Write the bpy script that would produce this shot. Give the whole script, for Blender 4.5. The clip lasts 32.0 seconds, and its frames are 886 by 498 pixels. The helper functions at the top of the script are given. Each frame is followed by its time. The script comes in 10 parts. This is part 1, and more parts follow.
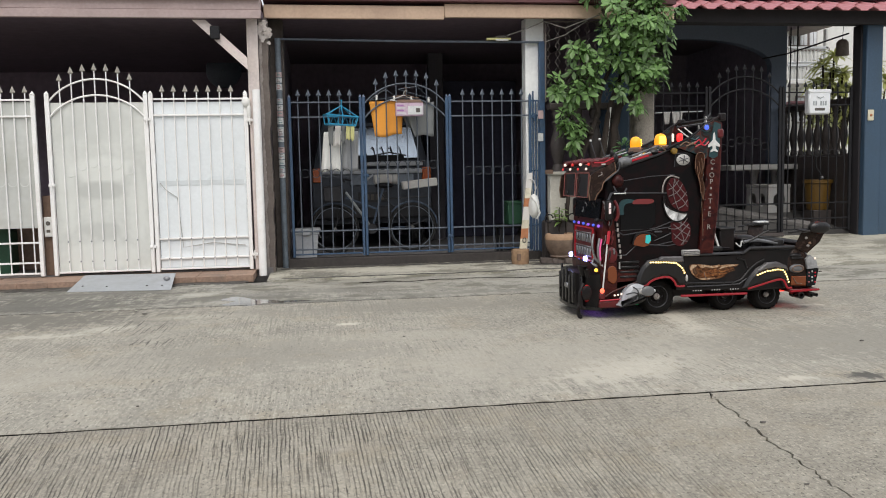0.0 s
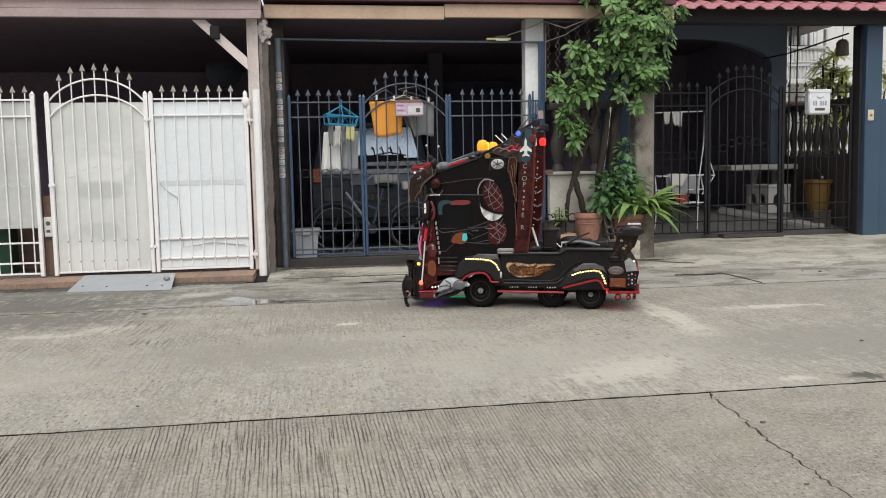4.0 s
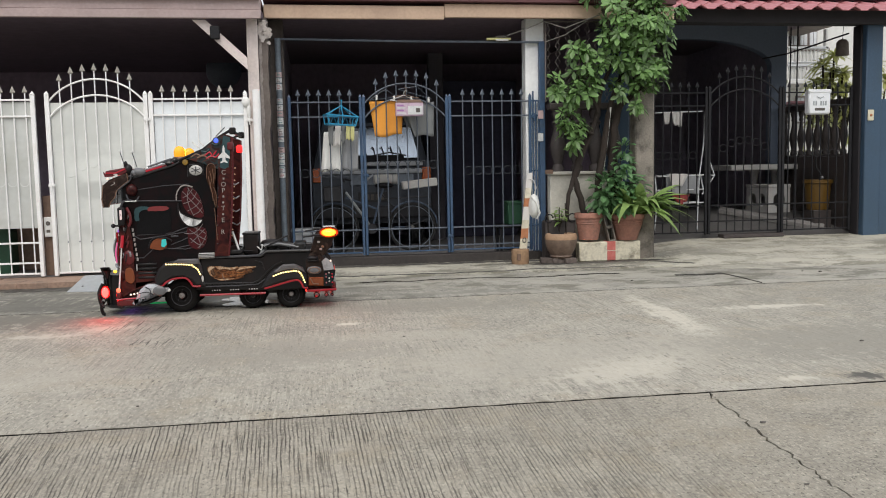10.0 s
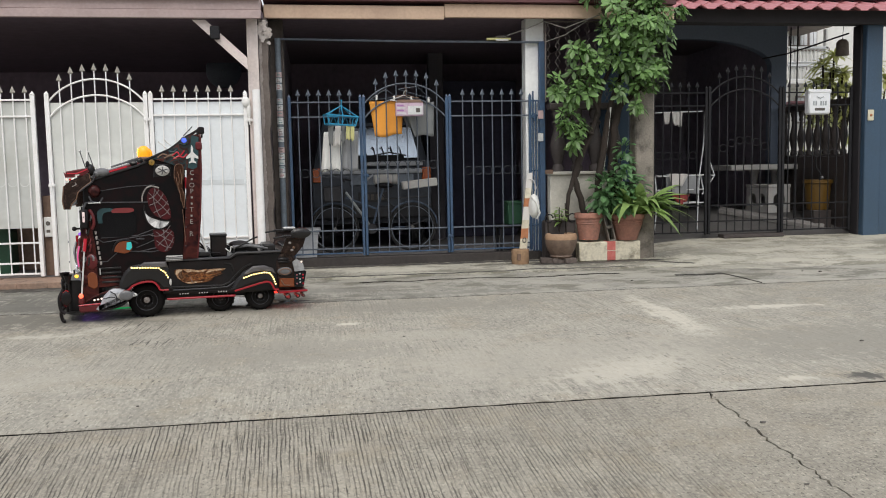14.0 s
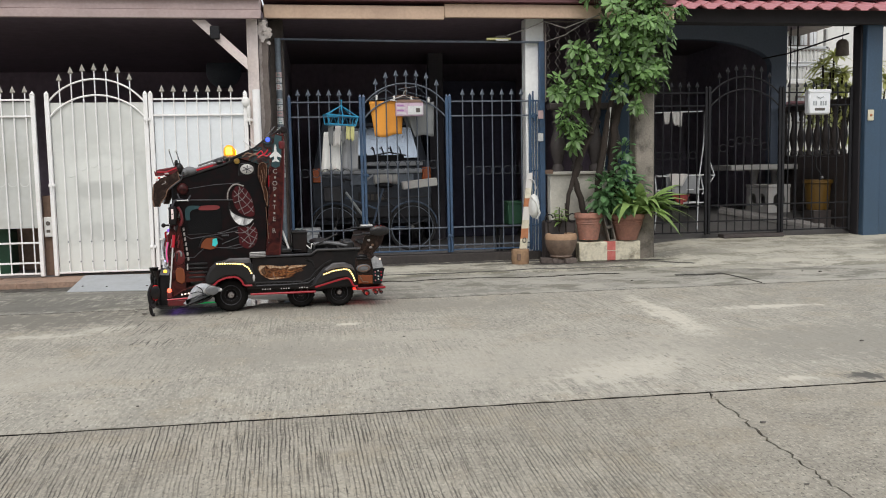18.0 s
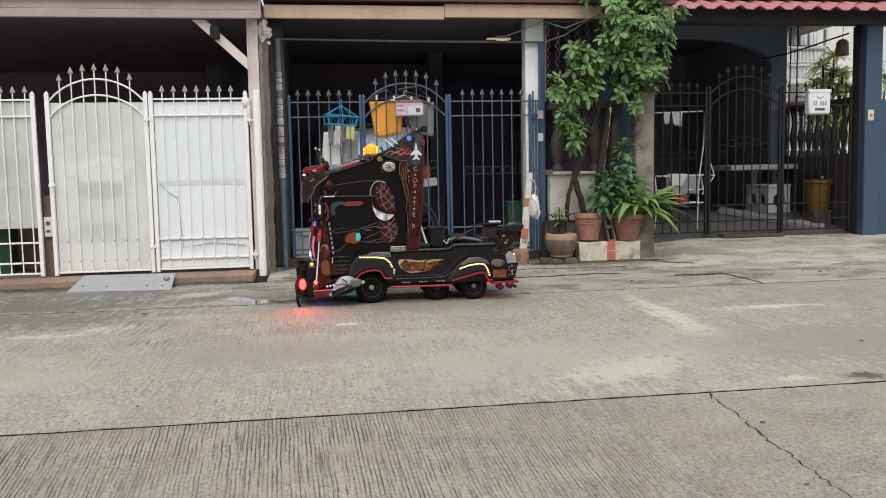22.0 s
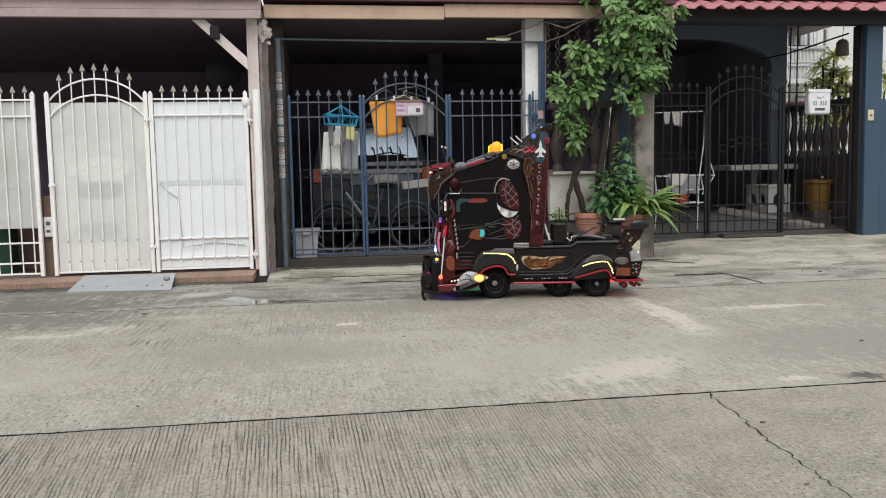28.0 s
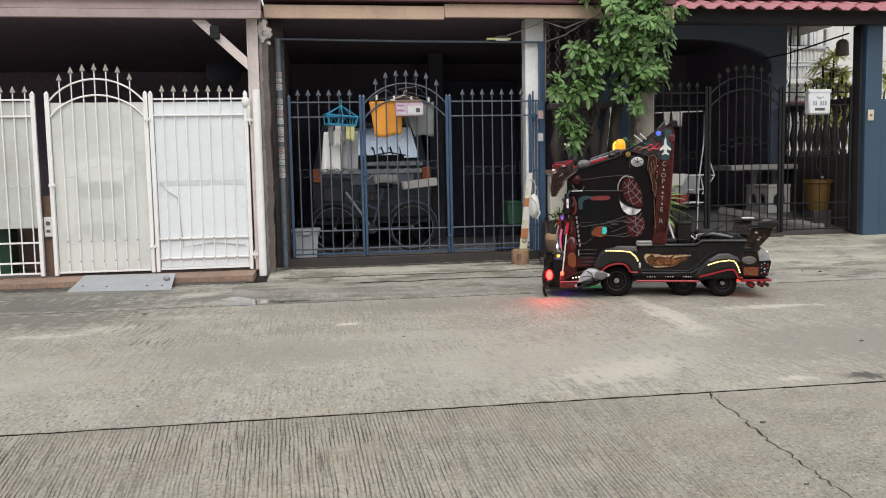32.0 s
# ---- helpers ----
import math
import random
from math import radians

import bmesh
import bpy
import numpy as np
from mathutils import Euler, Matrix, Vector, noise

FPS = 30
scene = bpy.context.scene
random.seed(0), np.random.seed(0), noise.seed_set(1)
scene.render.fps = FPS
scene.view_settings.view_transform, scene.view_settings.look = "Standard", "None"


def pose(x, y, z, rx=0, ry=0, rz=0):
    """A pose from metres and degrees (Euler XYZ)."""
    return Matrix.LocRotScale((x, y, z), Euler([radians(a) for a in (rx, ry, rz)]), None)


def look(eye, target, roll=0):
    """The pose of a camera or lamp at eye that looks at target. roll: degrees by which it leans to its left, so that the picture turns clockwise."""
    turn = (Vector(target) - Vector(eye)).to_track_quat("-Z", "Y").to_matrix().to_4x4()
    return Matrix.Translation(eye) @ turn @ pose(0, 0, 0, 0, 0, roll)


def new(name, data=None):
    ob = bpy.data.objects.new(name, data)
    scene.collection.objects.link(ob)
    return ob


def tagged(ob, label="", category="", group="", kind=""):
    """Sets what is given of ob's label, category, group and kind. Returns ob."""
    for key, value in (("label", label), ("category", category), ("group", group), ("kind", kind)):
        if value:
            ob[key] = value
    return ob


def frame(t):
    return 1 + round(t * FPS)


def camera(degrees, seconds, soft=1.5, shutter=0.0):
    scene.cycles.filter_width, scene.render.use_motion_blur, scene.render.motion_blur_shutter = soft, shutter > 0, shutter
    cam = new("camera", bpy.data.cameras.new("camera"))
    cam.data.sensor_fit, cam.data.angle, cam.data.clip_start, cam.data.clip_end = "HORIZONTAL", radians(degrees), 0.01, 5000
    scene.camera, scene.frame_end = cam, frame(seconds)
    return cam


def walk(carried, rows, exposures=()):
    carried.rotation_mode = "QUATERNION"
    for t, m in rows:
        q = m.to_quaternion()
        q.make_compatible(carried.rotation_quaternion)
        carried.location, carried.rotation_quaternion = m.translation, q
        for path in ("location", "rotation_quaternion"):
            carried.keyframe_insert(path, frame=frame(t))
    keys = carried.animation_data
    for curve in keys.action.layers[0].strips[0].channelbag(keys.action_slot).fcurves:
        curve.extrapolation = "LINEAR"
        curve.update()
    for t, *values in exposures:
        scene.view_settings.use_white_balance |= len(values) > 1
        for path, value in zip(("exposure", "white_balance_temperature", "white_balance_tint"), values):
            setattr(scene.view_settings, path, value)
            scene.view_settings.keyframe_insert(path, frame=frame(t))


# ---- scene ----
cam = camera(55.84, 32.0, soft=1.0)
EYE = Vector((0.0, 0.0, 1.10))
YAW, PITCH = radians(8.5), radians(5.13)
AIM = EYE + Vector((math.sin(YAW) * math.cos(PITCH), math.cos(YAW) * math.cos(PITCH), -math.sin(PITCH)))
walk(cam, [(0.0, look(EYE, AIM, -1.15)), (32.0, look(EYE, AIM, -1.15))])

# ---------------------------------------------------------------- light
world = bpy.data.worlds.new("overcast")
scene.world = world
world.use_nodes = True
wn = world.node_tree
sky = wn.nodes.new("ShaderNodeTexSky")
sky.sky_type = "NISHITA"
sky.sun_disc = False
sky.sun_elevation, sky.sun_rotation = radians(56), radians(192)
sky.air_density, sky.dust_density, sky.ozone_density = 1.0, 6.0, 1.0
soft_sky = wn.nodes.new("ShaderNodeMixRGB")
soft_sky.inputs[0].default_value = 0.75
soft_sky.inputs[2].default_value = (8.85, 9.1, 9.65, 1)
wn.links.new(sky.outputs[0], soft_sky.inputs[1])
wn.links.new(soft_sky.outputs[0], wn.nodes["Background"].inputs[0])
wn.nodes["Background"].inputs[1].default_value = 0.10
sun = new("sun", bpy.data.lights.new("sun", "SUN"))
sun.data.energy, sun.data.angle, sun.data.color = 1.15, radians(40), (1.0, 0.97, 0.92)
sun.matrix_world = look((0, 0, 10), (0.75, 3.6, 5.2))
scene.view_settings.exposure = 0.37


# ---------------------------------------------------------------- mesh helpers
class Shape:
    """Collects faces of one part."""

    def __init__(self):
        self.v, self.f = [], []

    def add(self, verts, faces):
        n = len(self.v)
        self.v += [tuple(p) for p in verts]
        self.f += [tuple(i + n for i in q) for q in faces]
        return self

    def box(self, x0, x1, y0, y1, z0, z1, c=0.0, m=None):
        """A block with chamfered edges."""
        s = (x1 - x0, y1 - y0, z1 - z0)
        c = min(c, 0.45 * min(s))
        o = ((x0 + x1) / 2, (y0 + y1) / 2, (z0 + z1) / 2)
        h = [k / 2 for k in s]
        if c <= 0:
            vs = [(sx * h[0], sy * h[1], sz * h[2]) for sx in (-1, 1) for sy in (-1, 1) for sz in (-1, 1)]
            fs = [(0, 1, 3, 2), (4, 6, 7, 5), (0, 4, 5, 1), (2, 3, 7, 6), (0, 2, 6, 4), (1, 5, 7, 3)]
        else:
            vs, fs, idx = [], [], {}
            for a in range(3):
                for sx in (-1, 1):
                    for sy in (-1, 1):
                        for sz in (-1, 1):
                            sg = (sx, sy, sz)
                            p = [sg[k] * (h[k] if k == a else h[k] - c) for k in range(3)]
                            idx[(a, sg)] = len(vs)
                            vs.append(tuple(p))
            for a in range(3):
                b, d = [k for k in range(3) if k != a]
                for s0 in (-1, 1):
                    loop = []
                    for sb, sd in ((-1, -1), (1, -1), (1, 1), (-1, 1)):
                        sg = [0, 0, 0]
                        sg[a], sg[b], sg[d] = s0, sb, sd
                        loop.append(idx[(a, tuple(sg))])
                    fs.append(tuple(loop))
                for sb in (-1, 1):
                    for sd in (-1, 1):
                        q = []
                        for s0 in (-1, 1):
                            sg = [0, 0, 0]
                            sg[a], sg[b], sg[d] = s0, sb, sd
                            q.append(tuple(sg))
                        fs.append((idx[(b, q[0])], idx[(b, q[1])], idx[(d, q[1])], idx[(d, q[0])]))
            for sx in (-1, 1):
                for sy in (-1, 1):
                    for sz in (-1, 1):
                        fs.append(tuple(idx[(a, (sx, sy, sz))] for a in range(3)))
        if m is not None:
            vs = [tuple(m @ Vector(p)) for p in vs]
        return self.add([(p[0] + o[0], p[1] + o[1], p[2] + o[2]) for p in vs], fs)

    def tube(self, pts, r, n=8, r1=None, caps=True):
        """A round bar through points; r may taper to r1."""
        pts = [Vector(p) for p in pts]
        k = len(pts)
        side = None
        vs, fs = [], []
        for i, p in enumerate(pts):
            d = (pts[min(i + 1, k - 1)] - pts[max(i - 1, 0)])
            d = d.normalized() if d.length > 1e-9 else Vector((0, 0, 1))
            if side is None:
                side = d.orthogonal().normalized()
            side = (side - d * side.dot(d))
            side = side.normalized() if side.length > 1e-6 else d.orthogonal().normalized()
            up = d.cross(side)
            rr = r if r1 is None else r + (r1 - r) * i / max(1, k - 1)
            for j in range(n):
                a = 2 * math.pi * j / n
                vs.append(p + (side * math.cos(a) + up * math.sin(a)) * rr)
        for i in range(k - 1):
            for j in range(n):
                a, b = i * n + j, i * n + (j + 1) % n
                fs.append((a, b, b + n, a + n))
        if caps:
            fs.append(tuple(range(n - 1, -1, -1)))
            fs.append(tuple(range((k - 1) * n, k * n)))
        return self.add(vs, fs)

    def lathe(self, o, prof, n=20, axis="z"):
        """Turns a profile of (radius, height) about an axis through o."""
        vs, fs = [], []
        for r, h in prof:
            for j in range(n):
                a = 2 * math.pi * j / n
                c, s = r * math.cos(a), r * math.sin(a)
                p = (c, s, h) if axis == "z" else ((c, h, s) if axis == "y" else (h, c, s))
                vs.append((o[0] + p[0], o[1] + p[1], o[2] + p[2]))
        for i in range(len(prof) - 1):
            for j in range(n):
                a, b = i * n + j, i * n + (j + 1) % n
                fs.append((a, b, b + n, a + n))
        return self.add(vs, fs)

    def prism(self, poly, a0, a1, axis="y"):
        """A flat outline given thickness along an axis; outline in (x, z), (x, y) or (y, z)."""
        n = len(poly)

        def place(u, w, a):
            return (u, a, w) if axis == "y" else ((u, w, a) if axis == "z" else (a, u, w))
        vs = [place(u, w, a0) for u, w in poly] + [place(u, w, a1) for u, w in poly]
        fs = [tuple(range(n)), tuple(range(2 * n - 1, n - 1, -1))]
        fs += [(i, (i + 1) % n, (i + 1) % n + n, i + n) for i in range(n)]
        return self.add(vs, fs)

    def bevel_prism(self, poly, y0, y1, c=0.012):
        """An outline in (x, z) given thickness along y, with both rims chamfered inwards by c."""
        n = len(poly)
        area = sum(poly[i][0] * poly[(i + 1) % n][1] - poly[(i + 1) % n][0] * poly[i][1] for i in range(n))
        sg = 1 if area > 0 else -1
        inner = []
        for i in range(n):
            a, b, d = Vector(poly[i - 1]), Vector(poly[i]), Vector(poly[(i + 1) % n])
            e1, e2 = (b - a).normalized(), (d - b).normalized()
            n1, n2 = Vector((-e1.y, e1.x)) * sg, Vector((-e2.y, e2.x)) * sg
            m = n1 + n2
            m = m.normalized() if m.length > 1e-6 else n1
            k = min(1.6, 1.0 / max(0.35, m.dot(n1)))
            inner.append(b + m * c * k)
        rows = [(inner, y0), (poly, y0 + c), (poly, y1 - c), (inner, y1)]
        vs = [(p[0], y, p[1]) for ring, y in rows for p in ring]
        fs = [tuple(range(n)), tuple(range(4 * n - 1, 3 * n - 1, -1))]
        for r in range(3):
            fs += [(r * n + i, r * n + (i + 1) % n, (r + 1) * n + (i + 1) % n, (r + 1) * n + i) for i in range(n)]
        return self.add(vs, fs)

    def ball(self, o, rx, ry, rz, n=10, k=6):
        prof = [(math.sin(math.pi * i / k), -math.cos(math.pi * i / k)) for i in range(k + 1)]
        prof[0], prof[-1] = (0.02, -1), (0.02, 1)
        m = len(self.v)
        self.lathe((0, 0, 0), prof, n)
        self.v[m:] = [(o[0] + x * rx, o[1] + y * ry, o[2] + z * rz) for x, y, z in self.v[m:]]
        return self

    def mesh(self, name, material, smooth=None):
        me = bpy.data.meshes.new(name)
        me.from_pydata(self.v, [], self.f)
        me.validate()
        bm = bmesh.new()
        bm.from_mesh(me)
        bmesh.ops.recalc_face_normals(bm, faces=bm.faces)
        bm.to_mesh(me)
        bm.free()
        if smooth:
            me.shade_smooth()
            me.set_sharp_from_angle(angle=radians(smooth))
        me.materials.append(material)
        return me


def part(name, shape, material, parent=None, label="", smooth=40):
    """Links a shape as one mesh object, under a thing or a part."""
    me = shape if isinstance(shape, bpy.types.Mesh) else shape.mesh(name, material, smooth)
    ob = new(name, me)
    if parent is not None:
        ob.parent = parent
    if label:
        ob["label"] = label
    return ob


def thing(name, at, label, category, group="", kind=""):
    ob = new(name)
    ob.empty_display_size = 0.1
    ob.matrix_world = at if isinstance(at, Matrix) else Matrix.Translation(at)
    return tagged(ob, label, category, group, kind)


# ---------------------------------------------------------------- materials
def surface(name, rgb, rough=0.6, metal=0.0, var=0.15, grain=40.0, blotch=2.5, bump=0.15, stain=None, stain_amount=0.0,
            stain_scale=1.2, coat=0.0, per_piece=0.0, bump_dist=0.004):
    m = bpy.data.materials.new(name)
    m.use_nodes = True
    nt = m.node_tree
    N, L = nt.nodes, nt.links
    b = N["Principled BSDF"]
    tc = N.new("ShaderNodeTexCoord")
    n1, n2 = N.new("ShaderNodeTexNoise"), N.new("ShaderNodeTexNoise")
    n1.inputs["Scale"].default_value, n1.inputs["Detail"].default_value = grain, 6
    n2.inputs["Scale"].default_value, n2.inputs["Detail"].default_value = blotch, 5
    for n in (n1, n2):
        L.new(tc.outputs["Object"], n.inputs["Vector"])
    add = N.new("ShaderNodeMath")
    add.operation = "ADD"
    L.new(n1.outputs["Fac"], add.inputs[0])
    L.new(n2.outputs["Fac"], add.inputs[1])
    rng = N.new("ShaderNodeMapRange")
    rng.inputs[1].default_value, rng.inputs[2].default_value = 0.65, 1.35
    rng.inputs[3].default_value, rng.inputs[4].default_value = 1 - var, 1 + var
    L.new(add.outputs[0], rng.inputs[0])
    mul = N.new("ShaderNodeVectorMath")
    mul.operation = "MULTIPLY"
    mul.inputs[0].default_value = rgb
    L.new(rng.outputs[0], mul.inputs[1])
    col = mul.outputs[0]
    if per_piece:
        info = N.new("ShaderNodeObjectInfo")
        r2 = N.new("ShaderNodeMapRange")
        r2.inputs[3].default_value, r2.inputs[4].default_value = 1 - per_piece, 1 + per_piece
        L.new(info.outputs["Random"], r2.inputs[0])
        m2 = N.new("ShaderNodeVectorMath")
        m2.operation = "MULTIPLY"
        L.new(col, m2.inputs[0])
        L.new(r2.outputs[0], m2.inputs[1])
        col = m2.outputs[0]
    if stain is not None:
        n3 = N.new("ShaderNodeTexNoise")
        n3.inputs["Scale"].default_value, n3.inputs["Detail"].default_value, n3.inputs["Roughness"].default_value = stain_scale, 8, 0.65
        L.new(tc.outputs["Object"], n3.inputs["Vector"])
        r3 = N.new("ShaderNodeMapRange")
        r3.inputs[1].default_value, r3.inputs[2].default_value = 0.48, 0.68
        r3.inputs[4].default_value = stain_amount
        L.new(n3.outputs["Fac"], r3.inputs[0])
        mx = N.new("ShaderNodeMixRGB")
        mx.inputs[2].default_value = (*stain, 1)
        L.new(r3.outputs[0], mx.inputs[0])
        L.new(col, mx.inputs[1])
        col = mx.outputs[0]
    L.new(col, b.inputs["Base Color"])
    b.inputs["Metallic"].default_value = metal
    rr = N.new("ShaderNodeMapRange")
    rr.inputs[3].default_value, rr.inputs[4].default_value = max(0.02, rough - 0.12), min(1, rough + 0.12)
    L.new(n2.outputs["Fac"], rr.inputs[0])
    L.new(rr.outputs[0], b.inputs["Roughness"])
    if coat:
        b.inputs["Coat Weight"].default_value = coat
        b.inputs["Coat Roughness"].default_value = 0.12
    if bump:
        bp = N.new("ShaderNodeBump")
        bp.inputs["Strength"].default_value, bp.inputs["Distance"].default_value = bump, bump_dist
        L.new(n1.outputs["Fac"], bp.inputs["Height"])
        L.new(bp.outputs[0], b.inputs["Normal"])
    return m


def glow(name, rgb, strength, base=None):
    m = bpy.data.materials.new(name)
    m.use_nodes = True
    b = m.node_tree.nodes["Principled BSDF"]
    b.inputs["Base Color"].default_value = (*(base or rgb), 1)
    b.inputs["Roughness"].default_value = 0.25
    b.inputs["Emission Color"].default_value = (*rgb, 1)
    b.inputs["Emission Strength"].default_value = strength
    return m


WHITE_PAINT = surface("white_gate_paint", (0.87, 0.865, 0.85), 0.4, 0, 0.05, 60, 3, 0.08, (0.55, 0.48, 0.40), 0.25, 6)
SHEET_GREY = surface("cloudy_plastic_sheet", (0.533, 0.546, 0.520), 0.35, 0, 0.09, 14, 1.6, 0.05, (0.45, 0.455, 0.41), 0.75, 2.0)
SHEET_STAIN_COOL = surface("grubby_cool_plastic_fold", (0.62, 0.655, 0.665), 0.4, 0, 0.08, 14, 3, 0.05, (0.70, 0.74, 0.76), 0.8, 4)
CABLE_TEAR = surface("dark_torn_edge", (0.36, 0.35, 0.32), 0.9, 0, 0.2, 40, 8, 0.1)
SHEET_WHITE = surface("white_plastic_sheet", (0.76, 0.80, 0.815), 0.3, 0, 0.05, 30, 1.5, 0.05, (0.68, 0.70, 0.69), 0.3, 1.6)


def cloudy(name, base, blotches):
    """Old translucent sheet: soft blotches of its own tone, each (x, z, half width, half height, factor, amount)."""
    m = surface(name, base, 0.35, 0, 0.08, 14, 1.6, 0.05, tuple(c * 0.8 for c in base), 0.5, 2.2)
    nt = m.node_tree
    N, L = nt.nodes, nt.links
    b = N["Principled BSDF"]
    col = b.inputs["Base Color"].links[0].from_socket
    tc = N.new("ShaderNodeTexCoord")
    nz = N.new("ShaderNodeTexNoise")
    nz.inputs["Scale"].default_value, nz.inputs["Detail"].default_value = 5.0, 6
    L.new(tc.outputs["Object"], nz.inputs["Vector"])
    for x, z, rx, rz, factor, amount in blotches:
        mp = N.new("ShaderNodeMapping")
        mp.vector_type = "TEXTURE"
        mp.inputs["Location"].default_value = (x, 0, z)
        mp.inputs["Scale"].default_value = (rx, 1, rz)
        L.new(tc.outputs["Object"], mp.inputs["Vector"])
        ln = N.new("ShaderNodeVectorMath")
        ln.operation = "LENGTH"
        L.new(mp.outputs[0], ln.inputs[0])
        ad = N.new("ShaderNodeMath")
        ad.operation = "ADD"
        L.new(ln.outputs["Value"], ad.inputs[0])
        L.new(nz.outputs["Fac"], ad.inputs[1])
        rg = N.new("ShaderNodeMapRange")
        for i, v in enumerate((1.2, 1.55, amount, 0.0)):
            rg.inputs[i + 1].default_value = v
        L.new(ad.outputs[0], rg.inputs[0])
        mx = N.new("ShaderNodeMixRGB")
        mx.inputs[2].default_value = (*(c * factor for c in base), 1)
        L.new(rg.outputs[0], mx.inputs[0])
        L.new(col, mx.inputs[1])
        col = mx.outputs[0]
    L.new(col, b.inputs["Base Color"])
    return m


SHEET_DENT = surface("dented_cloudy_plastic", (0.69, 0.705, 0.68), 0.3, 0, 0.08, 14, 3, 0.05)
SHEET_CLOUDY = cloudy("stained_cloudy_sheet", (0.63, 0.645, 0.61), ((0.52, 1.22, 0.36, 0.16, 1.16, 0.8), (0.52, 1.00, 0.27, 0.11, 0.80, 0.8), (0.52, 0.55, 0.27, 0.10, 0.84, 0.7),
                                                                  (0.52, 0.26, 0.5, 0.16, 1.15, 0.7), (0.18, 1.0, 0.10, 0.6, 1.12, 0.6), (0.90, 0.8, 0.10, 0.5, 1.10, 0.6), (0.5, 1.7, 0.4, 0.2, 0.92, 0.6)))
BLUE_PAINT = surface("blue_gate_paint", (0.044, 0.086, 0.155), 0.4, 0, 0.2, 50, 4, 0.1, (0.05, 0.06, 0.08), 0.45, 7)
BAR_GREY = surface("grey_blue_bar_paint", (0.100, 0.120, 0.150), 0.45, 0.1, 0.2, 50, 5, 0.1, (0.06, 0.06, 0.07), 0.4, 8)
BLACK_PAINT = surface("black_gate_paint", (0.016, 0.016, 0.018), 0.5, 0, 0.25, 50, 4, 0.1)
BLACK_PAINT.node_tree.nodes["Principled BSDF"].inputs["Specular IOR Level"].default_value = 0.2
PINK_WOOD = surface("faded_pink_timber", (0.395, 0.308, 0.295), 0.7, 0, 0.12, 30, 2, 0.25, (0.30, 0.22, 0.20), 0.5, 3)
PINK_PALE = surface("pale_weathered_pink_paint", (0.66, 0.58, 0.545), 0.7, 0, 0.14, 40, 3, 0.3, (0.50, 0.42, 0.39), 0.6, 5)
PLASTER_GREY = surface("worn_grey_plaster", (0.33, 0.295, 0.275), 0.9, 0, 0.25, 40, 6, 0.4, (0.16, 0.14, 0.125), 0.8, 7)
FLAKED = surface("flaking_pale_plaster", (0.60, 0.555, 0.52), 0.9, 0, 0.2, 50, 8, 0.5, (0.26, 0.22, 0.19), 0.8, 14)
PIPE_WORN = surface("worn_grey_blue_pipe", (0.135, 0.165, 0.195), 0.55, 0.1, 0.25, 50, 6, 0.15, (0.07, 0.085, 0.10), 0.6, 10)
TAN_WOOD = surface("tan_timber_fascia", (0.50, 0.36, 0.26), 0.65, 0, 0.12, 30, 2, 0.2, (0.30, 0.2, 0.15), 0.4, 2.5)
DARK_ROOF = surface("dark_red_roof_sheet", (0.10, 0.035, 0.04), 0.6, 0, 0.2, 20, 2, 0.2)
RED_TILE = surface("red_roof_tile", (0.40, 0.15, 0.16), 0.6, 0, 0.2, 40, 4, 0.15, (0.26, 0.11, 0.11), 0.5, 4)
COLUMN_WHITE = surface("white_column_paint", (0.92, 0.93, 0.92), 0.55, 0, 0.08, 25, 2, 0.15, (0.62, 0.62, 0.60), 0.3, 2.2)
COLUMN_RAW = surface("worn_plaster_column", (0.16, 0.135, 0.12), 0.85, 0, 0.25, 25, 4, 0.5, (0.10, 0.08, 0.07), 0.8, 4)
POLE_CONCRETE = surface("stained_concrete_pole", (0.235, 0.210, 0.178), 0.9, 0, 0.35, 60, 5, 0.6, (0.055, 0.048, 0.040), 1.0, 4.5)
# shade inside the roofed spaces is partly put into these wall colours
SHADE_WALL = surface("dark_shaded_wall", (0.22, 0.195, 0.23), 0.85, 0, 0.25, 12, 1.0, 0.2)
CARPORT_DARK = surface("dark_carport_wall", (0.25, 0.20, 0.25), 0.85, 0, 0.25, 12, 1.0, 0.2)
CARPORT_CEIL = surface("dark_ceiling_boards", (0.15, 0.115, 0.14), 0.9, 0, 0.2, 10, 1, 0.2)
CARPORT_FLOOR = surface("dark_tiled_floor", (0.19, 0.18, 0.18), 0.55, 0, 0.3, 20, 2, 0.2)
SILL_TILE = surface("terracotta_sill", (0.30, 0.20, 0.145), 0.75, 0, 0.3, 30, 5, 0.3, (0.13, 0.10, 0.08), 0.75, 5, per_piece=0.12)
SILL_DARK = surface("dark_concrete_sill", (0.040, 0.034, 0.031), 0.7, 0, 0.3, 25, 4, 0.3)
CREAM_WALL = surface("cream_plaster", (0.54, 0.52, 0.455), 0.85, 0, 0.12, 50, 3, 0.3, (0.26, 0.25, 0.21), 0.6, 2)
BALUSTER_DARK = surface("dark_brown_baluster", (0.055, 0.045, 0.042), 0.6, 0, 0.25, 25, 3, 0.2)
SLATE_BLUE = surface("slate_blue_wall_paint", (0.038, 0.074, 0.122), 0.6, 0, 0.12, 40, 1.5, 0.15, (0.04, 0.065, 0.09), 0.4, 1.2)
RING_DARK = surface("dull_dark_ring_paint", (0.028, 0.034, 0.045), 0.6, 0, 0.25, 50, 5, 0.1)
GREY_WALL = surface("blue_grey_plaster", (0.15, 0.185, 0.24), 0.8, 0, 0.1, 30, 1.2, 0.15)
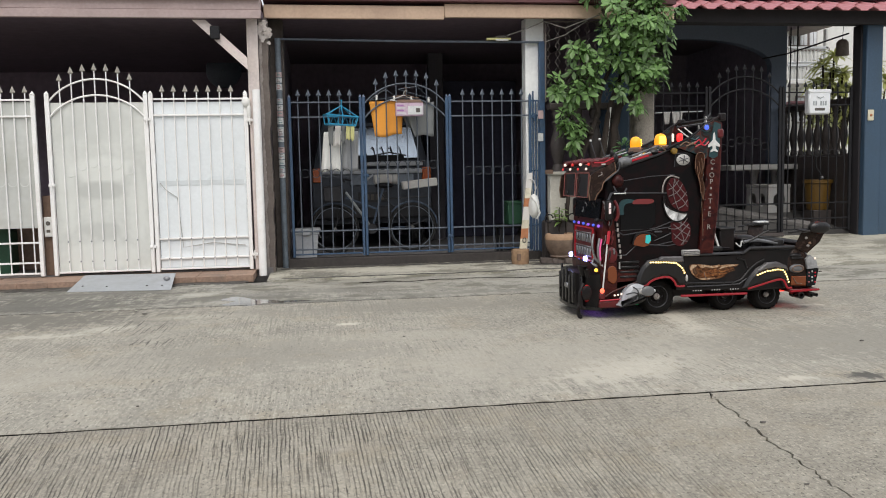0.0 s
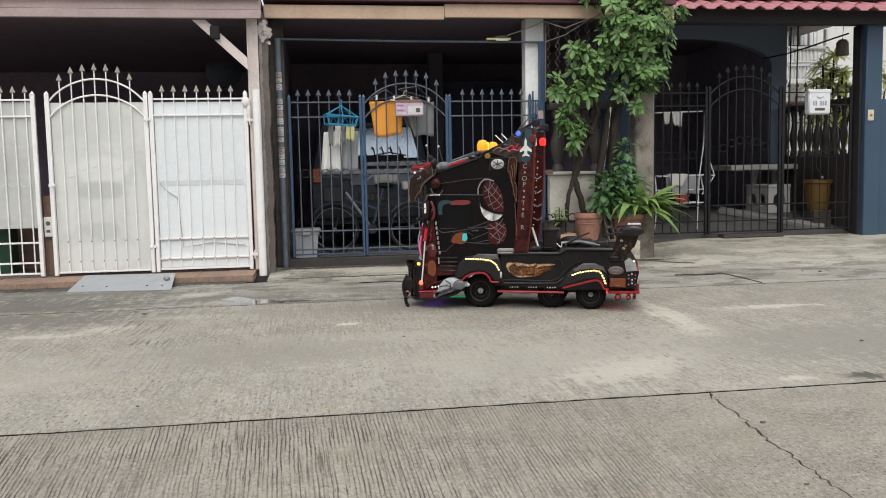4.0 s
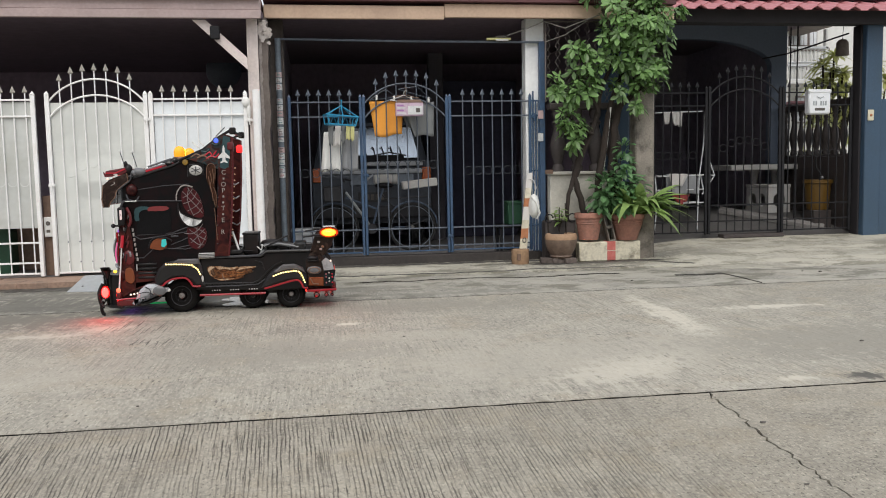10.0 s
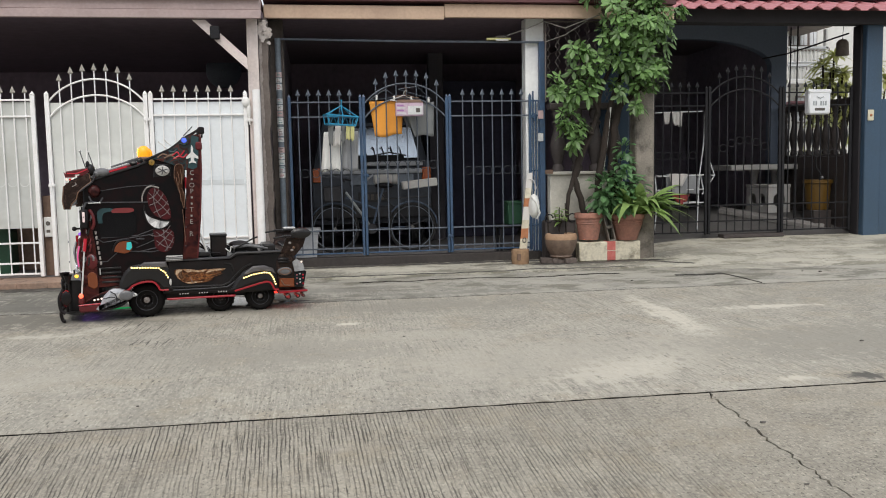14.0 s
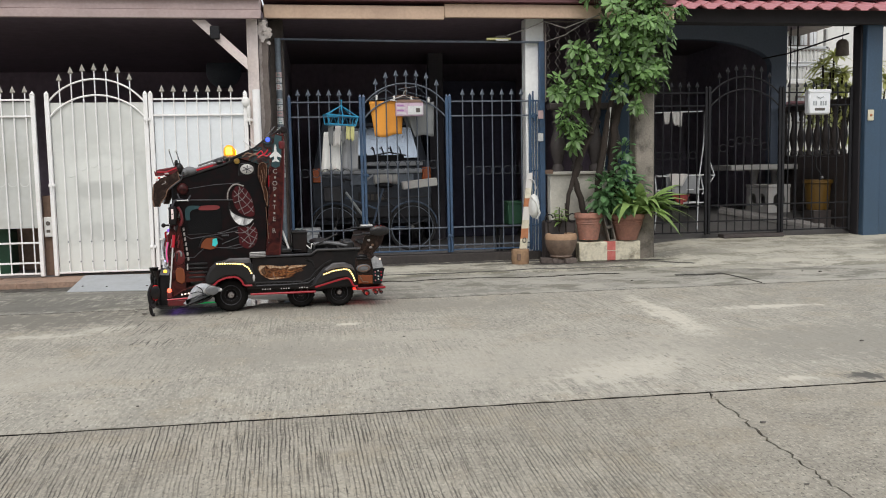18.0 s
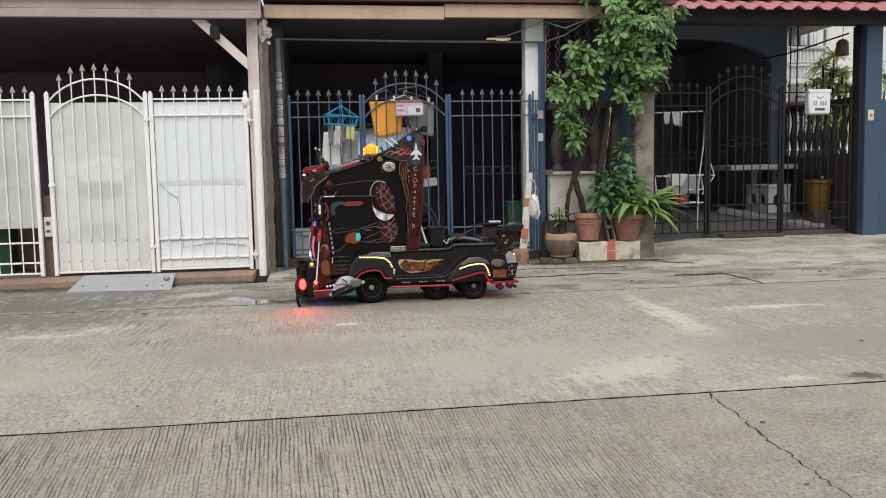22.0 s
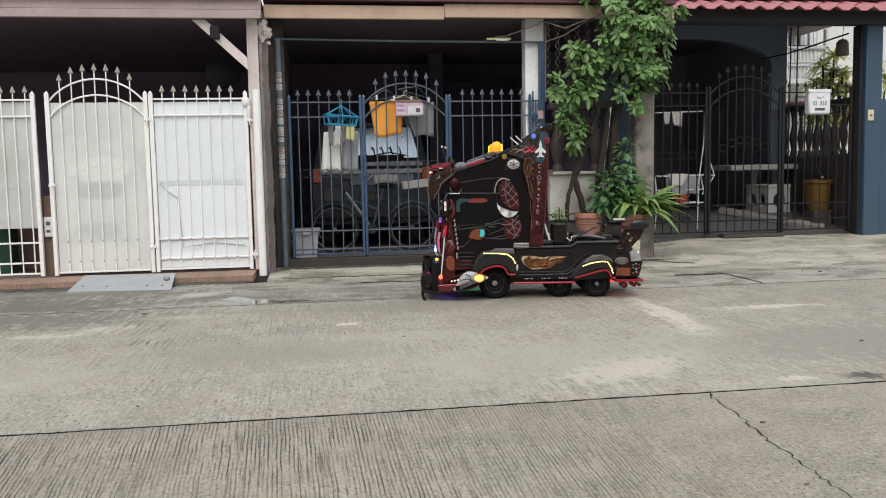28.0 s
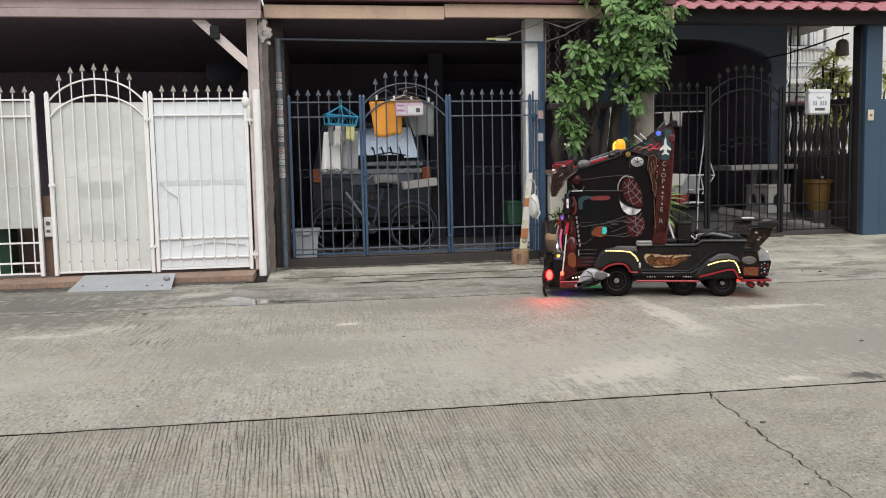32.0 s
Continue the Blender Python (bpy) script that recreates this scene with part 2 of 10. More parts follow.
FAR_WHITE = surface("far_white_wall", (0.64, 0.64, 0.61), 0.8, 0, 0.08, 10, 0.6, 0.1)
SHEET_PATCH = surface("white_patch_sheet", (0.79, 0.83, 0.845), 0.35, 0, 0.04, 30, 2.5, 0.08, (0.66, 0.68, 0.68), 0.4, 2.4)
CLOTH_RAG = surface("white_rag", (0.75, 0.75, 0.72), 0.95, 0, 0.1, 90, 8, 0.3)
NAVY_PANEL = surface("dark_navy_panel", (0.055, 0.055, 0.085), 0.9, 0, 0.2, 20, 3, 0.2)
BEAM_SHADE_DARK = surface("dark_beam_and_shade", (0.020, 0.018, 0.021), 0.8, 0, 0.2, 20, 2, 0.2)
STRIP_GREY = surface("grey_concrete_strip", (0.22, 0.21, 0.20), 0.85, 0, 0.25, 30, 4, 0.3, (0.12, 0.11, 0.10), 0.5, 5)
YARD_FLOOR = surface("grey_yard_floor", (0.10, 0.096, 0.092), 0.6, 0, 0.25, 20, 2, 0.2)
COLUMN_DARK = surface("dark_brown_column", (0.075, 0.062, 0.055), 0.85, 0, 0.3, 20, 3, 0.3)


def concrete(name, base, grooves=False, wet=False, marks=(), along=0.34):
    """Road concrete: speckle, patches, dark pits, optional raked grooves and a damp film."""
    m = bpy.data.materials.new(name)
    m.use_nodes = True
    nt = m.node_tree
    N, L = nt.nodes, nt.links
    b = N["Principled BSDF"]
    geo = N.new("ShaderNodeNewGeometry")
    pos = geo.outputs["Position"]

    def noise_tex(scale, detail=6, rough=0.55, vec=pos):
        n = N.new("ShaderNodeTexNoise")
        n.inputs["Scale"].default_value, n.inputs["Detail"].default_value, n.inputs["Roughness"].default_value = scale, detail, rough
        L.new(vec, n.inputs["Vector"])
        return n.outputs["Fac"]

    def ranged(src, a, c, lo, hi):
        r = N.new("ShaderNodeMapRange")
        for i, v in enumerate((a, c, lo, hi)):
            r.inputs[i + 1].default_value = v
        L.new(src, r.inputs[0])
        return r.outputs[0]

    def op(kind, a, c):
        n = N.new("ShaderNodeMath")
        n.operation = kind
        for i, s in enumerate((a, c)):
            if isinstance(s, (int, float)):
                n.inputs[i].default_value = s
            else:
                L.new(s, n.inputs[i])
        return n.outputs[0]

    def mixed(fac, a, rgb):
        x = N.new("ShaderNodeMixRGB")
        L.new(fac, x.inputs[0])
        L.new(a, x.inputs[1])
        x.inputs[2].default_value = (*rgb, 1)
        return x.outputs[0]
    # specks read a little longer along the line of traffic wear than across it
    stretch = N.new("ShaderNodeMapping")
    stretch.inputs["Scale"].default_value = (1, along, 1)
    L.new(pos, stretch.inputs["Vector"])
    spot = stretch.outputs[0]
    big, mid, fine = noise_tex(0.55, 5), noise_tex(3.2, 8, 0.65), noise_tex(46, 9, 0.8, spot)
    tone = op("ADD", op("ADD", op("MULTIPLY", ranged(big, 0.3, 0.7, -1, 1), 0.15), op("MULTIPLY", ranged(mid, 0.3, 0.7, -1, 1), 0.21)),
              op("MULTIPLY", ranged(fine, 0.36, 0.64, -1, 1), 0.30))
    tone = op("ADD", tone, 1.0)
    v = N.new("ShaderNodeVectorMath")
    v.operation = "MULTIPLY"
    v.inputs[0].default_value = base
    L.new(tone, v.inputs[1])
    col = v.outputs[0]
    # warm soiled blotches
    col = mixed(ranged(noise_tex(2.4, 7, 0.68), 0.50, 0.66, 0, 0.55), col, (base[0] * 0.98, base[1] * 0.90, base[2] * 0.78))
    col = mixed(ranged(noise_tex(6.5, 6, 0.7), 0.52, 0.70, 0, 0.40), col, (base[0] * 1.22, base[1] * 1.24, base[2] * 1.28))
    # dark pits and pale grit
    pits = op("MULTIPLY", ranged(noise_tex(58 if along < 0.5 else 80, 2, 0.5, spot), 0.605, 0.64, 0, 1.0), ranged(noise_tex(1.7, 4), 0.38, 0.62, 0.35, 1.0))
    col = mixed(pits, col, (base[0] * 0.38, base[1] * 0.38, base[2] * 0.38))
    grit = ranged(noise_tex(75, 3, 0.6, spot), 0.585, 0.63, 0, 0.75)
    col = mixed(grit, col, (base[0] * 1.5, base[1] * 1.5, base[2] * 1.5))
    # worn streaks along the street
    mp = N.new("ShaderNodeMapping")
    mp.inputs["Scale"].default_value = (0.5, 3.2, 1)
    L.new(pos, mp.inputs["Vector"])
    streak = ranged(noise_tex(1.3, 6, 0.6, mp.outputs[0]), 0.52, 0.7, 0, 0.25 if wet else 0.15)
    col = mixed(streak, col, (base[0] * 0.58, base[1] * 0.58, base[2] * 0.57))
    if wet:
        # flaked pale skin and damp blotches
        flake = N.new("ShaderNodeMapping")
        flake.inputs["Scale"].default_value = (1.2, 1.9, 1)
        L.new(pos, flake.inputs["Vector"])
        blot = ranged(noise_tex(2.0, 7, 0.62, flake.outputs[0]), 0.50, 0.54, 0, 0.75)
        col = mixed(blot, col, (base[0] * 0.52, base[1] * 0.52, base[2] * 0.46))
        other = N.new("ShaderNodeMapping")
        other.inputs["Location"].default_value = (7.3, 3.1, 0)
        other.inputs["Scale"].default_value = (1.1, 1.7, 1)
        L.new(pos, other.inputs["Vector"])
        skin = ranged(noise_tex(1.6, 7, 0.62, other.outputs[0]), 0.51, 0.54, 0, 0.75)
        col = mixed(skin, col, (base[0] * 1.32, base[1] * 1.32, base[2] * 1.30))
    height = op("ADD", op("MULTIPLY", fine, 0.5), op("MULTIPLY", noise_tex(24, 4), 0.5))
    if grooves:
        # raked grooves run out like a fan from a far point behind the street
        sep = N.new("ShaderNodeSeparateXYZ")
        L.new(pos, sep.inputs[0])
        ang = op("DIVIDE", op("SUBTRACT", sep.outputs["X"], 0.387), op("ADD", sep.outputs["Y"], 9.43))
        wob = op("MULTIPLY", op("SUBTRACT", noise_tex(5.0, 4, 0.6), 0.5), 1.1)
        run = op("ADD", op("MULTIPLY", ang, 760.0), wob)
        cell = N.new("ShaderNodeMath")
        cell.operation = "FLOOR"
        L.new(run, cell.inputs[0])
        dist = N.new("ShaderNodeMath")
        dist.operation = "ABSOLUTE"
        L.new(op("SUBTRACT", op("SUBTRACT", run, cell.outputs[0]), 0.5), dist.inputs[0])
        comb = N.new("ShaderNodeCombineXYZ")
        L.new(op("MULTIPLY", cell.outputs[0], 0.73), comb.inputs["X"])
        L.new(op("MULTIPLY", sep.outputs["Y"], 1.1), comb.inputs["Y"])
        keep = ranged(noise_tex(2.3, 3, 0.6, comb.outputs[0]), 0.38, 0.54, 0.0, 1.0)
        thin = op("SUBTRACT", 1.0, ranged(op("ADD", dist.outputs[0], op("MULTIPLY", op("SUBTRACT", noise_tex(40, 3, 0.6), 0.5), 0.42)), 0.08, 0.22, 0, 1))
        where = op("MULTIPLY", ranged(noise_tex(1.1, 4, 0.6), 0.36, 0.56, 0.35, 1.0), ranged(sep.outputs["X"], 0.7, 1.5, 1.0, 0.15))
        # loose bristle strokes of uneven width between the regular ones
        fan = N.new("ShaderNodeCombineXYZ")
        L.new(op("MULTIPLY", ang, 1250.0), fan.inputs["X"])
        L.new(op("MULTIPLY", sep.outputs["Y"], 2.6), fan.inputs["Y"])
        loose = op("MULTIPLY", ranged(noise_tex(0.8, 5, 0.65, fan.outputs[0]), 0.56, 0.64, 0, 1), ranged(noise_tex(2.0, 4), 0.40, 0.58, 0.25, 1.0))
        g = op("MULTIPLY", op("MAXIMUM", op("MULTIPLY", thin, keep), loose), where)
        col = mixed(op("MULTIPLY", g, 0.95), col, (base[0] * 0.15, base[1] * 0.14, base[2] * 0.13))
        # worn ridges between the grooves are paler
        ridge = op("MULTIPLY", ranged(noise_tex(0.7, 5, 0.65, fan.outputs[0]), 0.46, 0.36, 0, 0.5), where)
        col = mixed(ridge, col, (base[0] * 1.35, base[1] * 1.34, base[2] * 1.30))
        height = op("SUBTRACT", height, op("MULTIPLY", g, 2.4))
    elif not wet:
        # faint brush strokes across the street
        mb = N.new("ShaderNodeMapping")
        mb.inputs["Scale"].default_value = (40, 1.3, 1)
        mb.inputs["Rotation"].default_value = (0, 0, radians(3))
        L.new(pos, mb.inputs["Vector"])
        brush = op("MULTIPLY", ranged(noise_tex(1.6, 4, 0.6, mb.outputs[0]), 0.5, 0.62, 0, 1), ranged(noise_tex(1.1, 4), 0.4, 0.6, 0.10, 0.62))
        col = mixed(brush, col, (base[0] * 0.52, base[1] * 0.52, base[2] * 0.50))
        pale = op("MULTIPLY", ranged(noise_tex(2.1, 4, 0.6, mb.outputs[0]), 0.56, 0.68, 0, 1), ranged(noise_tex(1.7, 4), 0.45, 0.62, 0.0, 0.7))
        col = mixed(pale, col, (base[0] * 1.45, base[1] * 1.45, base[2] * 1.42))
        height = op("SUBTRACT", height, brush)
    # marks fray along the drag of the broom
    drag = N.new("ShaderNodeMapping")
    drag.inputs["Rotation"].default_value = (0, 0, radians(-15))
    drag.inputs["Scale"].default_value = (14, 1.6, 1)
    L.new(pos, drag.inputs["Vector"])
    fray = ranged(noise_tex(1.5, 6, 0.7, drag.outputs[0]), 0.36, 0.64, -1, 1)
    for cx, cy, rx, ry, turn, shade, amount in marks:
        mk = N.new("ShaderNodeMapping")
        mk.vector_type = "TEXTURE"
        mk.inputs["Location"].default_value = (cx, cy, 0)
        mk.inputs["Rotation"].default_value = (0, 0, radians(turn))
        mk.inputs["Scale"].default_value = (rx, ry, 1)
        L.new(pos, mk.inputs["Vector"])
        ln = N.new("ShaderNodeVectorMath")
        ln.operation = "LENGTH"
        L.new(mk.outputs[0], ln.inputs[0])
        edge = op("ADD", op("ADD", ln.outputs["Value"], op("MULTIPLY", ranged(noise_tex(9.0, 8, 0.75), 0.36, 0.64, -1, 1), 0.5)), op("MULTIPLY", fray, 0.4))
        col = mixed(ranged(edge, 0.45, 1.1, amount, 0), col, (base[0] * shade, base[1] * shade, base[2] * shade))
    L.new(col, b.inputs["Base Color"])
    rough = ranged(mid, 0.3, 0.7, 0.72, 0.92)
    if wet:
        damp = ranged(noise_tex(0.9, 5, 0.6), 0.5, 0.66, 0, 0.35)
        rough = op("SUBTRACT", rough, damp)
    L.new(rough, b.inputs["Roughness"])
    bp = N.new("ShaderNodeBump")
    bp.inputs["Strength"].default_value, bp.inputs["Distance"].default_value = 0.45, 0.006
    L.new(height, bp.inputs["Height"])
    L.new(bp.outputs[0], b.inputs["Normal"])
    return m


CONCRETE_NEAR = concrete("raked_concrete", (0.283, 0.260, 0.210), grooves=True, along=0.6)
CONCRETE_FAR = concrete("street_concrete", (0.315, 0.295, 0.245), marks=(
    (2.62, 6.05, 0.12, 0.95, -4, 1.75, 0.72), (2.55, 5.3, 0.20, 0.35, -8, 1.6, 0.7), (1.75, 4.42, 0.62, 0.24, 32, 1.7, 0.85), (2.2, 4.9, 0.35, 0.5, -10, 1.25, 0.6), (3.55, 6.12, 0.45, 0.09, 0, 1.75, 0.75), (1.35, 4.75, 1.5, 0.75, 0, 1.2, 0.6), (0.3, 5.6, 0.9, 0.3, 0, 1.22, 0.6),
    (3.4, 4.8, 1.3, 0.7, 0, 0.74, 0.7), (-2.5, 7.0, 1.5, 0.55, 0, 0.48, 0.9), (-1.95, 6.25, 0.30, 0.10, 0, 1.6, 0.7), (-1.55, 6.45, 0.20, 0.14, 20, 1.6, 0.65), (-0.95, 6.85, 0.45, 0.12, 0, 1.45, 0.6),
    (2.82, 3.95, 0.16, 0.07, 0, 0.24, 0.95), (2.45, 3.98, 0.10, 0.06, 0, 1.6, 0.8), (0.6, 6.9, 1.6, 0.35, 0, 0.72, 0.6), (-0.3, 5.3, 0.9, 0.5, 0, 0.80, 0.6), (-1.9, 5.0, 1.0, 0.5, 0, 1.15, 0.5), (0.2, 6.2, 0.12, 0.06, 0, 1.8, 0.85)))
CONCRETE_GUTTER = concrete("damp_gutter_concrete", (0.282, 0.269, 0.231), wet=True, marks=(
    (-2.4, 8.45, 1.6, 0.30, 0, 0.5, 0.75), (-2.8, 7.8, 1.8, 0.6, 0, 0.45, 0.9), (-1.18, 8.17, 0.28, 0.12, 0, 1.55, 0.9), (-0.2, 7.42, 1.6, 0.10, 0, 0.55, 0.8), (0.2, 8.1, 1.0, 0.25, 0, 0.66, 0.6), (2.4, 8.35, 1.4, 0.2, 0, 1.3, 0.6), (-0.6, 7.8, 0.8, 0.2, 0, 0.6, 0.7), (1.2, 7.6, 1.2, 0.12, 0, 0.65, 0.6),
    (-2.6, 8.85, 2.0, 0.12, 0, 0.4, 0.8)))
CONCRETE_APRON = concrete("worn_apron_concrete", (0.372, 0.354, 0.296), wet=True, marks=((3.2, 9.50, 0.85, 0.20, 0, 0.28, 0.95), (2.3, 9.72, 0.5, 0.12, 0, 0.35, 0.9), (0.9, 9.5, 0.8, 0.22, 0, 1.35, 0.8), (2.2, 9.3, 0.6, 0.2, 0, 1.3, 0.7), (1.6, 9.25, 0.7, 0.12, 0, 0.5, 0.7), (0.0, 9.35, 0.35, 0.3, 0, 0.45, 0.8), (5.6, 9.8, 0.9, 0.3, 0, 1.28, 0.7), (6.6, 9.4, 0.7, 0.25, 0, 0.72, 0.7), (4.7, 9.9, 0.4, 0.5, 0, 0.62, 0.7), (0.2, 10.05, 2.2, 0.16, 0, 0.4, 0.8), (3.3, 9.45, 0.9, 0.35, 0, 0.4, 0.85), (5.2, 9.2, 1.6, 0.35, 0, 1.2, 0.5), (6.0, 10.2, 2.0, 0.3, 0, 0.85, 0.5), (4.6, 8.7, 1.2, 0.15, 0, 0.7, 0.6)))
TAR = surface("joint_tar", (0.010, 0.009, 0.008), 0.95, 0, 0.3, 40, 5, 0.3)
EARTH = surface("dark_joint_earth", (0.035, 0.031, 0.027), 0.95, 0, 0.3, 10, 1, 0.3)
for dull in (TAR, EARTH):
    dull.node_tree.nodes["Principled BSDF"].inputs["Specular IOR Level"].default_value = 0.05
WATER = bpy.data.materials.new("shallow_water")
WATER.use_nodes = True
_b = WATER.node_tree.nodes["Principled BSDF"]
_b.inputs["Base Color"].default_value = (0.16, 0.155, 0.14, 1)
_b.inputs["Roughness"].default_value = 0.02
_b.inputs["IOR"].default_value = 1.8

# the sheet under everything, and the street's slabs with open joints between them
part("ground", Shape().box(-90, 90, -60, 120, -0.40, -0.13), EARTH)
tagged(bpy.data.objects["ground"], "dark earth under the street slabs", "ground", kind="structure")


def slab(name, poly, top, mat, label):
    ob = part(name, Shape().prism(poly, top - 0.12, top, axis="z"), mat, smooth=None)
    return tagged(ob, label, "road", kind="structure")


rs = random.Random(5)
crack_line = [(1.882, 3.8), (1.859, 3.736), (1.845, 3.646), (1.842, 3.568), (1.836, 3.465), (1.828, 3.36), (1.803, 3.28), (1.798, 3.2), (1.788, 3.102), (1.769, 2.997), (1.771, 2.921), (1.763, 2.831), (1.752, 2.741), (1.743, 2.667), (1.735, 2.596), (1.735, 2.532), (1.738, 2.46)]
crack_line += [(1.60, 2.2), (1.58, 1.6), (1.52, 0.6), (1.55, -0.6), (1.5, -3.0), (1.5, -6.0)]
crack = [crack_line[0]]
for (xa, ya), (xb, yb) in zip(crack_line, crack_line[1:]):
    for k in (1, 2, 3):
        j = 0.013 if k < 3 else 0.005
        crack.append((xa + (xb - xa) * k / 3 + rs.uniform(-j, j), ya + (yb - ya) * k / 3 + rs.uniform(-j, j) * 0.4))
lips = [(rs.uniform(0.002, 0.009), rs.uniform(0.002, 0.007)) for p in crack]


def wavy(x0, x1, y, amp, step=0.12):
    n = max(2, int(abs(x1 - x0) / step))
    return [(x0 + (x1 - x0) * i / n, y + rs.uniform(-amp, amp)) for i in range(n + 1)]


slab("road", [(-40, 3.802)] + wavy(-3, 1.8, 3.801, 0.0045, 0.05) + [(x - w[0], y) for (x, y), w in zip(crack, lips)] + [(-40, -6)], 0.0, CONCRETE_NEAR,
     "grey raked concrete street slab with fine grooves")
slab("road", [(x + w[1], y) for (x, y), w in reversed(list(zip(crack, lips)))] + wavy(1.95, 4.5, 3.801, 0.0045, 0.05) + [(40, 3.802), (40, -6)], 0.0, CONCRETE_NEAR,
     "grey raked concrete street slab beside the crack")
slab("road", [(-40, 3.828)] + wavy(-3, 4.5, 3.827, 0.0050, 0.05) + [(40, 3.828), (40, 7.35), (-40, 7.35)], 0.0, CONCRETE_FAR,
     "smooth grey concrete street slab with pale worn patches")
slab("road", [(-40, 7.353), (40, 7.353)] + [(40, 8.94)] + wavy(4.6, -3.5, 8.945, 0.012, 0.2) + [(-40, 8.94)], -0.002, CONCRETE_GUTTER,
     "damp grey concrete gutter strip along the houses")

tar = Shape().prism([(-30, 3.79), (30, 3.79), (30, 3.84), (-30, 3.84)], -0.128, -0.0025, axis="z")
tagged(part("joint_filler", tar, TAR, smooth=None), "black tar in the joint between the street slabs", "joint", kind="structure")
pud = []
for i in range(40):
    a = 2 * math.pi * i / 40
    k = 1 + 0.28 * math.sin(3 * a + 1) + 0.18 * math.sin(7 * a) + rs.uniform(-0.06, 0.06)
    pud.append((-0.60 + (0.36 if math.cos(a) > 0 else 0.28) * k * math.cos(a), 7.56 + 0.20 * k * math.sin(a) * (1 - 0.55 * math.cos(a)) - 0.10 * math.cos(a)))
pd = part("puddle", Shape().prism(pud, -0.004, 0.0008, axis="z"), WATER, smooth=None)
tagged(pd, "shallow puddle in the damp gutter", "puddle", kind="structure")


def damp_line(name, x0, x1, ya, yb, wide, jitter, step, z, mat, label):
    """A ragged dark line along the ground, from (x0, ya) to (x1, yb)."""
    n = int((x1 - x0) / step)
    near, far = [], []
    drift = 0.0
    for i in range(n + 1):
        u = i / n
        drift = 0.8 * drift + rs.uniform(-jitter, jitter)
        y = ya + (yb - ya) * u + drift
        w = wide * rs.uniform(0.5, 1.3) * (0.15 if i in (0, n) else 1)
        near.append((x0 + (x1 - x0) * u, y - w * 0.5))
        far.append((x0 + (x1 - x0) * u, y + w * 0.5))
    ob = part(name, Shape().prism(near + far[::-1], z - 0.01, z, axis="z"), mat, smooth=None)
    return tagged(ob, label, "joint", kind="structure")


DAMP = surface("damp_black_dirt", (0.05, 0.046, 0.04), 0.6, 0, 0.4, 30, 6, 0.4, (0.16, 0.15, 0.13), 0.8, 9)
damp_line("kerb_seam", -5.0, -0.75, 9.03, 9.0, 0.24, 0.025, 0.06, 0.0015, DAMP, "damp black dirt along the foot of the sill")
damp_line("kerb_seam", -0.4, 3.6, 9.06, 9.04, 0.075, 0.03, 0.06, 0.0150, DAMP, "damp black crack between gutter and pavement")
damp_line("kerb_seam", -0.45, 2.9, 10.02, 10.06, 0.16, 0.020, 0.07, 0.0145, DAMP, "damp dirt along the foot of the dark sill")
damp_line("kerb_seam", 2.5, 4.15, 9.56, 9.62, 0.17, 0.016, 0.06, 0.0145, DAMP, "damp dirt round the kerb block and the pots")
damp_line("kerb_seam", 3.95, 4.35, 9.40, 9.10, 0.10, 0.02, 0.06, 0.0150, DAMP, "damp run-off beside the concrete pole")
damp_line("road_seam", -4.5, 6.0, 7.355, 7.352, 0.010, 0.003, 0.05, 0.0012, EARTH, "thin dark joint between street and gutter")
damp_line("road_seam", 0.4, 3.2, 8.62, 8.55, 0.050, 0.03, 0.05, 0.0012, EARTH, "thin ragged crack in the gutter concrete")


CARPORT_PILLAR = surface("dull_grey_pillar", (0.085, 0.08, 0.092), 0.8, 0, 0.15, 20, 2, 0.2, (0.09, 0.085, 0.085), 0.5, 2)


def setting(name, shape, mat, label, category="wall", smooth=40):
    return tagged(part(name, shape, mat, smooth=smooth), label, category, kind="structure")


# ---------------------------------------------------------------- pavement strips before the gates
setting("pavement", Shape().prism([(-0.55, 8.965)] + wavy(-0.4, 3.9, 8.96, 0.012, 0.2) + [(4.0, 8.96), (4.0, 10.32), (-0.55, 10.32)], -0.1, 0.012, axis="z"),
        CONCRETE_APRON, "worn concrete strip before the blue gate", "pavement", None)
apron = Shape()
apron.add([(3.955, 8.962, 0.006), (4.3, 8.60, 0.0), (5.1, 8.54, 0.0), (30, 8.50, 0.0), (30, 10.95, 0.155), (5.1, 10.95, 0.135), (3.955, 10.95, 0.03),
           (3.955, 8.962, -0.1), (4.3, 8.60, -0.1), (5.1, 8.54, -0.1), (30, 8.5, -0.1), (30, 10.95, -0.1), (5.1, 10.95, -0.1), (3.955, 10.95, -0.1)],
          [(0, 1, 2, 5, 6), (2, 3, 4, 5), (0, 7, 8, 1), (1, 8, 9, 2), (2, 9, 10, 3), (6, 5, 12, 13), (5, 4, 11, 12), (0, 6, 13, 7), (3, 10, 11, 4)])
setting("pavement", apron, CONCRETE_APRON, "sloping concrete driveway before the black gate", "pavement", None)

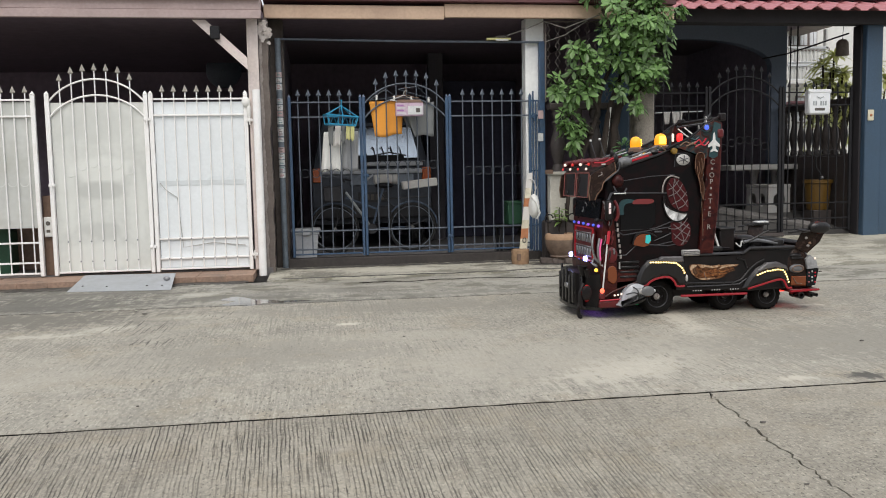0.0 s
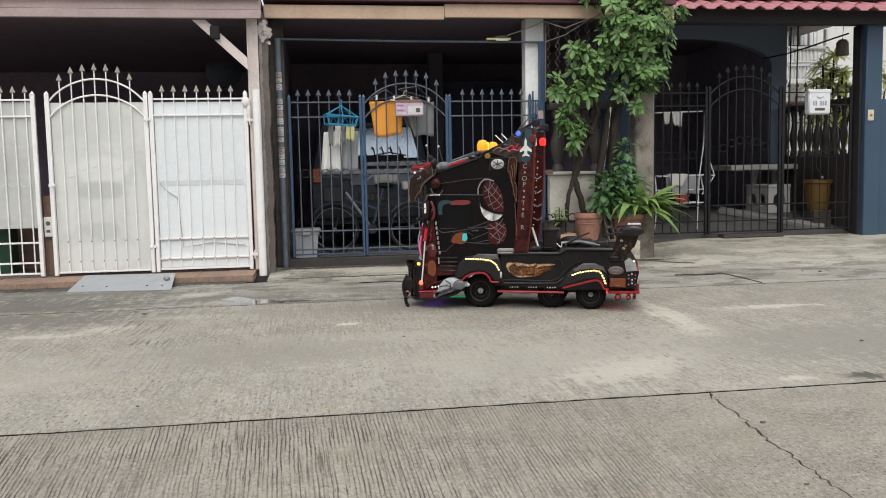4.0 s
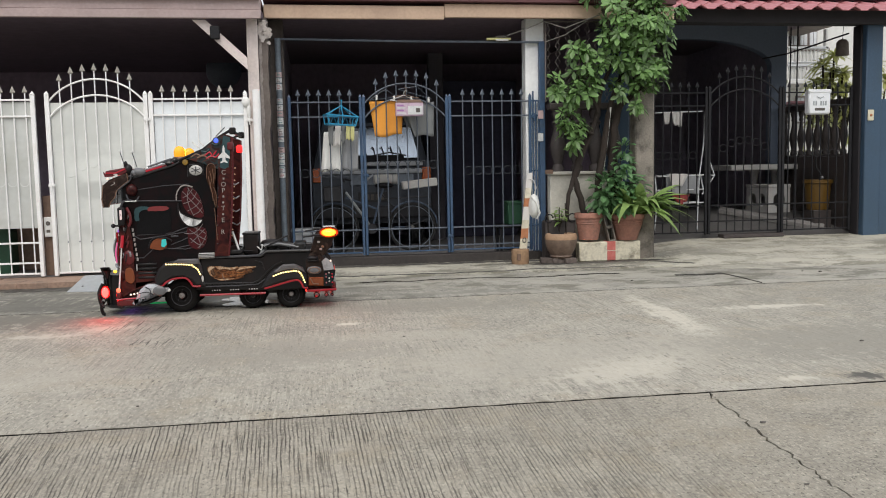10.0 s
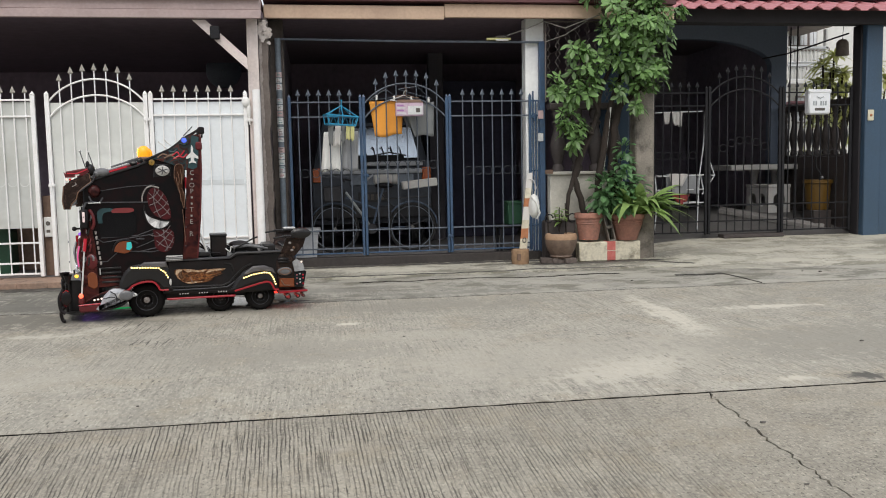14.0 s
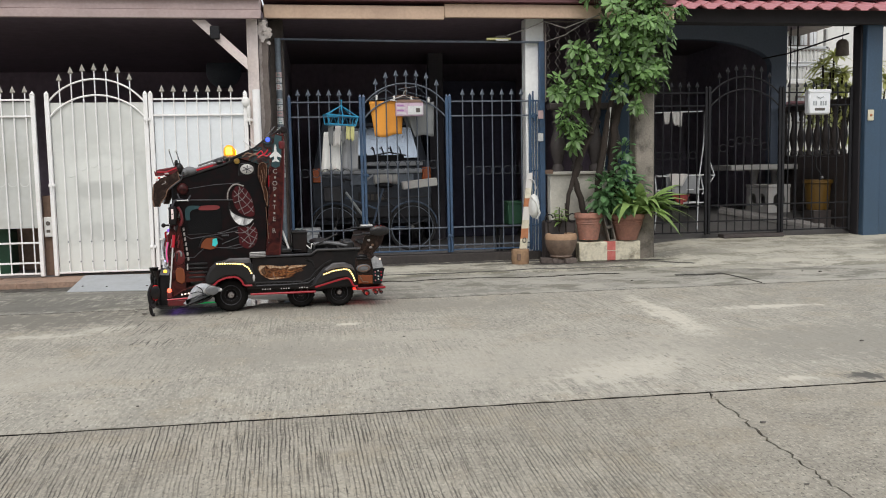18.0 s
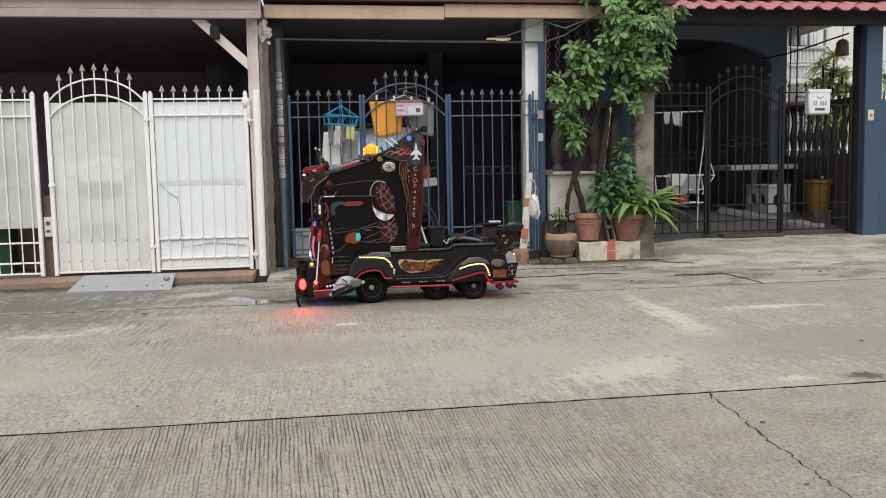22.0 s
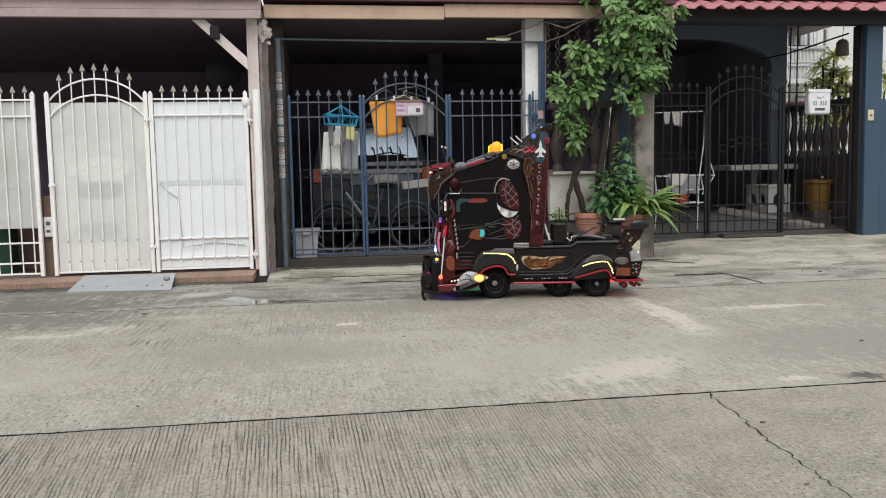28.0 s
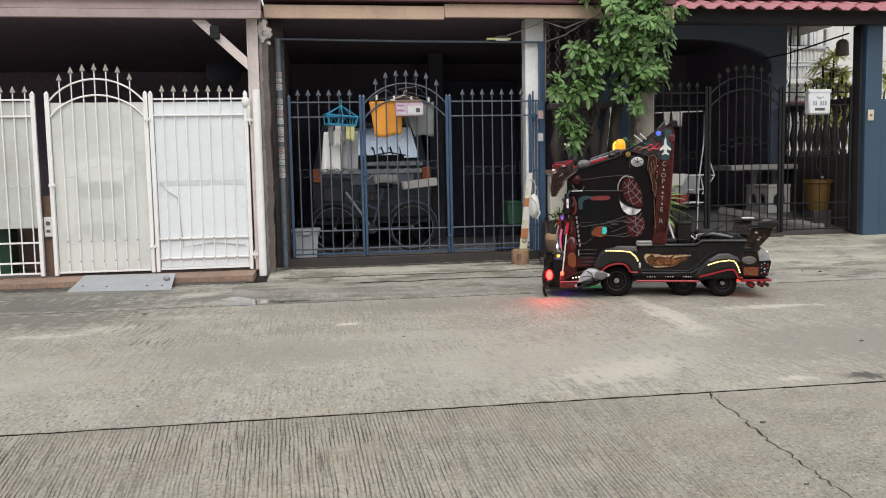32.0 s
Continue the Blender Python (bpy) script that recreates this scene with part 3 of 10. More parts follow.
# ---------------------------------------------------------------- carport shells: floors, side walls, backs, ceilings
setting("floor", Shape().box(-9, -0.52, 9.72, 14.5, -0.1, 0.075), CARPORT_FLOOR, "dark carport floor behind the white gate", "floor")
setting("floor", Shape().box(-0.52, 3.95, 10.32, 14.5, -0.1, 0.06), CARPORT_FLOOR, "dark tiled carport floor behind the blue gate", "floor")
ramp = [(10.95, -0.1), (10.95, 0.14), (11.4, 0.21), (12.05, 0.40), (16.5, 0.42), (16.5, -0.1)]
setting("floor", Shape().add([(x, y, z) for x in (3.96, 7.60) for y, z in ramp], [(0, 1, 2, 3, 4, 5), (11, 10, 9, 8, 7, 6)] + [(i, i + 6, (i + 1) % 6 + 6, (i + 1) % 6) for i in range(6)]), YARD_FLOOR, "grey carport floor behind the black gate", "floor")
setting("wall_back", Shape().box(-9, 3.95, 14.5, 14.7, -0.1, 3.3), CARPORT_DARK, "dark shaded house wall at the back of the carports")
# darker wall colour keeps the face near the opening in shade
setting("wall_party", Shape().box(-0.52, -0.36, 10.41, 14.5, 0, 2.98), SHADE_WALL, "dark wall between two carports")
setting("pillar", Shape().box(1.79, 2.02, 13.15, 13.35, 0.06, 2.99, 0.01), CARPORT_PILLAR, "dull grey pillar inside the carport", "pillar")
# plain panel added to give the back of the carport its navy tone
setting("curtain", Shape().box(1.75, 3.3, 13.6, 13.66, 0.06, 2.6, 0.01), NAVY_PANEL, "plain navy panel added at the back of the carport", "curtain")
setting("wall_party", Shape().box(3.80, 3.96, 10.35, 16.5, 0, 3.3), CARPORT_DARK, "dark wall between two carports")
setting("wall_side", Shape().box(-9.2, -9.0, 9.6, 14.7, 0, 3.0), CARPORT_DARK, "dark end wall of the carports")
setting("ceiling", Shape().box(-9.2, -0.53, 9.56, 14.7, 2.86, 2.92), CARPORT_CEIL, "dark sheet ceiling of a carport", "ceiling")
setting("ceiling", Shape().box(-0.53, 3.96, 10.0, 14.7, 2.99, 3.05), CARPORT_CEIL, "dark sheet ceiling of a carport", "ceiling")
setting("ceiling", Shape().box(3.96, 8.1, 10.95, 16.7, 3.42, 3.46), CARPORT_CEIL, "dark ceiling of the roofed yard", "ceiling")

# sills under the gates
for i in range(9):
    x0 = -0.70 - 0.30 * (i + 1)
    o = part("sill_tile", Shape().box(x0 + 0.0015, x0 + 0.2985, 9.14 + rs.uniform(-0.006, 0.006), 9.72, -0.02, 0.058 + rs.uniform(-0.003, 0.003), 0.004), SILL_TILE)
    tagged(o, "worn terracotta sill tile under the white gate", "sill", kind="structure")
setting("sill", Shape().box(-9, -3.41, 9.14, 9.72, -0.03, 0.058, 0.006), SILL_TILE, "worn terracotta sill under the white gate", "sill")
setting("sill", Shape().box(-0.36, 2.86, 10.15, 10.315, -0.02, 0.115, 0.008), SILL_DARK, "dark concrete sill under the blue gate", "sill")

# ---------------------------------------------------------------- house fronts
# white-gated house: timber canopy edge, post and brace
setting("fascia", Shape().box(-9, -0.535, 9.42, 9.47, 2.815, 2.905, 0.006), PINK_WOOD, "faded pink lower fascia board of the canopy", "fascia")
setting("fascia", Shape().box(-9, -0.535, 9.44, 9.55, 2.907, 3.02, 0.006), PINK_WOOD, "faded pink upper fascia board of the canopy", "fascia")
setting("roof", Shape().box(-9.3, -0.54, 9.38, 14.8, 3.022, 3.07, 0.004), DARK_ROOF, "brown sheet roof over the white-gated carport", "roof")
setting("post", Shape().box(-0.712, -0.592, 9.64, 9.72, 0.06, 2.86, 0.008), PINK_PALE, "pale pink weathered square canopy post", "post")
brace = Shape()
brace.prism([(-1.27, 2.812), (-1.13, 2.812), (-0.70, 2.41), (-0.70, 2.28)], 9.50, 9.545)
setting("brace", brace, PINK_PALE, "pale pink diagonal timber brace", "brace")
setting("lamp_box", Shape().box(-1.08, -0.98, 9.44, 9.50, 2.60, 2.74, 0.01), BLACK_PAINT, "small dark box fixed to the diagonal brace", "box")
rag = random.Random(21)
edge, worn = [], []
bite = 0.0
for i in range(73):
    bite = 0.7 * bite + rag.uniform(-0.008, 0.008)
    edge.append((-0.492 + bite, 0.04 * i))
    worn.append((-0.556 + 0.8 * bite + rag.uniform(-0.006, 0.006), 0.04 * i))
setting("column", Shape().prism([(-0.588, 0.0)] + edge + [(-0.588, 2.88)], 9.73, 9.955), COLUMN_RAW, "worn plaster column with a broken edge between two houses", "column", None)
flake = Shape()
for i in range(26):
    x, z, w = -0.60 + 0.13 * rag.random() ** 1.3, 2.60 + 0.26 * rag.random(), rag.uniform(0.014, 0.040)
    ring = [(x + w * rag.uniform(0.6, 1.2) * math.cos(a), z + w * rag.uniform(0.7, 1.5) * math.sin(a)) for a in [1.047 * k for k in range(6)]]
    flake.prism(ring, 9.725 - rag.uniform(0.008, 0.035), 9.735)
setting("plaster_strip", Shape().prism([(-0.586, 0.0)] + worn + [(-0.586, 2.88)], 9.724, 9.731), PLASTER_GREY, "worn grey plaster strip on the column", "plaster", None)
setting("plaster_flakes", flake, FLAKED, "pale flaking plaster and paint on the column", "plaster", None)
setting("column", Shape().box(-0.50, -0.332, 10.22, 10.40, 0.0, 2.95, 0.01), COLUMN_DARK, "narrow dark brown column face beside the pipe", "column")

# blue-gated house
setting("fascia", Shape().box(-0.53, 1.55, 9.90, 9.95, 2.905, 3.062, 0.008), TAN_WOOD, "tan timber fascia board over the blue gate", "fascia")
setting("fascia", Shape().box(1.553, 4.4, 9.90, 9.95, 2.93, 3.09, 0.008), TAN_WOOD, "tan timber fascia board over the blue gate", "fascia")
setting("roof", Shape().box(-0.535, 4.4, 9.84, 14.8, 3.10, 3.16, 0.005), DARK_ROOF, "dark red sheet roof over the blue-gated carport", "roof")
setting("column", Shape().box(2.605, 2.845, 10.235, 10.42, 0.06, 2.99, 0.01), COLUMN_WHITE, "white painted square column behind the gate frame", "column")

# low wall with balusters and wire mesh between the blue gate and the pole
setting("wall_low", Shape().box(2.86, 3.80, 10.05, 10.20, 0.0, 1.06, 0.01), CREAM_WALL, "cream plaster low wall with stains")
setting("wall_ledge", Shape().box(2.85, 3.82, 10.0, 10.24, 1.06, 1.10, 0.008), CREAM_WALL, "cream plaster ledge on the low wall", "ledge")
bal = Shape().lathe((0, 0, 0), [(0.075, 0), (0.075, 0.06), (0.05, 0.09), (0.085, 0.22), (0.10, 0.33), (0.07, 0.46), (0.045, 0.56), (0.075, 0.60), (0.05, 0.64),
                                (0.075, 0.70), (0.075, 0.76)], 14).mesh("baluster", BALUSTER_DARK, 50)
rail = thing("balustrade", (3.34, 10.12, 1.10), "dark turned balusters on the cream low wall", "balustrade")
part("top_rail", Shape().box(-0.48, 0.46, -0.08, 0.08, 0.76, 0.84, 0.01), BALUSTER_DARK, rail)
for i in range(4):
    part("baluster", bal, None, rail).location = (-0.36 + 0.24 * i, 0, 0)
setting("pole", Shape().box(3.86, 4.11, 9.80, 9.985, -0.02, 3.6, 0.02), POLE_CONCRETE, "stained square concrete pole at the pavement's edge", "pole")
setting("wall_panel", Shape().box(3.56, 3.955, 10.25, 10.33, 0.0, 2.9, 0.008), SLATE_BLUE, "slate blue wall panel behind the tree")


def wire_mesh():
    t = thing("wire_mesh", (3.3, 10.05, 1.95), "rusty diamond wire mesh above the balusters", "fence")
    s = Shape()
    w, h, n = 0.98, 0.97, 11
    step = 0.125
    k = 0
    while k * step < w:
        pts = []
        for j in range(11):
            z = j * h / 10
            pts.append((-w / 2 + k * step + (0.0625 if j % 2 else 0.0), 0.004 * (1 if (j + k) % 2 else -1), z))
        part("wire", Shape().tube(pts, 0.0032, 4), RUST_WIRE, t, smooth=None)
        pts = [(-w / 2 + k * step + (-0.0 if j % 2 else 0.0625), -0.004 * (1 if (j + k) % 2 else -1), j * h / 10) for j in range(11)]
        part("wire", Shape().tube(pts, 0.0032, 4), RUST_WIRE, t, smooth=None)
        k += 1
    part("frame_bar", Shape().tube([(-w / 2, 0, 0), (-w / 2, 0, h)], 0.008, 6), RUST_WIRE, t)
    part("frame_bar", Shape().tube([(-w / 2, 0, h), (w / 2, 0, h)], 0.008, 6), RUST_WIRE, t)


RUST_WIRE = surface("rusty_wire", (0.17, 0.145, 0.13), 0.6, 0.4, 0.2, 60, 8, 0.1)
wire_mesh()

# right-hand house: pillar, red tiles, side balustrade, arch wall
setting("pillar", Shape().box(7.57, 7.82, 10.72, 11.0, 0.10, 3.04, 0.012), SLATE_BLUE, "slate blue square pillar at the yard's corner", "pillar")
# added dark strip stands in for shade on the pillar's left face
setting("post", Shape().box(7.535, 7.567, 10.80, 10.98, 0.10, 3.04, 0.006), BEAM_SHADE_DARK, "dark strip as the blue pillar's shaded left face", "post")
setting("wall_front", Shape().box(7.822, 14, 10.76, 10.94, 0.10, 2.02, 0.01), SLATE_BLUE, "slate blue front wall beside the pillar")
# added board hides a bright gap where the dark roof underside belongs
setting("beam", Shape().box(4.42, 14, 10.62, 10.71, 3.02, 3.235, 0.01), BEAM_SHADE_DARK, "dark board added over the gap under the red tile edge", "beam")
setting("beam", Shape().box(3.96, 14, 10.74, 10.94, 3.04, 3.17, 0.01), BEAM_SHADE_DARK, "dark beam under the red tiled roof edge", "beam")


def tile_edge():
    r = thing("roof", (3.75, 10.35, 3.145), "red wavy tiled roof edge over the black gate", "roof", kind="structure")
    w, k = 0.27, 13
    # flat troughs with a narrow crest along the middle of each tile
    top = [(u * w, 0.052 * max(0.0, 1 - abs(u - 0.5) / 0.31) ** 0.75) for u in [i / (k - 1) for i in range(k)]]
    for row in range(4):
        vs, fs = [], []
        for yy, zz in ((0.34 * row, 0.105 * row), (0.34 * row + 0.37, 0.105 * row + 0.10)):
            vs += [(x, yy, zz + z + 0.012) for x, z in top] + [(x, yy, zz + z) for x, z in top]
        for i in range(k - 1):
            fs += [(i, i + 1, 2 * k + i + 1, 2 * k + i), (k + i, 3 * k + i, 3 * k + i + 1, k + i + 1), (i, k + i, k + i + 1, i + 1)]
        tile = Shape().add(vs, fs).mesh("tile", RED_TILE, 60)
        for col in range(24):
            part("tile", tile, None, r).location = (w * col, 0, rs.uniform(-0.004, 0.004))


tile_edge()
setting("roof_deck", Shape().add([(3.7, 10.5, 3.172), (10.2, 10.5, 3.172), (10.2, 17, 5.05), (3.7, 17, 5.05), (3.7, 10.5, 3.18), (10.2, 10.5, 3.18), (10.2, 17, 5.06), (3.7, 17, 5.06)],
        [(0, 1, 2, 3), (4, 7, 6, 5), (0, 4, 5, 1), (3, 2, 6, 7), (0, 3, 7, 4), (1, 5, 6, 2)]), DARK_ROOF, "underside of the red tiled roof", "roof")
setting("wall_side_low", Shape().box(7.60, 7.74, 11.002, 13.0, 0.10, 1.28, 0.01), BALUSTER_DARK, "dark low side wall of the yard")
side = thing("balustrade", (7.67, 12.0, 1.28), "dark turned balusters along the yard's side wall", "balustrade")
part("top_rail", Shape().box(-0.08, 0.08, -1.0, 1.0, 0.70, 0.80, 0.01), BALUSTER_DARK, side)
bal2 = Shape().lathe((0, 0, 0), [(0.045, 0), (0.045, 0.05), (0.025, 0.08), (0.040, 0.16), (0.058, 0.26), (0.052, 0.34), (0.028, 0.46), (0.022, 0.54), (0.036, 0.57), (0.024, 0.6),
                                 (0.042, 0.65), (0.042, 0.70)], 12).mesh("baluster", BALUSTER_DARK, 50)
for i in range(9):
    part("baluster", bal2, None, side).location = (0, -0.88 + 0.22 * i, 0)
# arch wall at the back of the yard
arch = Shape()
x0, x1, spr, ry = 4.5, 7.47, 2.78, 0.42
curve = [((x0 + x1) / 2 + (x1 - x0) / 2 * math.cos(math.pi * i / 18), spr + ry * math.sin(math.pi * i / 18)) for i in range(19)]
arch.prism([(3.97, 0.1), (x0, 0.1)] + list(reversed(curve)) + [(x1, 0.1), (7.74, 0.1), (7.74, 3.42), (3.97, 3.42)], 13.0, 13.15)
setting("wall_arch", arch, GREY_WALL, "blue grey plaster wall with a wide dark arch", smooth=None)
setting("wall_back_yard", Shape().box(3.96, 7.8, 16.5, 16.7, 0, 3.42), SHADE_WALL, "dark shaded wall behind the arch")
setting("wall_yard_side", Shape().box(7.60, 7.76, 13.16, 16.5, 0, 3.42), SHADE_WALL, "dark side wall behind the arch")

# unseen plain wall added behind the viewer, for reflections and bounced light
setting("backdrop", Shape().box(-40, 40, -9.3, -9.0, -0.1, 4.2), CREAM_WALL, "unseen cream stand-in wall behind the viewer", "wall")


# ---------------------------------------------------------------- gates
def spear(mat):
    s = Shape()
    s.add([(0, 0, 0.085), (0.030, 0, 0.012), (-0.030, 0, 0.012), (0, 0.010, 0.02), (0, -0.010, 0.02), (0, 0, 0)],
          [(0, 3, 1), (0, 1, 4), (0, 4, 2), (0, 2, 3), (5, 1, 3), (5, 4, 1), (5, 2, 4), (5, 3, 2)])
    return s.mesh("spearhead", mat, None)


def arc(x0, x1, zend, zmid, n=20):
    c, h = (x0 + x1) / 2, (x1 - x0) / 2
    sag = zmid - zend
    rad = (h * h + sag * sag) / (2 * sag)
    return [(c + h * (2 * i / n - 1), zmid - rad + math.sqrt(max(0, rad * rad - (h * (2 * i / n - 1)) ** 2))) for i in range(n + 1)]


def gate(name, label, at, width, mats, arched=False, bars=7, sheet=None, sheet_z=(0.10, 1.95), posts=True, low=(0.44, 0.22), bottom=0.09,
         group="gates", first=None, step=0.1228, rings=True, turn=0.0, kink=False):
    """A steel gate leaf of upright spear-topped bars; x runs from 0 to width."""
    post_m, bar_m, tip_m = mats
    g = thing(name, pose(*at, 0, 0, turn), label, "gate", group)
    pw = 0.045 if bar_m is WHITE_PAINT else (0.034 if bar_m is BAR_GREY else 0.038)
    if posts:
        for x in (pw / 2, width - pw / 2):
            s = Shape().box(x - pw / 2, x + pw / 2, -pw / 2, pw / 2, bottom - 0.02, 2.04, 0.006)
            s.add([(x - pw / 2, -pw / 2, 2.04), (x + pw / 2, -pw / 2, 2.04), (x + pw / 2, pw / 2, 2.04), (x - pw / 2, pw / 2, 2.04), (x, 0, 2.075)],
                  [(0, 1, 4), (1, 2, 4), (2, 3, 4), (3, 0, 4)])
            part("post", s, post_m, g)
    a, b = (pw, width - pw) if posts else (0, width)
    heights = [bottom + 0.012, *low]
    if not arched:
        heights += [1.805, 1.98]
    for z in heights:
        half = 0.010 if bar_m is WHITE_PAINT else 0.009
        dy = 0.036 if sheet is not None and arched and 0.2 < z < 0.5 else 0.0
        part("rail", Shape().box(a, b, dy - 0.011, dy + 0.011, z - half, z + half, 0.003), post_m if z < 0.2 else bar_m, g)
    if arched:
        for z0, z1 in ((1.80, 2.028), (1.97, 2.20)):
            part("arch", Shape().tube([(x, 0, z) for x, z in arc(a, b, z0, z1)], 0.0105 if bar_m is WHITE_PAINT else 0.0095, 8), bar_m, g)
    tip = spear(tip_m)
    if first is None:
        first = (width - step * (bars - 1)) / 2
    for i in range(bars):
        x = first + step * i
        if arched:
            u = (x - width / 2) / (width / 2)
            top = 2.285 - 0.145 * u * u - (0.04 if abs(u) > 0.55 else 0.0)
        else:
            top = 2.05
        br = part("bar", Shape().tube([(x, 0, bottom), (x, 0, top)], 0.0075, 6), bar_m, g)
        o = part("spearhead", tip, None, br)
        o.location = (x, 0, top)
    if rings:
        ring = Shape()
        n = 16
        pts = [(0.050 * math.cos(2 * math.pi * i / n), 0, 0.050 * math.sin(2 * math.pi * i / n)) for i in range(n + 1)]
        ring.tube(pts, 0.0045, 5, caps=False)
        rm = ring.mesh("ring", RING_DARK if bar_m is BAR_GREY else bar_m, 60)
        for i in range(bars - 1):
            x = first + step * (i + 0.5)
            rise = 0.0
            if arched:
                u = (x - width / 2) / (width / 2)
                rise = 0.20 * (1 - (u / 0.8) ** 2) if bar_m is BLACK_PAINT else 0.085
            part("ring", rm, None, g).location = (x, 0.030 if sheet is not None else 0, 1.135 + rise)
    if sheet is not None:
        z0, z1 = sheet_z
        # the scroll rings press faint crescents into the sheet
        dent = Shape().tube([(0.046 * math.cos(a), 0, 0.046 * math.sin(a)) for a in [math.pi * (1.02 + 0.11 * i) for i in range(10)]], 0.003, 5).mesh("ring_dent", SHEET_DENT, 60)
        for i in range(bars - 1):
            x = first + step * (i + 0.5)
            u = (x - width / 2) / (width / 2)
            part("ring_dent", dent, None, g).location = (x, 0.0170, 1.100 + (0.20 * (1 - (u / 0.8) ** 2) if arched else 0.0))
        part("sheet", Shape().box(a + 0.004, b - 0.004, 0.018, 0.022, z0, z1), sheet, g, "cloudy plastic sheet wired behind the bars", None)
        tie = Shape().box(-0.006, 0.006, -0.013, -0.008, -0.007, 0.007, 0.002).mesh("wire_tie", BAR_GREY)
        for i in range(bars):
            for z in low:
                if z > z0:
                    part("wire_tie", tie, None, g).location = (first + step * i, 0, z)
    return g


def latch(gate_ob, x, z, mat, name="latch"):
    o = part(name, Shape().box(x - 0.035, x + 0.035, -0.040, -0.018, z - 0.018, z + 0.018, 0.006), mat, gate_ob, "small steel latch")
    part("pin", Shape().tube([(x, -0.045, z - 0.05), (x, -0.045, z + 0.045)], 0.008, 6), mat, o)


WM = (WHITE_PAINT, WHITE_PAINT, surface("weathered_spearheads", (0.36, 0.34, 0.30), 0.6, 0.1, 0.2, 40, 6, 0.15))
BM = (BLUE_PAINT, BAR_GREY, BAR_GREY)
KM = (BLACK_PAINT, BLACK_PAINT, BLACK_PAINT)
gate("white_gate", "white steel gate panel with cloudy plastic sheet, open below", (-3.92, 9.65, 0), 0.955, WM, bars=7, sheet=SHEET_GREY, sheet_z=(0.60, 1.96), first=0.12)
gate("white_gate", "white steel gate panel with cloudy plastic sheet, open below", (-4.90, 9.65, 0), 0.955, WM, bars=7, sheet=SHEET_GREY, sheet_z=(0.60, 1.96), first=0.12)
g1 = gate("white_gate", "white arched steel gate leaf backed with stained plastic sheet", (-2.865, 9.65, 0), 1.065, WM, True, 7, SHEET_CLOUDY, (0.10, 1.95), first=0.158, step=0.1215)
g2 = gate("white_gate", "white steel gate leaf backed with bright plastic sheet", (-1.79, 9.65, 0), 1.06, WM, False, 7, SHEET_WHITE, (0.11, 1.95), first=0.145)
gate("blue_gate", "blue steel gate leaf with grey spear-topped bars", (-0.305, 10.2, 0), 0.875, BM, False, 6, first=0.118, bottom=0.15)
b2 = gate("blue_gate", "blue arched steel gate leaf with grey bars", (0.575, 10.2, 0), 1.045, BM, True, 7, first=0.167, step=0.1235, bottom=0.15)
b3 = gate("blue_gate", "blue steel gate leaf with grey spear-topped bars", (1.625, 10.2, 0), 1.04, BM, False, 7, first=0.178, bottom=0.15)
gate("black_gate", "black steel gate leaf with spear-topped bars", (4.17, 10.9, 0.15), 1.16, KM, False, 8, first=0.15, bottom=0.06)
gate("black_gate", "black arched steel gate leaf beside the mailbox", (5.34, 10.9, 0.15), 1.08, KM, True, 7, first=0.16, bottom=0.06)
gate("black_gate", "black steel gate leaf before the side balusters", (6.43, 10.9, 0.15), 1.06, KM, False, 8, first=0.10, bottom=0.06)
latch(g1, 1.055, 1.76, WHITE_PAINT)
latch(g1, 1.055, 0.36, WHITE_PAINT)
latch(g1, 0.03, 1.06, WHITE_PAINT)
latch(g2, 1.08, 1.74, WHITE_PAINT, "hinge")
latch(g2, 1.08, 0.24, WHITE_PAINT, "hinge")
latch(b2, 0.02, 1.10, BLUE_PAINT)
latch(b3, 0.0, 0.34, BLUE_PAINT)
latch(b3, 1.07, 1.78, BLUE_PAINT, "hinge")
part("sheet_patch", Shape().prism([(0.06, 1.075), (1.0, 1.075), (1.0, 0.33), (0.62, 0.37), (0.33, 0.30), (0.28, 0.86), (0.10, 1.00)], 0.0125, 0.0165), SHEET_PATCH, g2, "second plastic sheet with a torn edge", None)
part("sheet_patch", Shape().box(0.06, 1.0, 0.0135, 0.0165, 0.12, 0.30), SHEET_PATCH, g2, "second plastic sheet with a torn edge", None)
part("sheet_fold", Shape().box(0.07, 0.99, 0.0085, 0.0115, 1.03, 1.085), SHEET_STAIN_COOL, g2, "grubby fold in the plastic", None)
part("sheet_tear", Shape().tube([(0.08, 0.006, 1.06), (0.14, 0.006, 0.98), (0.255, 0.006, 0.90), (0.30, 0.006, 0.34), (0.62, 0.006, 0.385), (0.98, 0.006, 0.345)], 0.0035, 5), CABLE_TEAR, g2, "dark torn edge of the plastic")
part("tied_rag", Shape().ball((1.045, -0.03, 1.94), 0.05, 0.03, 0.06, 9, 6).ball((1.075, -0.03, 1.84), 0.025, 0.02, 0.09, 8, 6), CLOTH_RAG, g2, "white rag tied to the gate post")
for k in range(3):
    setting("bar", Shape().tube([(2.685 + 0.035 * k, 10.19, 0.05), (2.685 + 0.035 * k, 10.19, (2.10, 1.98, 1.98)[k])], 0.011, 6), BLUE_PAINT, "blue steel bar of the fixed gate end", "bar")
for z in (0.44, 1.12, 1.80, 1.98):
    setting("bar", Shape().tube([(2.66, 10.19, z), (2.80, 10.19, z)], 0.010, 6), BLUE_PAINT, "blue steel bar of the fixed gate end", "bar")
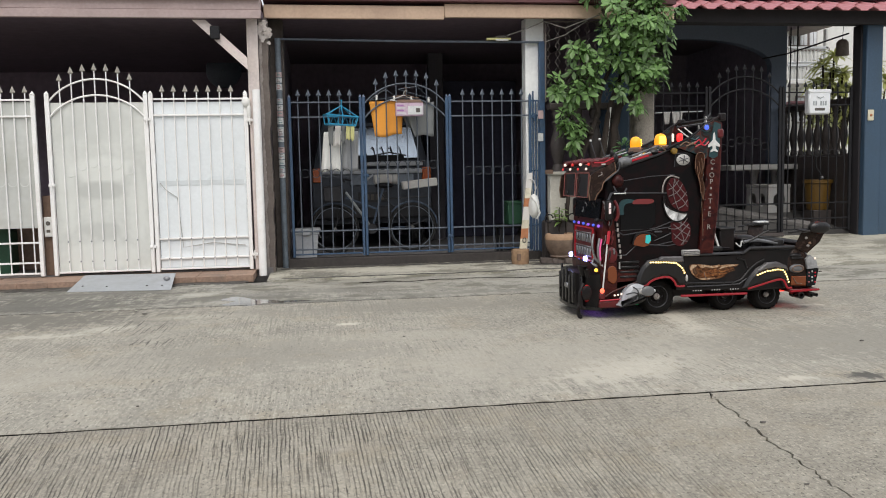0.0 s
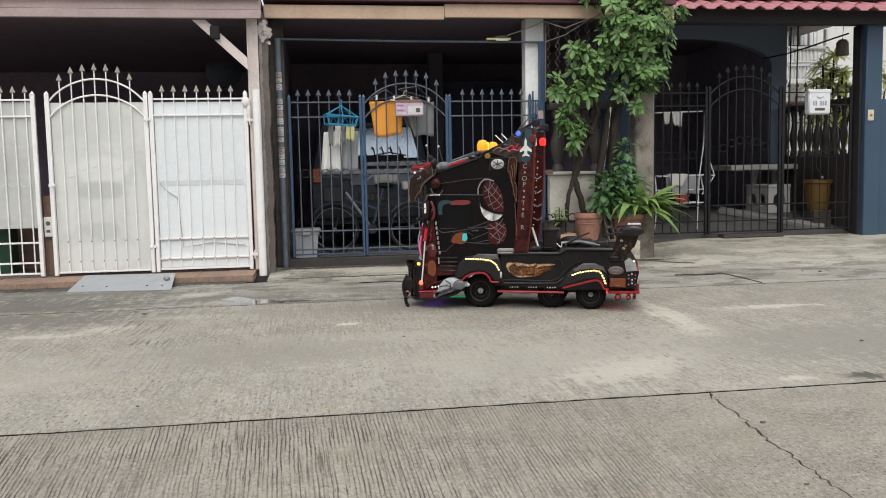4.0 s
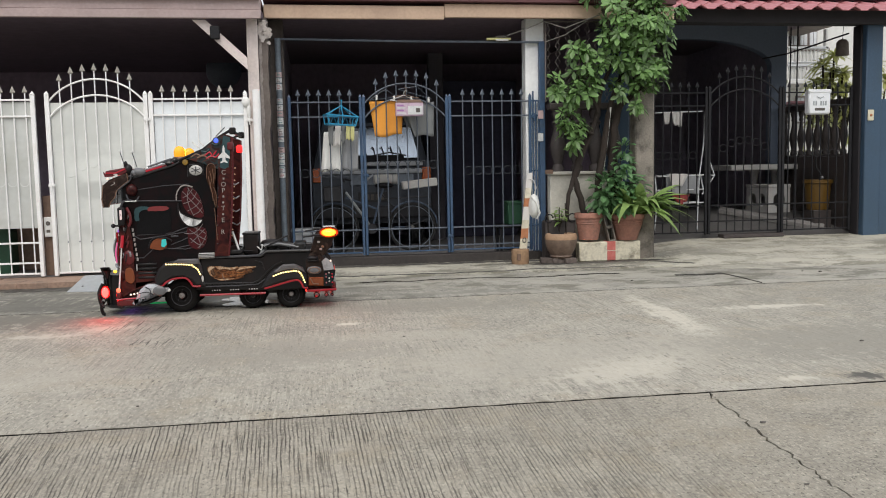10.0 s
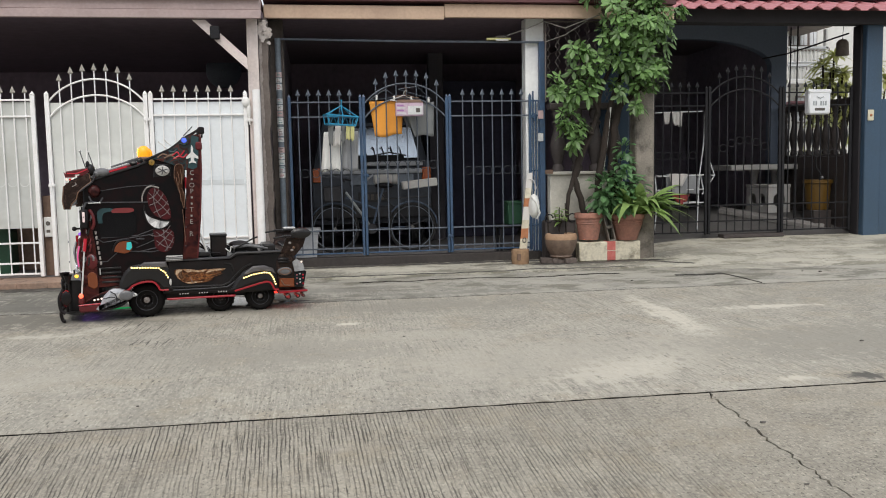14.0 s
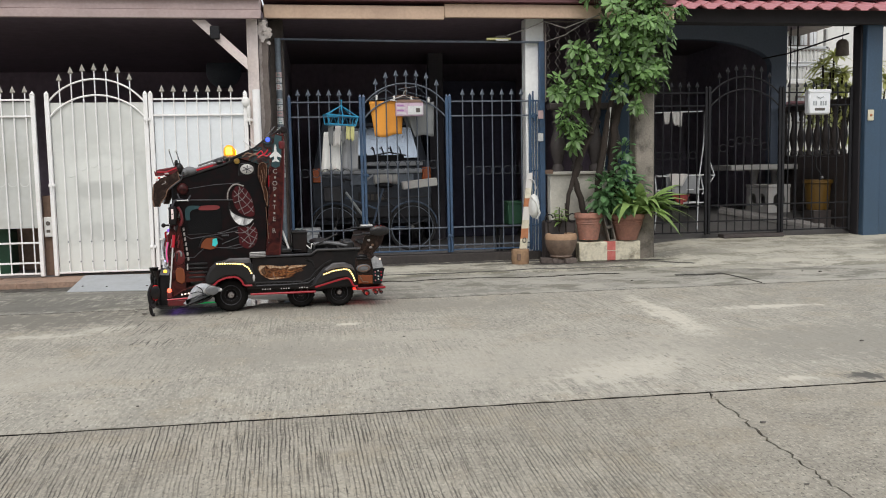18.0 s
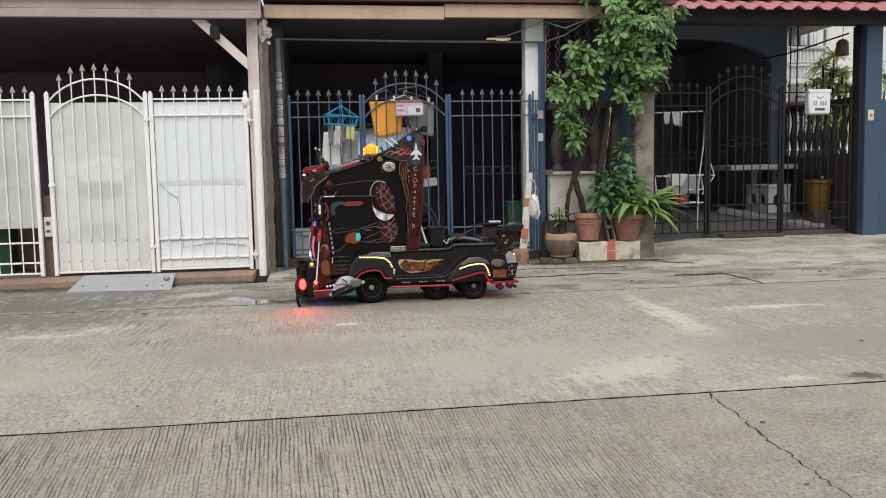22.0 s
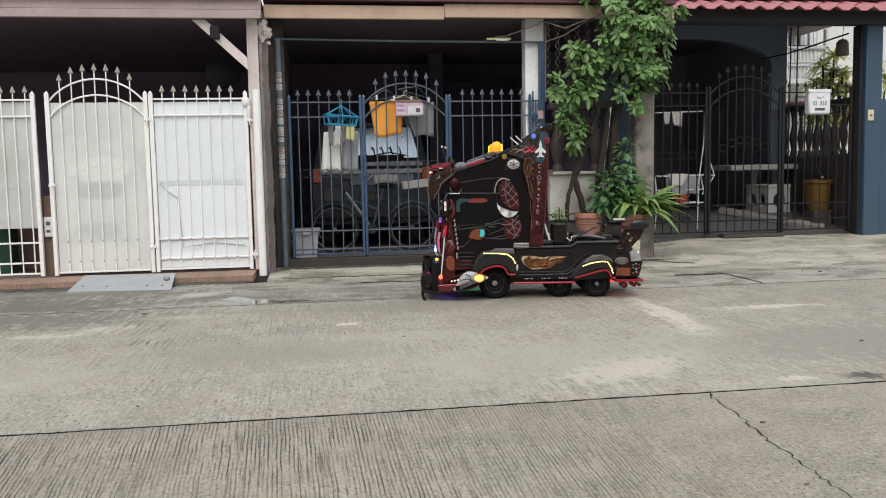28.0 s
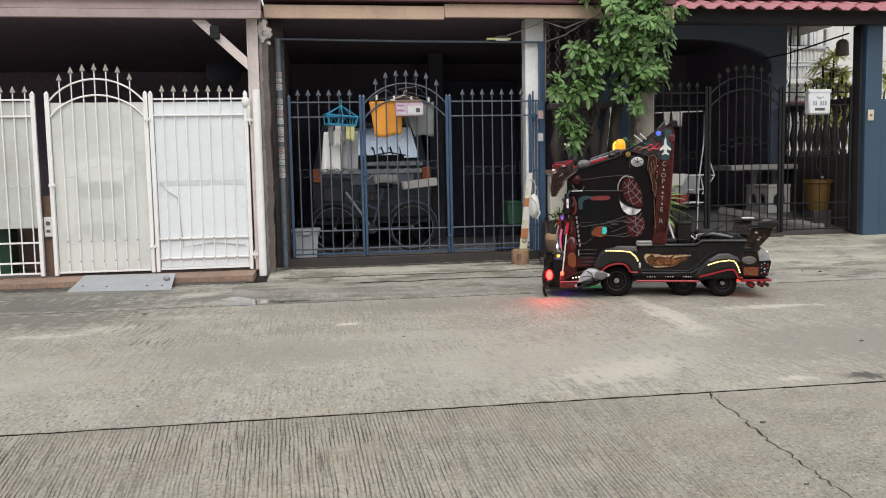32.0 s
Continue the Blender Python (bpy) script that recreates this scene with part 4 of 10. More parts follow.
# pipes of the gates
setting("pipe", Shape().tube([(-0.625, 9.575, 0.0), (-0.625, 9.575, 2.07)], 0.044, 16), WHITE_PAINT, "thick white steel pipe post beside the white gate", "pipe")
setting("pipe", Shape().tube([(-0.395, 10.16, 0.01), (-0.395, 10.16, 2.72)], 0.035, 12), PIPE_WORN, "worn grey-blue steel pipe post with pasted slips", "pipe")
setting("pipe", Shape().box(2.76, 2.83, 10.15, 10.22, 0.0, 2.70, 0.006), BLUE_PAINT, "blue square steel post of the gate frame", "pipe")
setting("rod", Shape().tube([(-0.43, 10.16, 2.715), (1.1, 10.17, 2.695), (2.83, 10.18, 2.69)], 0.014, 8), BAR_GREY, "thin grey rod across the gate frame", "rod")


def leaf_material(name, rgb, var=0.5, trans=0.35):
    m = bpy.data.materials.new(name)
    m.use_nodes = True
    nt = m.node_tree
    N, L = nt.nodes, nt.links
    b = N["Principled BSDF"]
    g = N.new("ShaderNodeNewGeometry")
    tc = N.new("ShaderNodeTexCoord")
    nz = N.new("ShaderNodeTexNoise")
    nz.inputs["Scale"].default_value = 2.5
    L.new(tc.outputs["Object"], nz.inputs["Vector"])
    add = N.new("ShaderNodeMath")
    L.new(g.outputs["Random Per Island"], add.inputs[0])
    L.new(nz.outputs["Fac"], add.inputs[1])
    rg = N.new("ShaderNodeMapRange")
    rg.inputs[1].default_value, rg.inputs[2].default_value = 0.2, 1.6
    L.new(add.outputs[0], rg.inputs[0])
    ramp = N.new("ShaderNodeValToRGB")
    e = ramp.color_ramp.elements
    e[0].color = (rgb[0] * (1 - var), rgb[1] * (1 - var), rgb[2] * (1 - var), 1)
    e[1].color = (rgb[0] * (1 + 1.1 * var), rgb[1] * (1 + 1.0 * var), rgb[2] * (1 + 0.6 * var), 1)
    L.new(rg.outputs[0], ramp.inputs[0])
    L.new(ramp.outputs[0], b.inputs["Base Color"])
    b.inputs["Roughness"].default_value = 0.36
    tr = N.new("ShaderNodeBsdfTranslucent")
    L.new(ramp.outputs[0], tr.inputs["Color"])
    mx = N.new("ShaderNodeMixShader")
    mx.inputs[0].default_value = trans
    L.new(b.outputs[0], mx.inputs[1])
    L.new(tr.outputs[0], mx.inputs[2])
    L.new(mx.outputs[0], N["Material Output"].inputs["Surface"])
    return m


LEAF = leaf_material("mid_green_leaf", (0.138, 0.250, 0.098), 0.75)
LEAF_DARK = leaf_material("dark_green_leaf", (0.11, 0.225, 0.105))
LEAF_BRIGHT = leaf_material("bright_green_leaf", (0.235, 0.355, 0.130), 0.45)
LEAF_GARDEN = leaf_material("yellow_green_leaf", (0.44, 0.47, 0.19), 0.45)
BARK = surface("grey_brown_bark", (0.030, 0.022, 0.017), 0.9, 0, 0.3, 50, 6, 0.5)
SOIL = surface("dark_soil", (0.04, 0.03, 0.024), 0.95, 0, 0.4, 60, 10, 0.6)
TERRACOTTA = surface("terracotta", (0.33, 0.155, 0.11), 0.8, 0, 0.2, 40, 6, 0.25, (0.17, 0.10, 0.08), 0.75, 9)
TERRACOTTA_DARK = surface("weathered_terracotta", (0.24, 0.112, 0.078), 0.8, 0, 0.2, 40, 6, 0.25, (0.14, 0.08, 0.06), 0.6, 7)
POT_BROWN = surface("brown_glazed_clay", (0.14, 0.095, 0.07), 0.55, 0, 0.25, 40, 8, 0.2, (0.25, 0.19, 0.14), 0.4, 8)
POT_TAN = surface("tan_clay", (0.36, 0.23, 0.14), 0.65, 0, 0.2, 40, 8, 0.2)
KERB_WHITE = surface("dirty_white_paint", (0.62, 0.575, 0.45), 0.75, 0, 0.15, 40, 5, 0.3, (0.17, 0.145, 0.105), 0.85, 6)
KERB_RED = surface("faded_red_paint", (0.50, 0.13, 0.11), 0.7, 0, 0.15, 40, 6, 0.25, (0.55, 0.35, 0.30), 0.4, 8)
BRICK_DARK = surface("dark_broken_brick", (0.10, 0.08, 0.07), 0.9, 0, 0.35, 30, 8, 0.5, per_piece=0.3)
LOG = surface("sawn_log", (0.30, 0.19, 0.11), 0.85, 0, 0.3, 30, 8, 0.4, (0.12, 0.07, 0.045), 0.7, 8)
RUST_PAINT = surface("rust_orange_paint", (0.40, 0.16, 0.07), 0.7, 0, 0.25, 30, 8, 0.3)
PALE_PLASTIC = surface("off_white_plastic", (0.66, 0.66, 0.63), 0.4, 0, 0.08, 40, 5, 0.05)
SLIP_WHITE = surface("white_paper", (0.62, 0.63, 0.62), 0.8, 0, 0.12, 60, 12, 0.1, (0.35, 0.37, 0.42), 0.5, 25)
SLIP_GREY = surface("grimy_grey_paper", (0.50, 0.52, 0.54), 0.8, 0, 0.2, 60, 14, 0.1, (0.16, 0.18, 0.22), 0.7, 22)
SLIP_PINK = surface("pink_paper", (0.52, 0.38, 0.38), 0.8, 0, 0.12, 60, 12, 0.1, (0.40, 0.30, 0.30), 0.5, 25)
SLIP_TEAL = surface("teal_print", (0.16, 0.27, 0.26), 0.8, 0, 0.2, 60, 12, 0.05)
SLIP_ROSE = surface("rose_print", (0.36, 0.17, 0.17), 0.8, 0, 0.2, 60, 12, 0.05)
PURPLE = surface("purple_print", (0.35, 0.16, 0.38), 0.6, 0, 0.1, 60, 12, 0.05)
CARTON_PINK = surface("pink_printed_carton", (0.50, 0.36, 0.46), 0.6, 0, 0.15, 40, 12, 0.05, (0.60, 0.56, 0.58), 0.6, 16)
AIRER_BLUE = surface("blue_plastic", (0.03, 0.27, 0.45), 0.4, 0, 0.12, 40, 5, 0.05)
CLOTH_ORANGE = surface("orange_towelling", (0.75, 0.32, 0.05), 0.9, 0, 0.08, 120, 6, 0.3)
CLOTH_GREY = surface("grey_cotton", (0.20, 0.21, 0.21), 0.95, 0, 0.1, 120, 6, 0.3)
CLOTH_DULL = surface("dull_grey_cotton", (0.30, 0.31, 0.32), 0.95, 0, 0.1, 120, 6, 0.3)
CLOTH_PALE = surface("pale_cotton", (0.62, 0.60, 0.57), 0.95, 0, 0.1, 120, 6, 0.3)
CLOTH_LEMON = surface("lemon_cotton", (0.68, 0.66, 0.30), 0.9, 0, 0.08, 120, 6, 0.3)
CLOTH_RED = surface("dark_red_cotton", (0.28, 0.05, 0.05), 0.95, 0, 0.1, 120, 6, 0.3)
BIN_GREY = surface("grey_plastic", (0.33, 0.36, 0.37), 0.5, 0, 0.12, 40, 5, 0.1, (0.22, 0.23, 0.23), 0.4, 6)
BIN_PALE = surface("pale_grey_plastic", (0.48, 0.50, 0.52), 0.5, 0, 0.12, 40, 5, 0.1, (0.40, 0.41, 0.41), 0.4, 6)
GREEN_PLASTIC = surface("green_plastic", (0.018, 0.070, 0.036), 0.5, 0, 0.15, 40, 5, 0.1)
CAR_PAINT = surface("dusty_grey_blue_car_paint", (0.045, 0.054, 0.070), 0.45, 0.1, 0.15, 20, 2, 0.05, (0.035, 0.035, 0.038), 0.4, 3)
# metallic share added so the rear window throws back a bright sky
CAR_GLASS = surface("mirror_like_glass", (0.40, 0.46, 0.52), 0.16, 0.75, 0.12, 10, 1.5, 0.0)
CAR_PANEL = surface("dull_blue_grey_panel", (0.20, 0.23, 0.27), 0.5, 0, 0.2, 20, 4, 0.08, (0.10, 0.12, 0.15), 0.5, 6)
CAR_TRIM = surface("pale_car_trim", (0.46, 0.48, 0.51), 0.5, 0, 0.15, 30, 4, 0.08)
CAR_TRIM_DARK = surface("dark_car_bumper", (0.03, 0.03, 0.034), 0.6, 0, 0.2, 30, 4, 0.1)
LAMP_ORANGE = surface("orange_red_lamp_glass", (0.55, 0.13, 0.04), 0.25, 0, 0.2, 40, 9, 0.0, coat=0.5)
RUBBER_DARK = surface("dark_rubber", (0.02, 0.02, 0.02), 0.85, 0, 0.2, 50, 6, 0.2)
BIKE_BLUE = surface("worn_blue_bike_paint", (0.07, 0.10, 0.15), 0.45, 0, 0.2, 40, 8, 0.1)
CHROME_DULL = surface("tarnished_chrome", (0.30, 0.30, 0.30), 0.4, 0.8, 0.2, 40, 8, 0.1)
CABLE_GREY = surface("grey_cable", (0.20, 0.19, 0.17), 0.7, 0, 0.15, 40, 6, 0.05)
RACK_WHITE = surface("white_enamel_rod", (0.72, 0.74, 0.74), 0.4, 0, 0.08, 40, 6, 0.05)
STONE_PALE = surface("pale_cast_stone", (0.50, 0.49, 0.47), 0.8, 0, 0.15, 60, 4, 0.25, (0.34, 0.33, 0.31), 0.5, 4)
MUSTARD = surface("mustard_plastic", (0.135, 0.072, 0.010), 0.5, 0, 0.12, 40, 5, 0.05)
MAIL_WHITE = surface("white_mailbox_enamel", (0.72, 0.74, 0.76), 0.35, 0, 0.06, 40, 5, 0.05)
BELL_CREAM = surface("cream_plastic", (0.60, 0.56, 0.42), 0.45, 0, 0.08, 40, 6, 0.05)
FAR_GREY = surface("far_grey_rail", (0.55, 0.57, 0.58), 0.8, 0, 0.15, 10, 2, 0.1)
FAR_DARK = surface("far_brown_timber", (0.20, 0.17, 0.155), 0.8, 0, 0.2, 10, 2, 0.1)


# ---------------------------------------------------------------- ground details
PLATE = surface("grey_steel_plate", (0.42, 0.44, 0.46), 0.5, 0.35, 0.1, 30, 3, 0.12, (0.30, 0.30, 0.30), 0.4, 4)
BROWN_WOOD = surface("brown_timber", (0.16, 0.10, 0.07), 0.7, 0, 0.25, 25, 5, 0.3)
STONE_CHIP = surface("grey_stone_chip", (0.10, 0.09, 0.08), 0.9, 0, 0.3, 40, 8, 0.4)
ramp = thing("ramp_plate", (-2.05, 9.05, 0.03), "grey steel ramp plate leaning on the sill", "ramp")
pl = [Vector(p) for p in ((-2.494, 8.731, 0.004), (-1.471, 8.591, 0.004), (-1.528, 9.275, 0.094), (-2.485, 9.376, 0.094))]
base = Vector((-2.05, 9.05, 0.03))
part("plate", Shape().add([p - base for p in pl] + [p - base - Vector((0, 0, 0.004)) for p in pl], [(0, 1, 2, 3), (4, 7, 6, 5), (0, 4, 5, 1), (1, 5, 6, 2), (2, 6, 7, 3), (3, 7, 4, 0)]), PLATE, ramp, smooth=None)
for u, v in ((0.1, 0.3), (0.35, 0.25), (0.75, 0.25), (0.9, 0.25)):
    q = pl[0].lerp(pl[1], u).lerp(pl[3].lerp(pl[2], u), v) - base
    part("bolt", Shape().lathe((q.x, q.y, q.z), [(0.010, 0), (0.010, 0.006), (0.001, 0.008)], 8), STONE_CHIP, ramp)
q = pl[0].lerp(pl[1], 0.93).lerp(pl[3].lerp(pl[2], 0.93), 0.55) - base
part("knob", Shape().ball((q.x, q.y, q.z + 0.02), 0.035, 0.025, 0.022, 9, 6), CHROME_DULL, ramp, "dented metal knob")
for i, (at, r) in enumerate((((-1.432, 7.080, 0.000), 0.022), ((-1.528, 7.222, 0.000), 0.014), ((0.557, 5.610, 0.000), 0.010), ((3.359, 4.739, 0.000), 0.016), ((1.874, 3.290, 0.000), 0.016), ((1.650, 2.602, 0.000), 0.010), ((-1.188, 3.970, 0.000), 0.007),
                             ((-0.898, 4.173, 0.000), 0.010), ((3.085, 7.924, 0.000), 0.016), ((5.199, 8.032, 0.000), 0.02), ((5.057, 8.132, 0.000), 0.012))):
    c = thing("pebble", at, "small dark stone or leaf scrap lying on the concrete", "pebble", "scraps on the street")
    sh = Shape().ball((0, 0, r * 0.2), r * 1.1, r * 0.6, r * 0.35, 7, 4)
    sh.v = [(x * rs.uniform(0.6, 1.3), y * rs.uniform(0.6, 1.3), max(-0.002, z)) for x, y, z in sh.v]
    part("chip", sh, STONE_CHIP, c, smooth=None)
# broken dark seam in the driveway
pts = [Vector(p) for p in ((3.674, 8.203, 0.002), (3.933, 8.169, 0.002), (4.188, 8.189, 0.002), (4.200, 7.788, 0.002), (4.186, 7.385, 0.002))]
near, far = [], []
for k in range(len(pts) - 1):
    for j in range(8):
        p = pts[k].lerp(pts[k + 1], j / 8)
        w = (0.038 if k < 2 else 0.06) * rs.uniform(0.35, 1.3)
        y = p.y + rs.uniform(-0.012, 0.012)
        near.append((p.x, y - w))
        far.append((p.x, y + w))
seam = Shape().prism(near + far[::-1], -0.01, 0.007, axis="z")
setting("road_seam", seam, DAMP, "dark broken seam in the concrete driveway", "road")

# dark comb-like scratches where something was dragged
scratch = Shape()
for x0, y0, n, long in ((-1.58, 6.25, 16, 0.50), (-1.28, 5.78, 9, 0.30), (-0.95, 6.75, 8, 0.22)):
    for i in range(n):
        x, y = x0 + 0.032 * i + rs.uniform(-0.010, 0.010), y0 + rs.uniform(-0.10, 0.16)
        ln, w, lean = long * rs.uniform(0.3, 1.0), rs.uniform(0.0015, 0.0040), rs.uniform(-0.01, 0.03)
        scratch.prism([(x, y), (x + lean * 0.5 + w, y + ln * 0.5), (x + lean, y + ln), (x + lean * 0.5 - w, y + ln * 0.5)], -0.003, 0.0014, axis="z")
tagged(part("road_scratches", scratch, STONE_CHIP, smooth=None), "dark comb-like scratches in the street concrete", "scratches", kind="structure")
# ---------------------------------------------------------------- things by the white gate
setting("post", Shape().box(-2.975, -2.875, 9.72, 9.80, 0.06, 0.95, 0.008), BROWN_WOOD, "dark brown timber post between the gate panels", "post")
bx = thing("switch_box", (-2.917, 9.700, 0.607), "small white switch box on the brown post", "switch box")
part("case", Shape().box(-0.045, 0.045, -0.02, 0.02, -0.11, 0.11, 0.008), PALE_PLASTIC, bx)
part("dial", Shape().lathe((0, -0.021, 0.04), [(0.001, -0.008), (0.02, -0.006), (0.024, 0.0)], 12, "y"), STONE_CHIP, bx)
part("slot", Shape().box(-0.02, 0.02, -0.025, -0.018, -0.06, -0.03, 0.003), STONE_CHIP, bx)
fan = thing("wall_fan", (-1.35, 13.4, 2.75), "dark round fan under the carport ceiling", "fan")
part("cage", Shape().lathe((0, 0, 0), [(0.02, -0.09), (0.15, -0.08), (0.26, -0.03), (0.27, 0.0), (0.25, 0.04), (0.05, 0.07)], 24, "y"), BAR_GREY, fan)
part("bracket", Shape().box(-0.03, 0.03, -0.02, 0.10, 0.0, 0.11, 0.006), BAR_GREY, fan)

setting("wall_inner", Shape().box(-4.95, -3.0, 10.35, 10.47, 0.075, 0.72, 0.01), SILL_TILE, "low terracotta wall inside the white-gated carport", "wall")
crate = thing("plastic_crate", (-3.499, 10.050, 0.476), "dark green plastic crate behind the white gate", "crate")
part("crate_body", Shape().box(-0.30, 0.10, -0.12, 0.12, -0.40, 0.12, 0.012), GREEN_PLASTIC, crate)
# pasted slips on the blue pipe
slips = thing("pasted_slips", (-0.395, 10.12, 0), "torn paper slips pasted on the blue pipe", "paper slips")
for i, z in enumerate((2.30, 2.235, 2.155, 1.99, 1.915, 1.845, 1.76, 1.655, 1.605, 1.54, 1.42, 1.345, 1.275, 1.19, 1.12)):
    h = (0.030, 0.027, 0.035, 0.032, 0.030, 0.032, 0.038, 0.036, 0.022, 0.026, 0.031, 0.033, 0.030, 0.036, 0.028)[i]
    sl = part("slip", Shape().lathe((0, 0.04, z), [(0.0362, -h), (0.0362, h)], 14), (SLIP_PINK, SLIP_WHITE, SLIP_WHITE, SLIP_GREY, SLIP_WHITE)[i % 5], slips)
    for k in range(3):
        zz = z - h * 0.6 + h * 0.55 * k
        part("print_bar", Shape().box(-0.022, 0.022 - 0.008 * ((i + k) % 3), 0.0012, 0.012, zz, zz + h * 0.22), (SLIP_TEAL, STONE_CHIP, SLIP_ROSE)[(i + k * (i % 2)) % 3], sl)

# ---------------------------------------------------------------- washing on the blue gate
airer = thing("peg_airer", pose(0.305, 10.100, 1.702, 0, 4, 14), "blue plastic peg airer hung with pale socks", "clothes airer")
s = 0.155
for z, k in ((0.0, 0.92), (0.105, 1.06)):
    part("frame", Shape().tube([(-s * k * 1.15, -s * k * 0.6, z), (s * k * 1.15, -s * k * 0.6, z), (s * k * 1.15, s * k * 0.6, z), (-s * k * 1.15, s * k * 0.6, z), (-s * k * 1.15, -s * k * 0.6, z)], 0.010, 6), AIRER_BLUE, airer)
for x, y in ((-1, -1), (1, -1), (1, 1), (-1, 1), (0, -1), (0, 1)):
    part("rib", Shape().tube([(x * s * 1.06, y * s * 0.55, 0.0), (x * s * 1.2, y * s * 0.63, 0.105)], 0.007, 5), AIRER_BLUE, airer)
    part("hanger_arm", Shape().tube([(x * s * 1.2, y * s * 0.63, 0.105), (0, 0, 0.23)], 0.006, 5), AIRER_BLUE, airer)
zig = [(-s * 1.15 + s * 0.23 * i, -s * 0.6 if i % 2 else -s * 0.5, 0.0 if i % 2 else 0.105) for i in range(11)]
part("lattice", Shape().tube(zig, 0.006, 5), AIRER_BLUE, airer)
part("lattice", Shape().tube([(-s, 0, 0), (0, -0.08, 0.0), (s, 0, 0), (0, 0.08, 0), (-s, 0, 0)], 0.007, 5), AIRER_BLUE, airer)
part("hook", Shape().tube([(0, 0, 0.23), (0, 0, 0.27), (0.015, 0.03, 0.30), (0, 0.07, 0.29)], 0.006, 6), AIRER_BLUE, airer)


def cloth(name, label, corners, mat, fold=0.02, n=14, m=10, seed=1, category="cloth"):
    """A hanging cloth between four corners (top left, top right, bottom right, bottom left), with folds and thickness."""
    c = [Vector(p) for p in corners]
    o = (c[0] + c[1]) / 2
    g = thing(name, o, label, category, "washing on the gate")
    r = random.Random(seed)
    ph = [r.uniform(0, 6) for _ in range(4)]
    vs, fs = [], []
    for side in (0, 0.004):
        for j in range(m + 1):
            for i in range(n + 1):
                u, v = i / n, j / m
                p = c[0].lerp(c[1], u).lerp(c[3].lerp(c[2], u), v) - o
                p.y += side + fold * (0.25 + v) * (math.sin(u * 9 + ph[0] + v * 1.3) * 0.6 + math.sin(u * 17 + ph[1]) * 0.3)
                p.z += 0.012 * math.sin(u * 7 + ph[2]) * v
                vs.append(p)
    k = (n + 1) * (m + 1)
    for j in range(m):
        for i in range(n):
            a = j * (n + 1) + i
            fs += [(a, a + 1, a + n + 2, a + n + 1), (k + a, k + a + n + 1, k + a + n + 2, k + a + 1)]
    for i in range(n):
        fs += [(i, i + k, i + 1 + k, i + 1), (m * (n + 1) + i, m * (n + 1) + i + 1, m * (n + 1) + i + 1 + k, m * (n + 1) + i + k)]
    for j in range(m):
        a = j * (n + 1)
        fs += [(a, a + n + 1, a + n + 1 + k, a + k), (a + n, a + n + k, a + 2 * n + 1 + k, a + 2 * n + 1)]
    part("fabric", Shape().add(vs, fs), mat, g, smooth=180)
    return g


cloth("hung_towel", "orange towel hung over the blue gate", ((0.661, 10.215, 1.987), (1.078, 10.215, 1.991), (1.048, 10.215, 1.590), (0.724, 10.215, 1.560)), CLOTH_ORANGE, 0.018, seed=3)
cloth("hung_shirt", "grey cotton shirt hung on the blue gate", ((1.064, 10.225, 1.944), (1.453, 10.225, 1.982), (1.444, 10.225, 1.572), (1.208, 10.225, 1.568)), CLOTH_GREY, 0.02, seed=5)
cloth("hung_shirt", "grey cotton shirt hung behind the pink box", ((1.065, 10.260, 1.817), (1.224, 10.260, 1.816), (1.337, 10.260, 1.575), (1.130, 10.260, 1.660)), CLOTH_GREY, 0.015, seed=9)
cloth("hung_towel", "pale grey towel hanging on the gate", ((0.110, 10.230, 1.630), (0.332, 10.230, 1.640), (0.305, 10.250, 1.159), (0.061, 10.250, 1.164)), CLOTH_RAG, 0.02, seed=7)
cloth("hung_towel", "grey towel hanging on the gate", ((0.319, 10.240, 1.627), (0.523, 10.240, 1.638), (0.510, 10.260, 1.149), (0.305, 10.260, 1.166)), CLOTH_DULL, 0.02, seed=8)
for i, (a, b, mt) in enumerate(((582, 590, CLOTH_GREY), (592, 603, CLOTH_PALE), (604, 613, CLOTH_GREY), (612, 619, CLOTH_LEMON), (620, 627, CLOTH_LEMON))):
    cc = {582: ((0.158, 10.100, 1.742), (0.225, 10.100, 1.741), (0.212, 10.120, 1.516), (0.165, 10.120, 1.516)), 592: ((0.245, 10.100, 1.741), (0.312, 10.100, 1.740), (0.298, 10.120, 1.501), (0.218, 10.120, 1.502)),
          604: ((0.318, 10.100, 1.740), (0.365, 10.100, 1.740), (0.360, 10.120, 1.547), (0.313, 10.120, 1.548)), 612: ((0.370, 10.050, 1.736), (0.416, 10.050, 1.736), (0.412, 10.090, 1.575), (0.366, 10.090, 1.577)),
          620: ((0.423, 10.050, 1.736), (0.470, 10.050, 1.735), (0.466, 10.090, 1.562), (0.420, 10.090, 1.570))}[a]
    cc = tuple((x, y, z - 0.045) for x, y, z in cc)
    cloth("hung_sock", "small pale sock pegged to the blue airer", cc, mt, 0.008, 5, 6, seed=20 + i, category="sock")
hang = thing("coat_hanger", (1.077, 10.130, 2.003), "white wire hanger on the blue gate", "hanger")
part("wire", Shape().tube([(-0.17, 0, -0.01), (0, 0, 0.05), (0.22, 0, -0.06), (-0.17, 0, -0.01)], 0.004, 5), PALE_PLASTIC, hang)
part("hook", Shape().tube([(0, 0, 0.05), (0.0, 0, 0.09), (0.02, 0, 0.11), (0.035, 0, 0.09)], 0.004, 5), PALE_PLASTIC, hang)
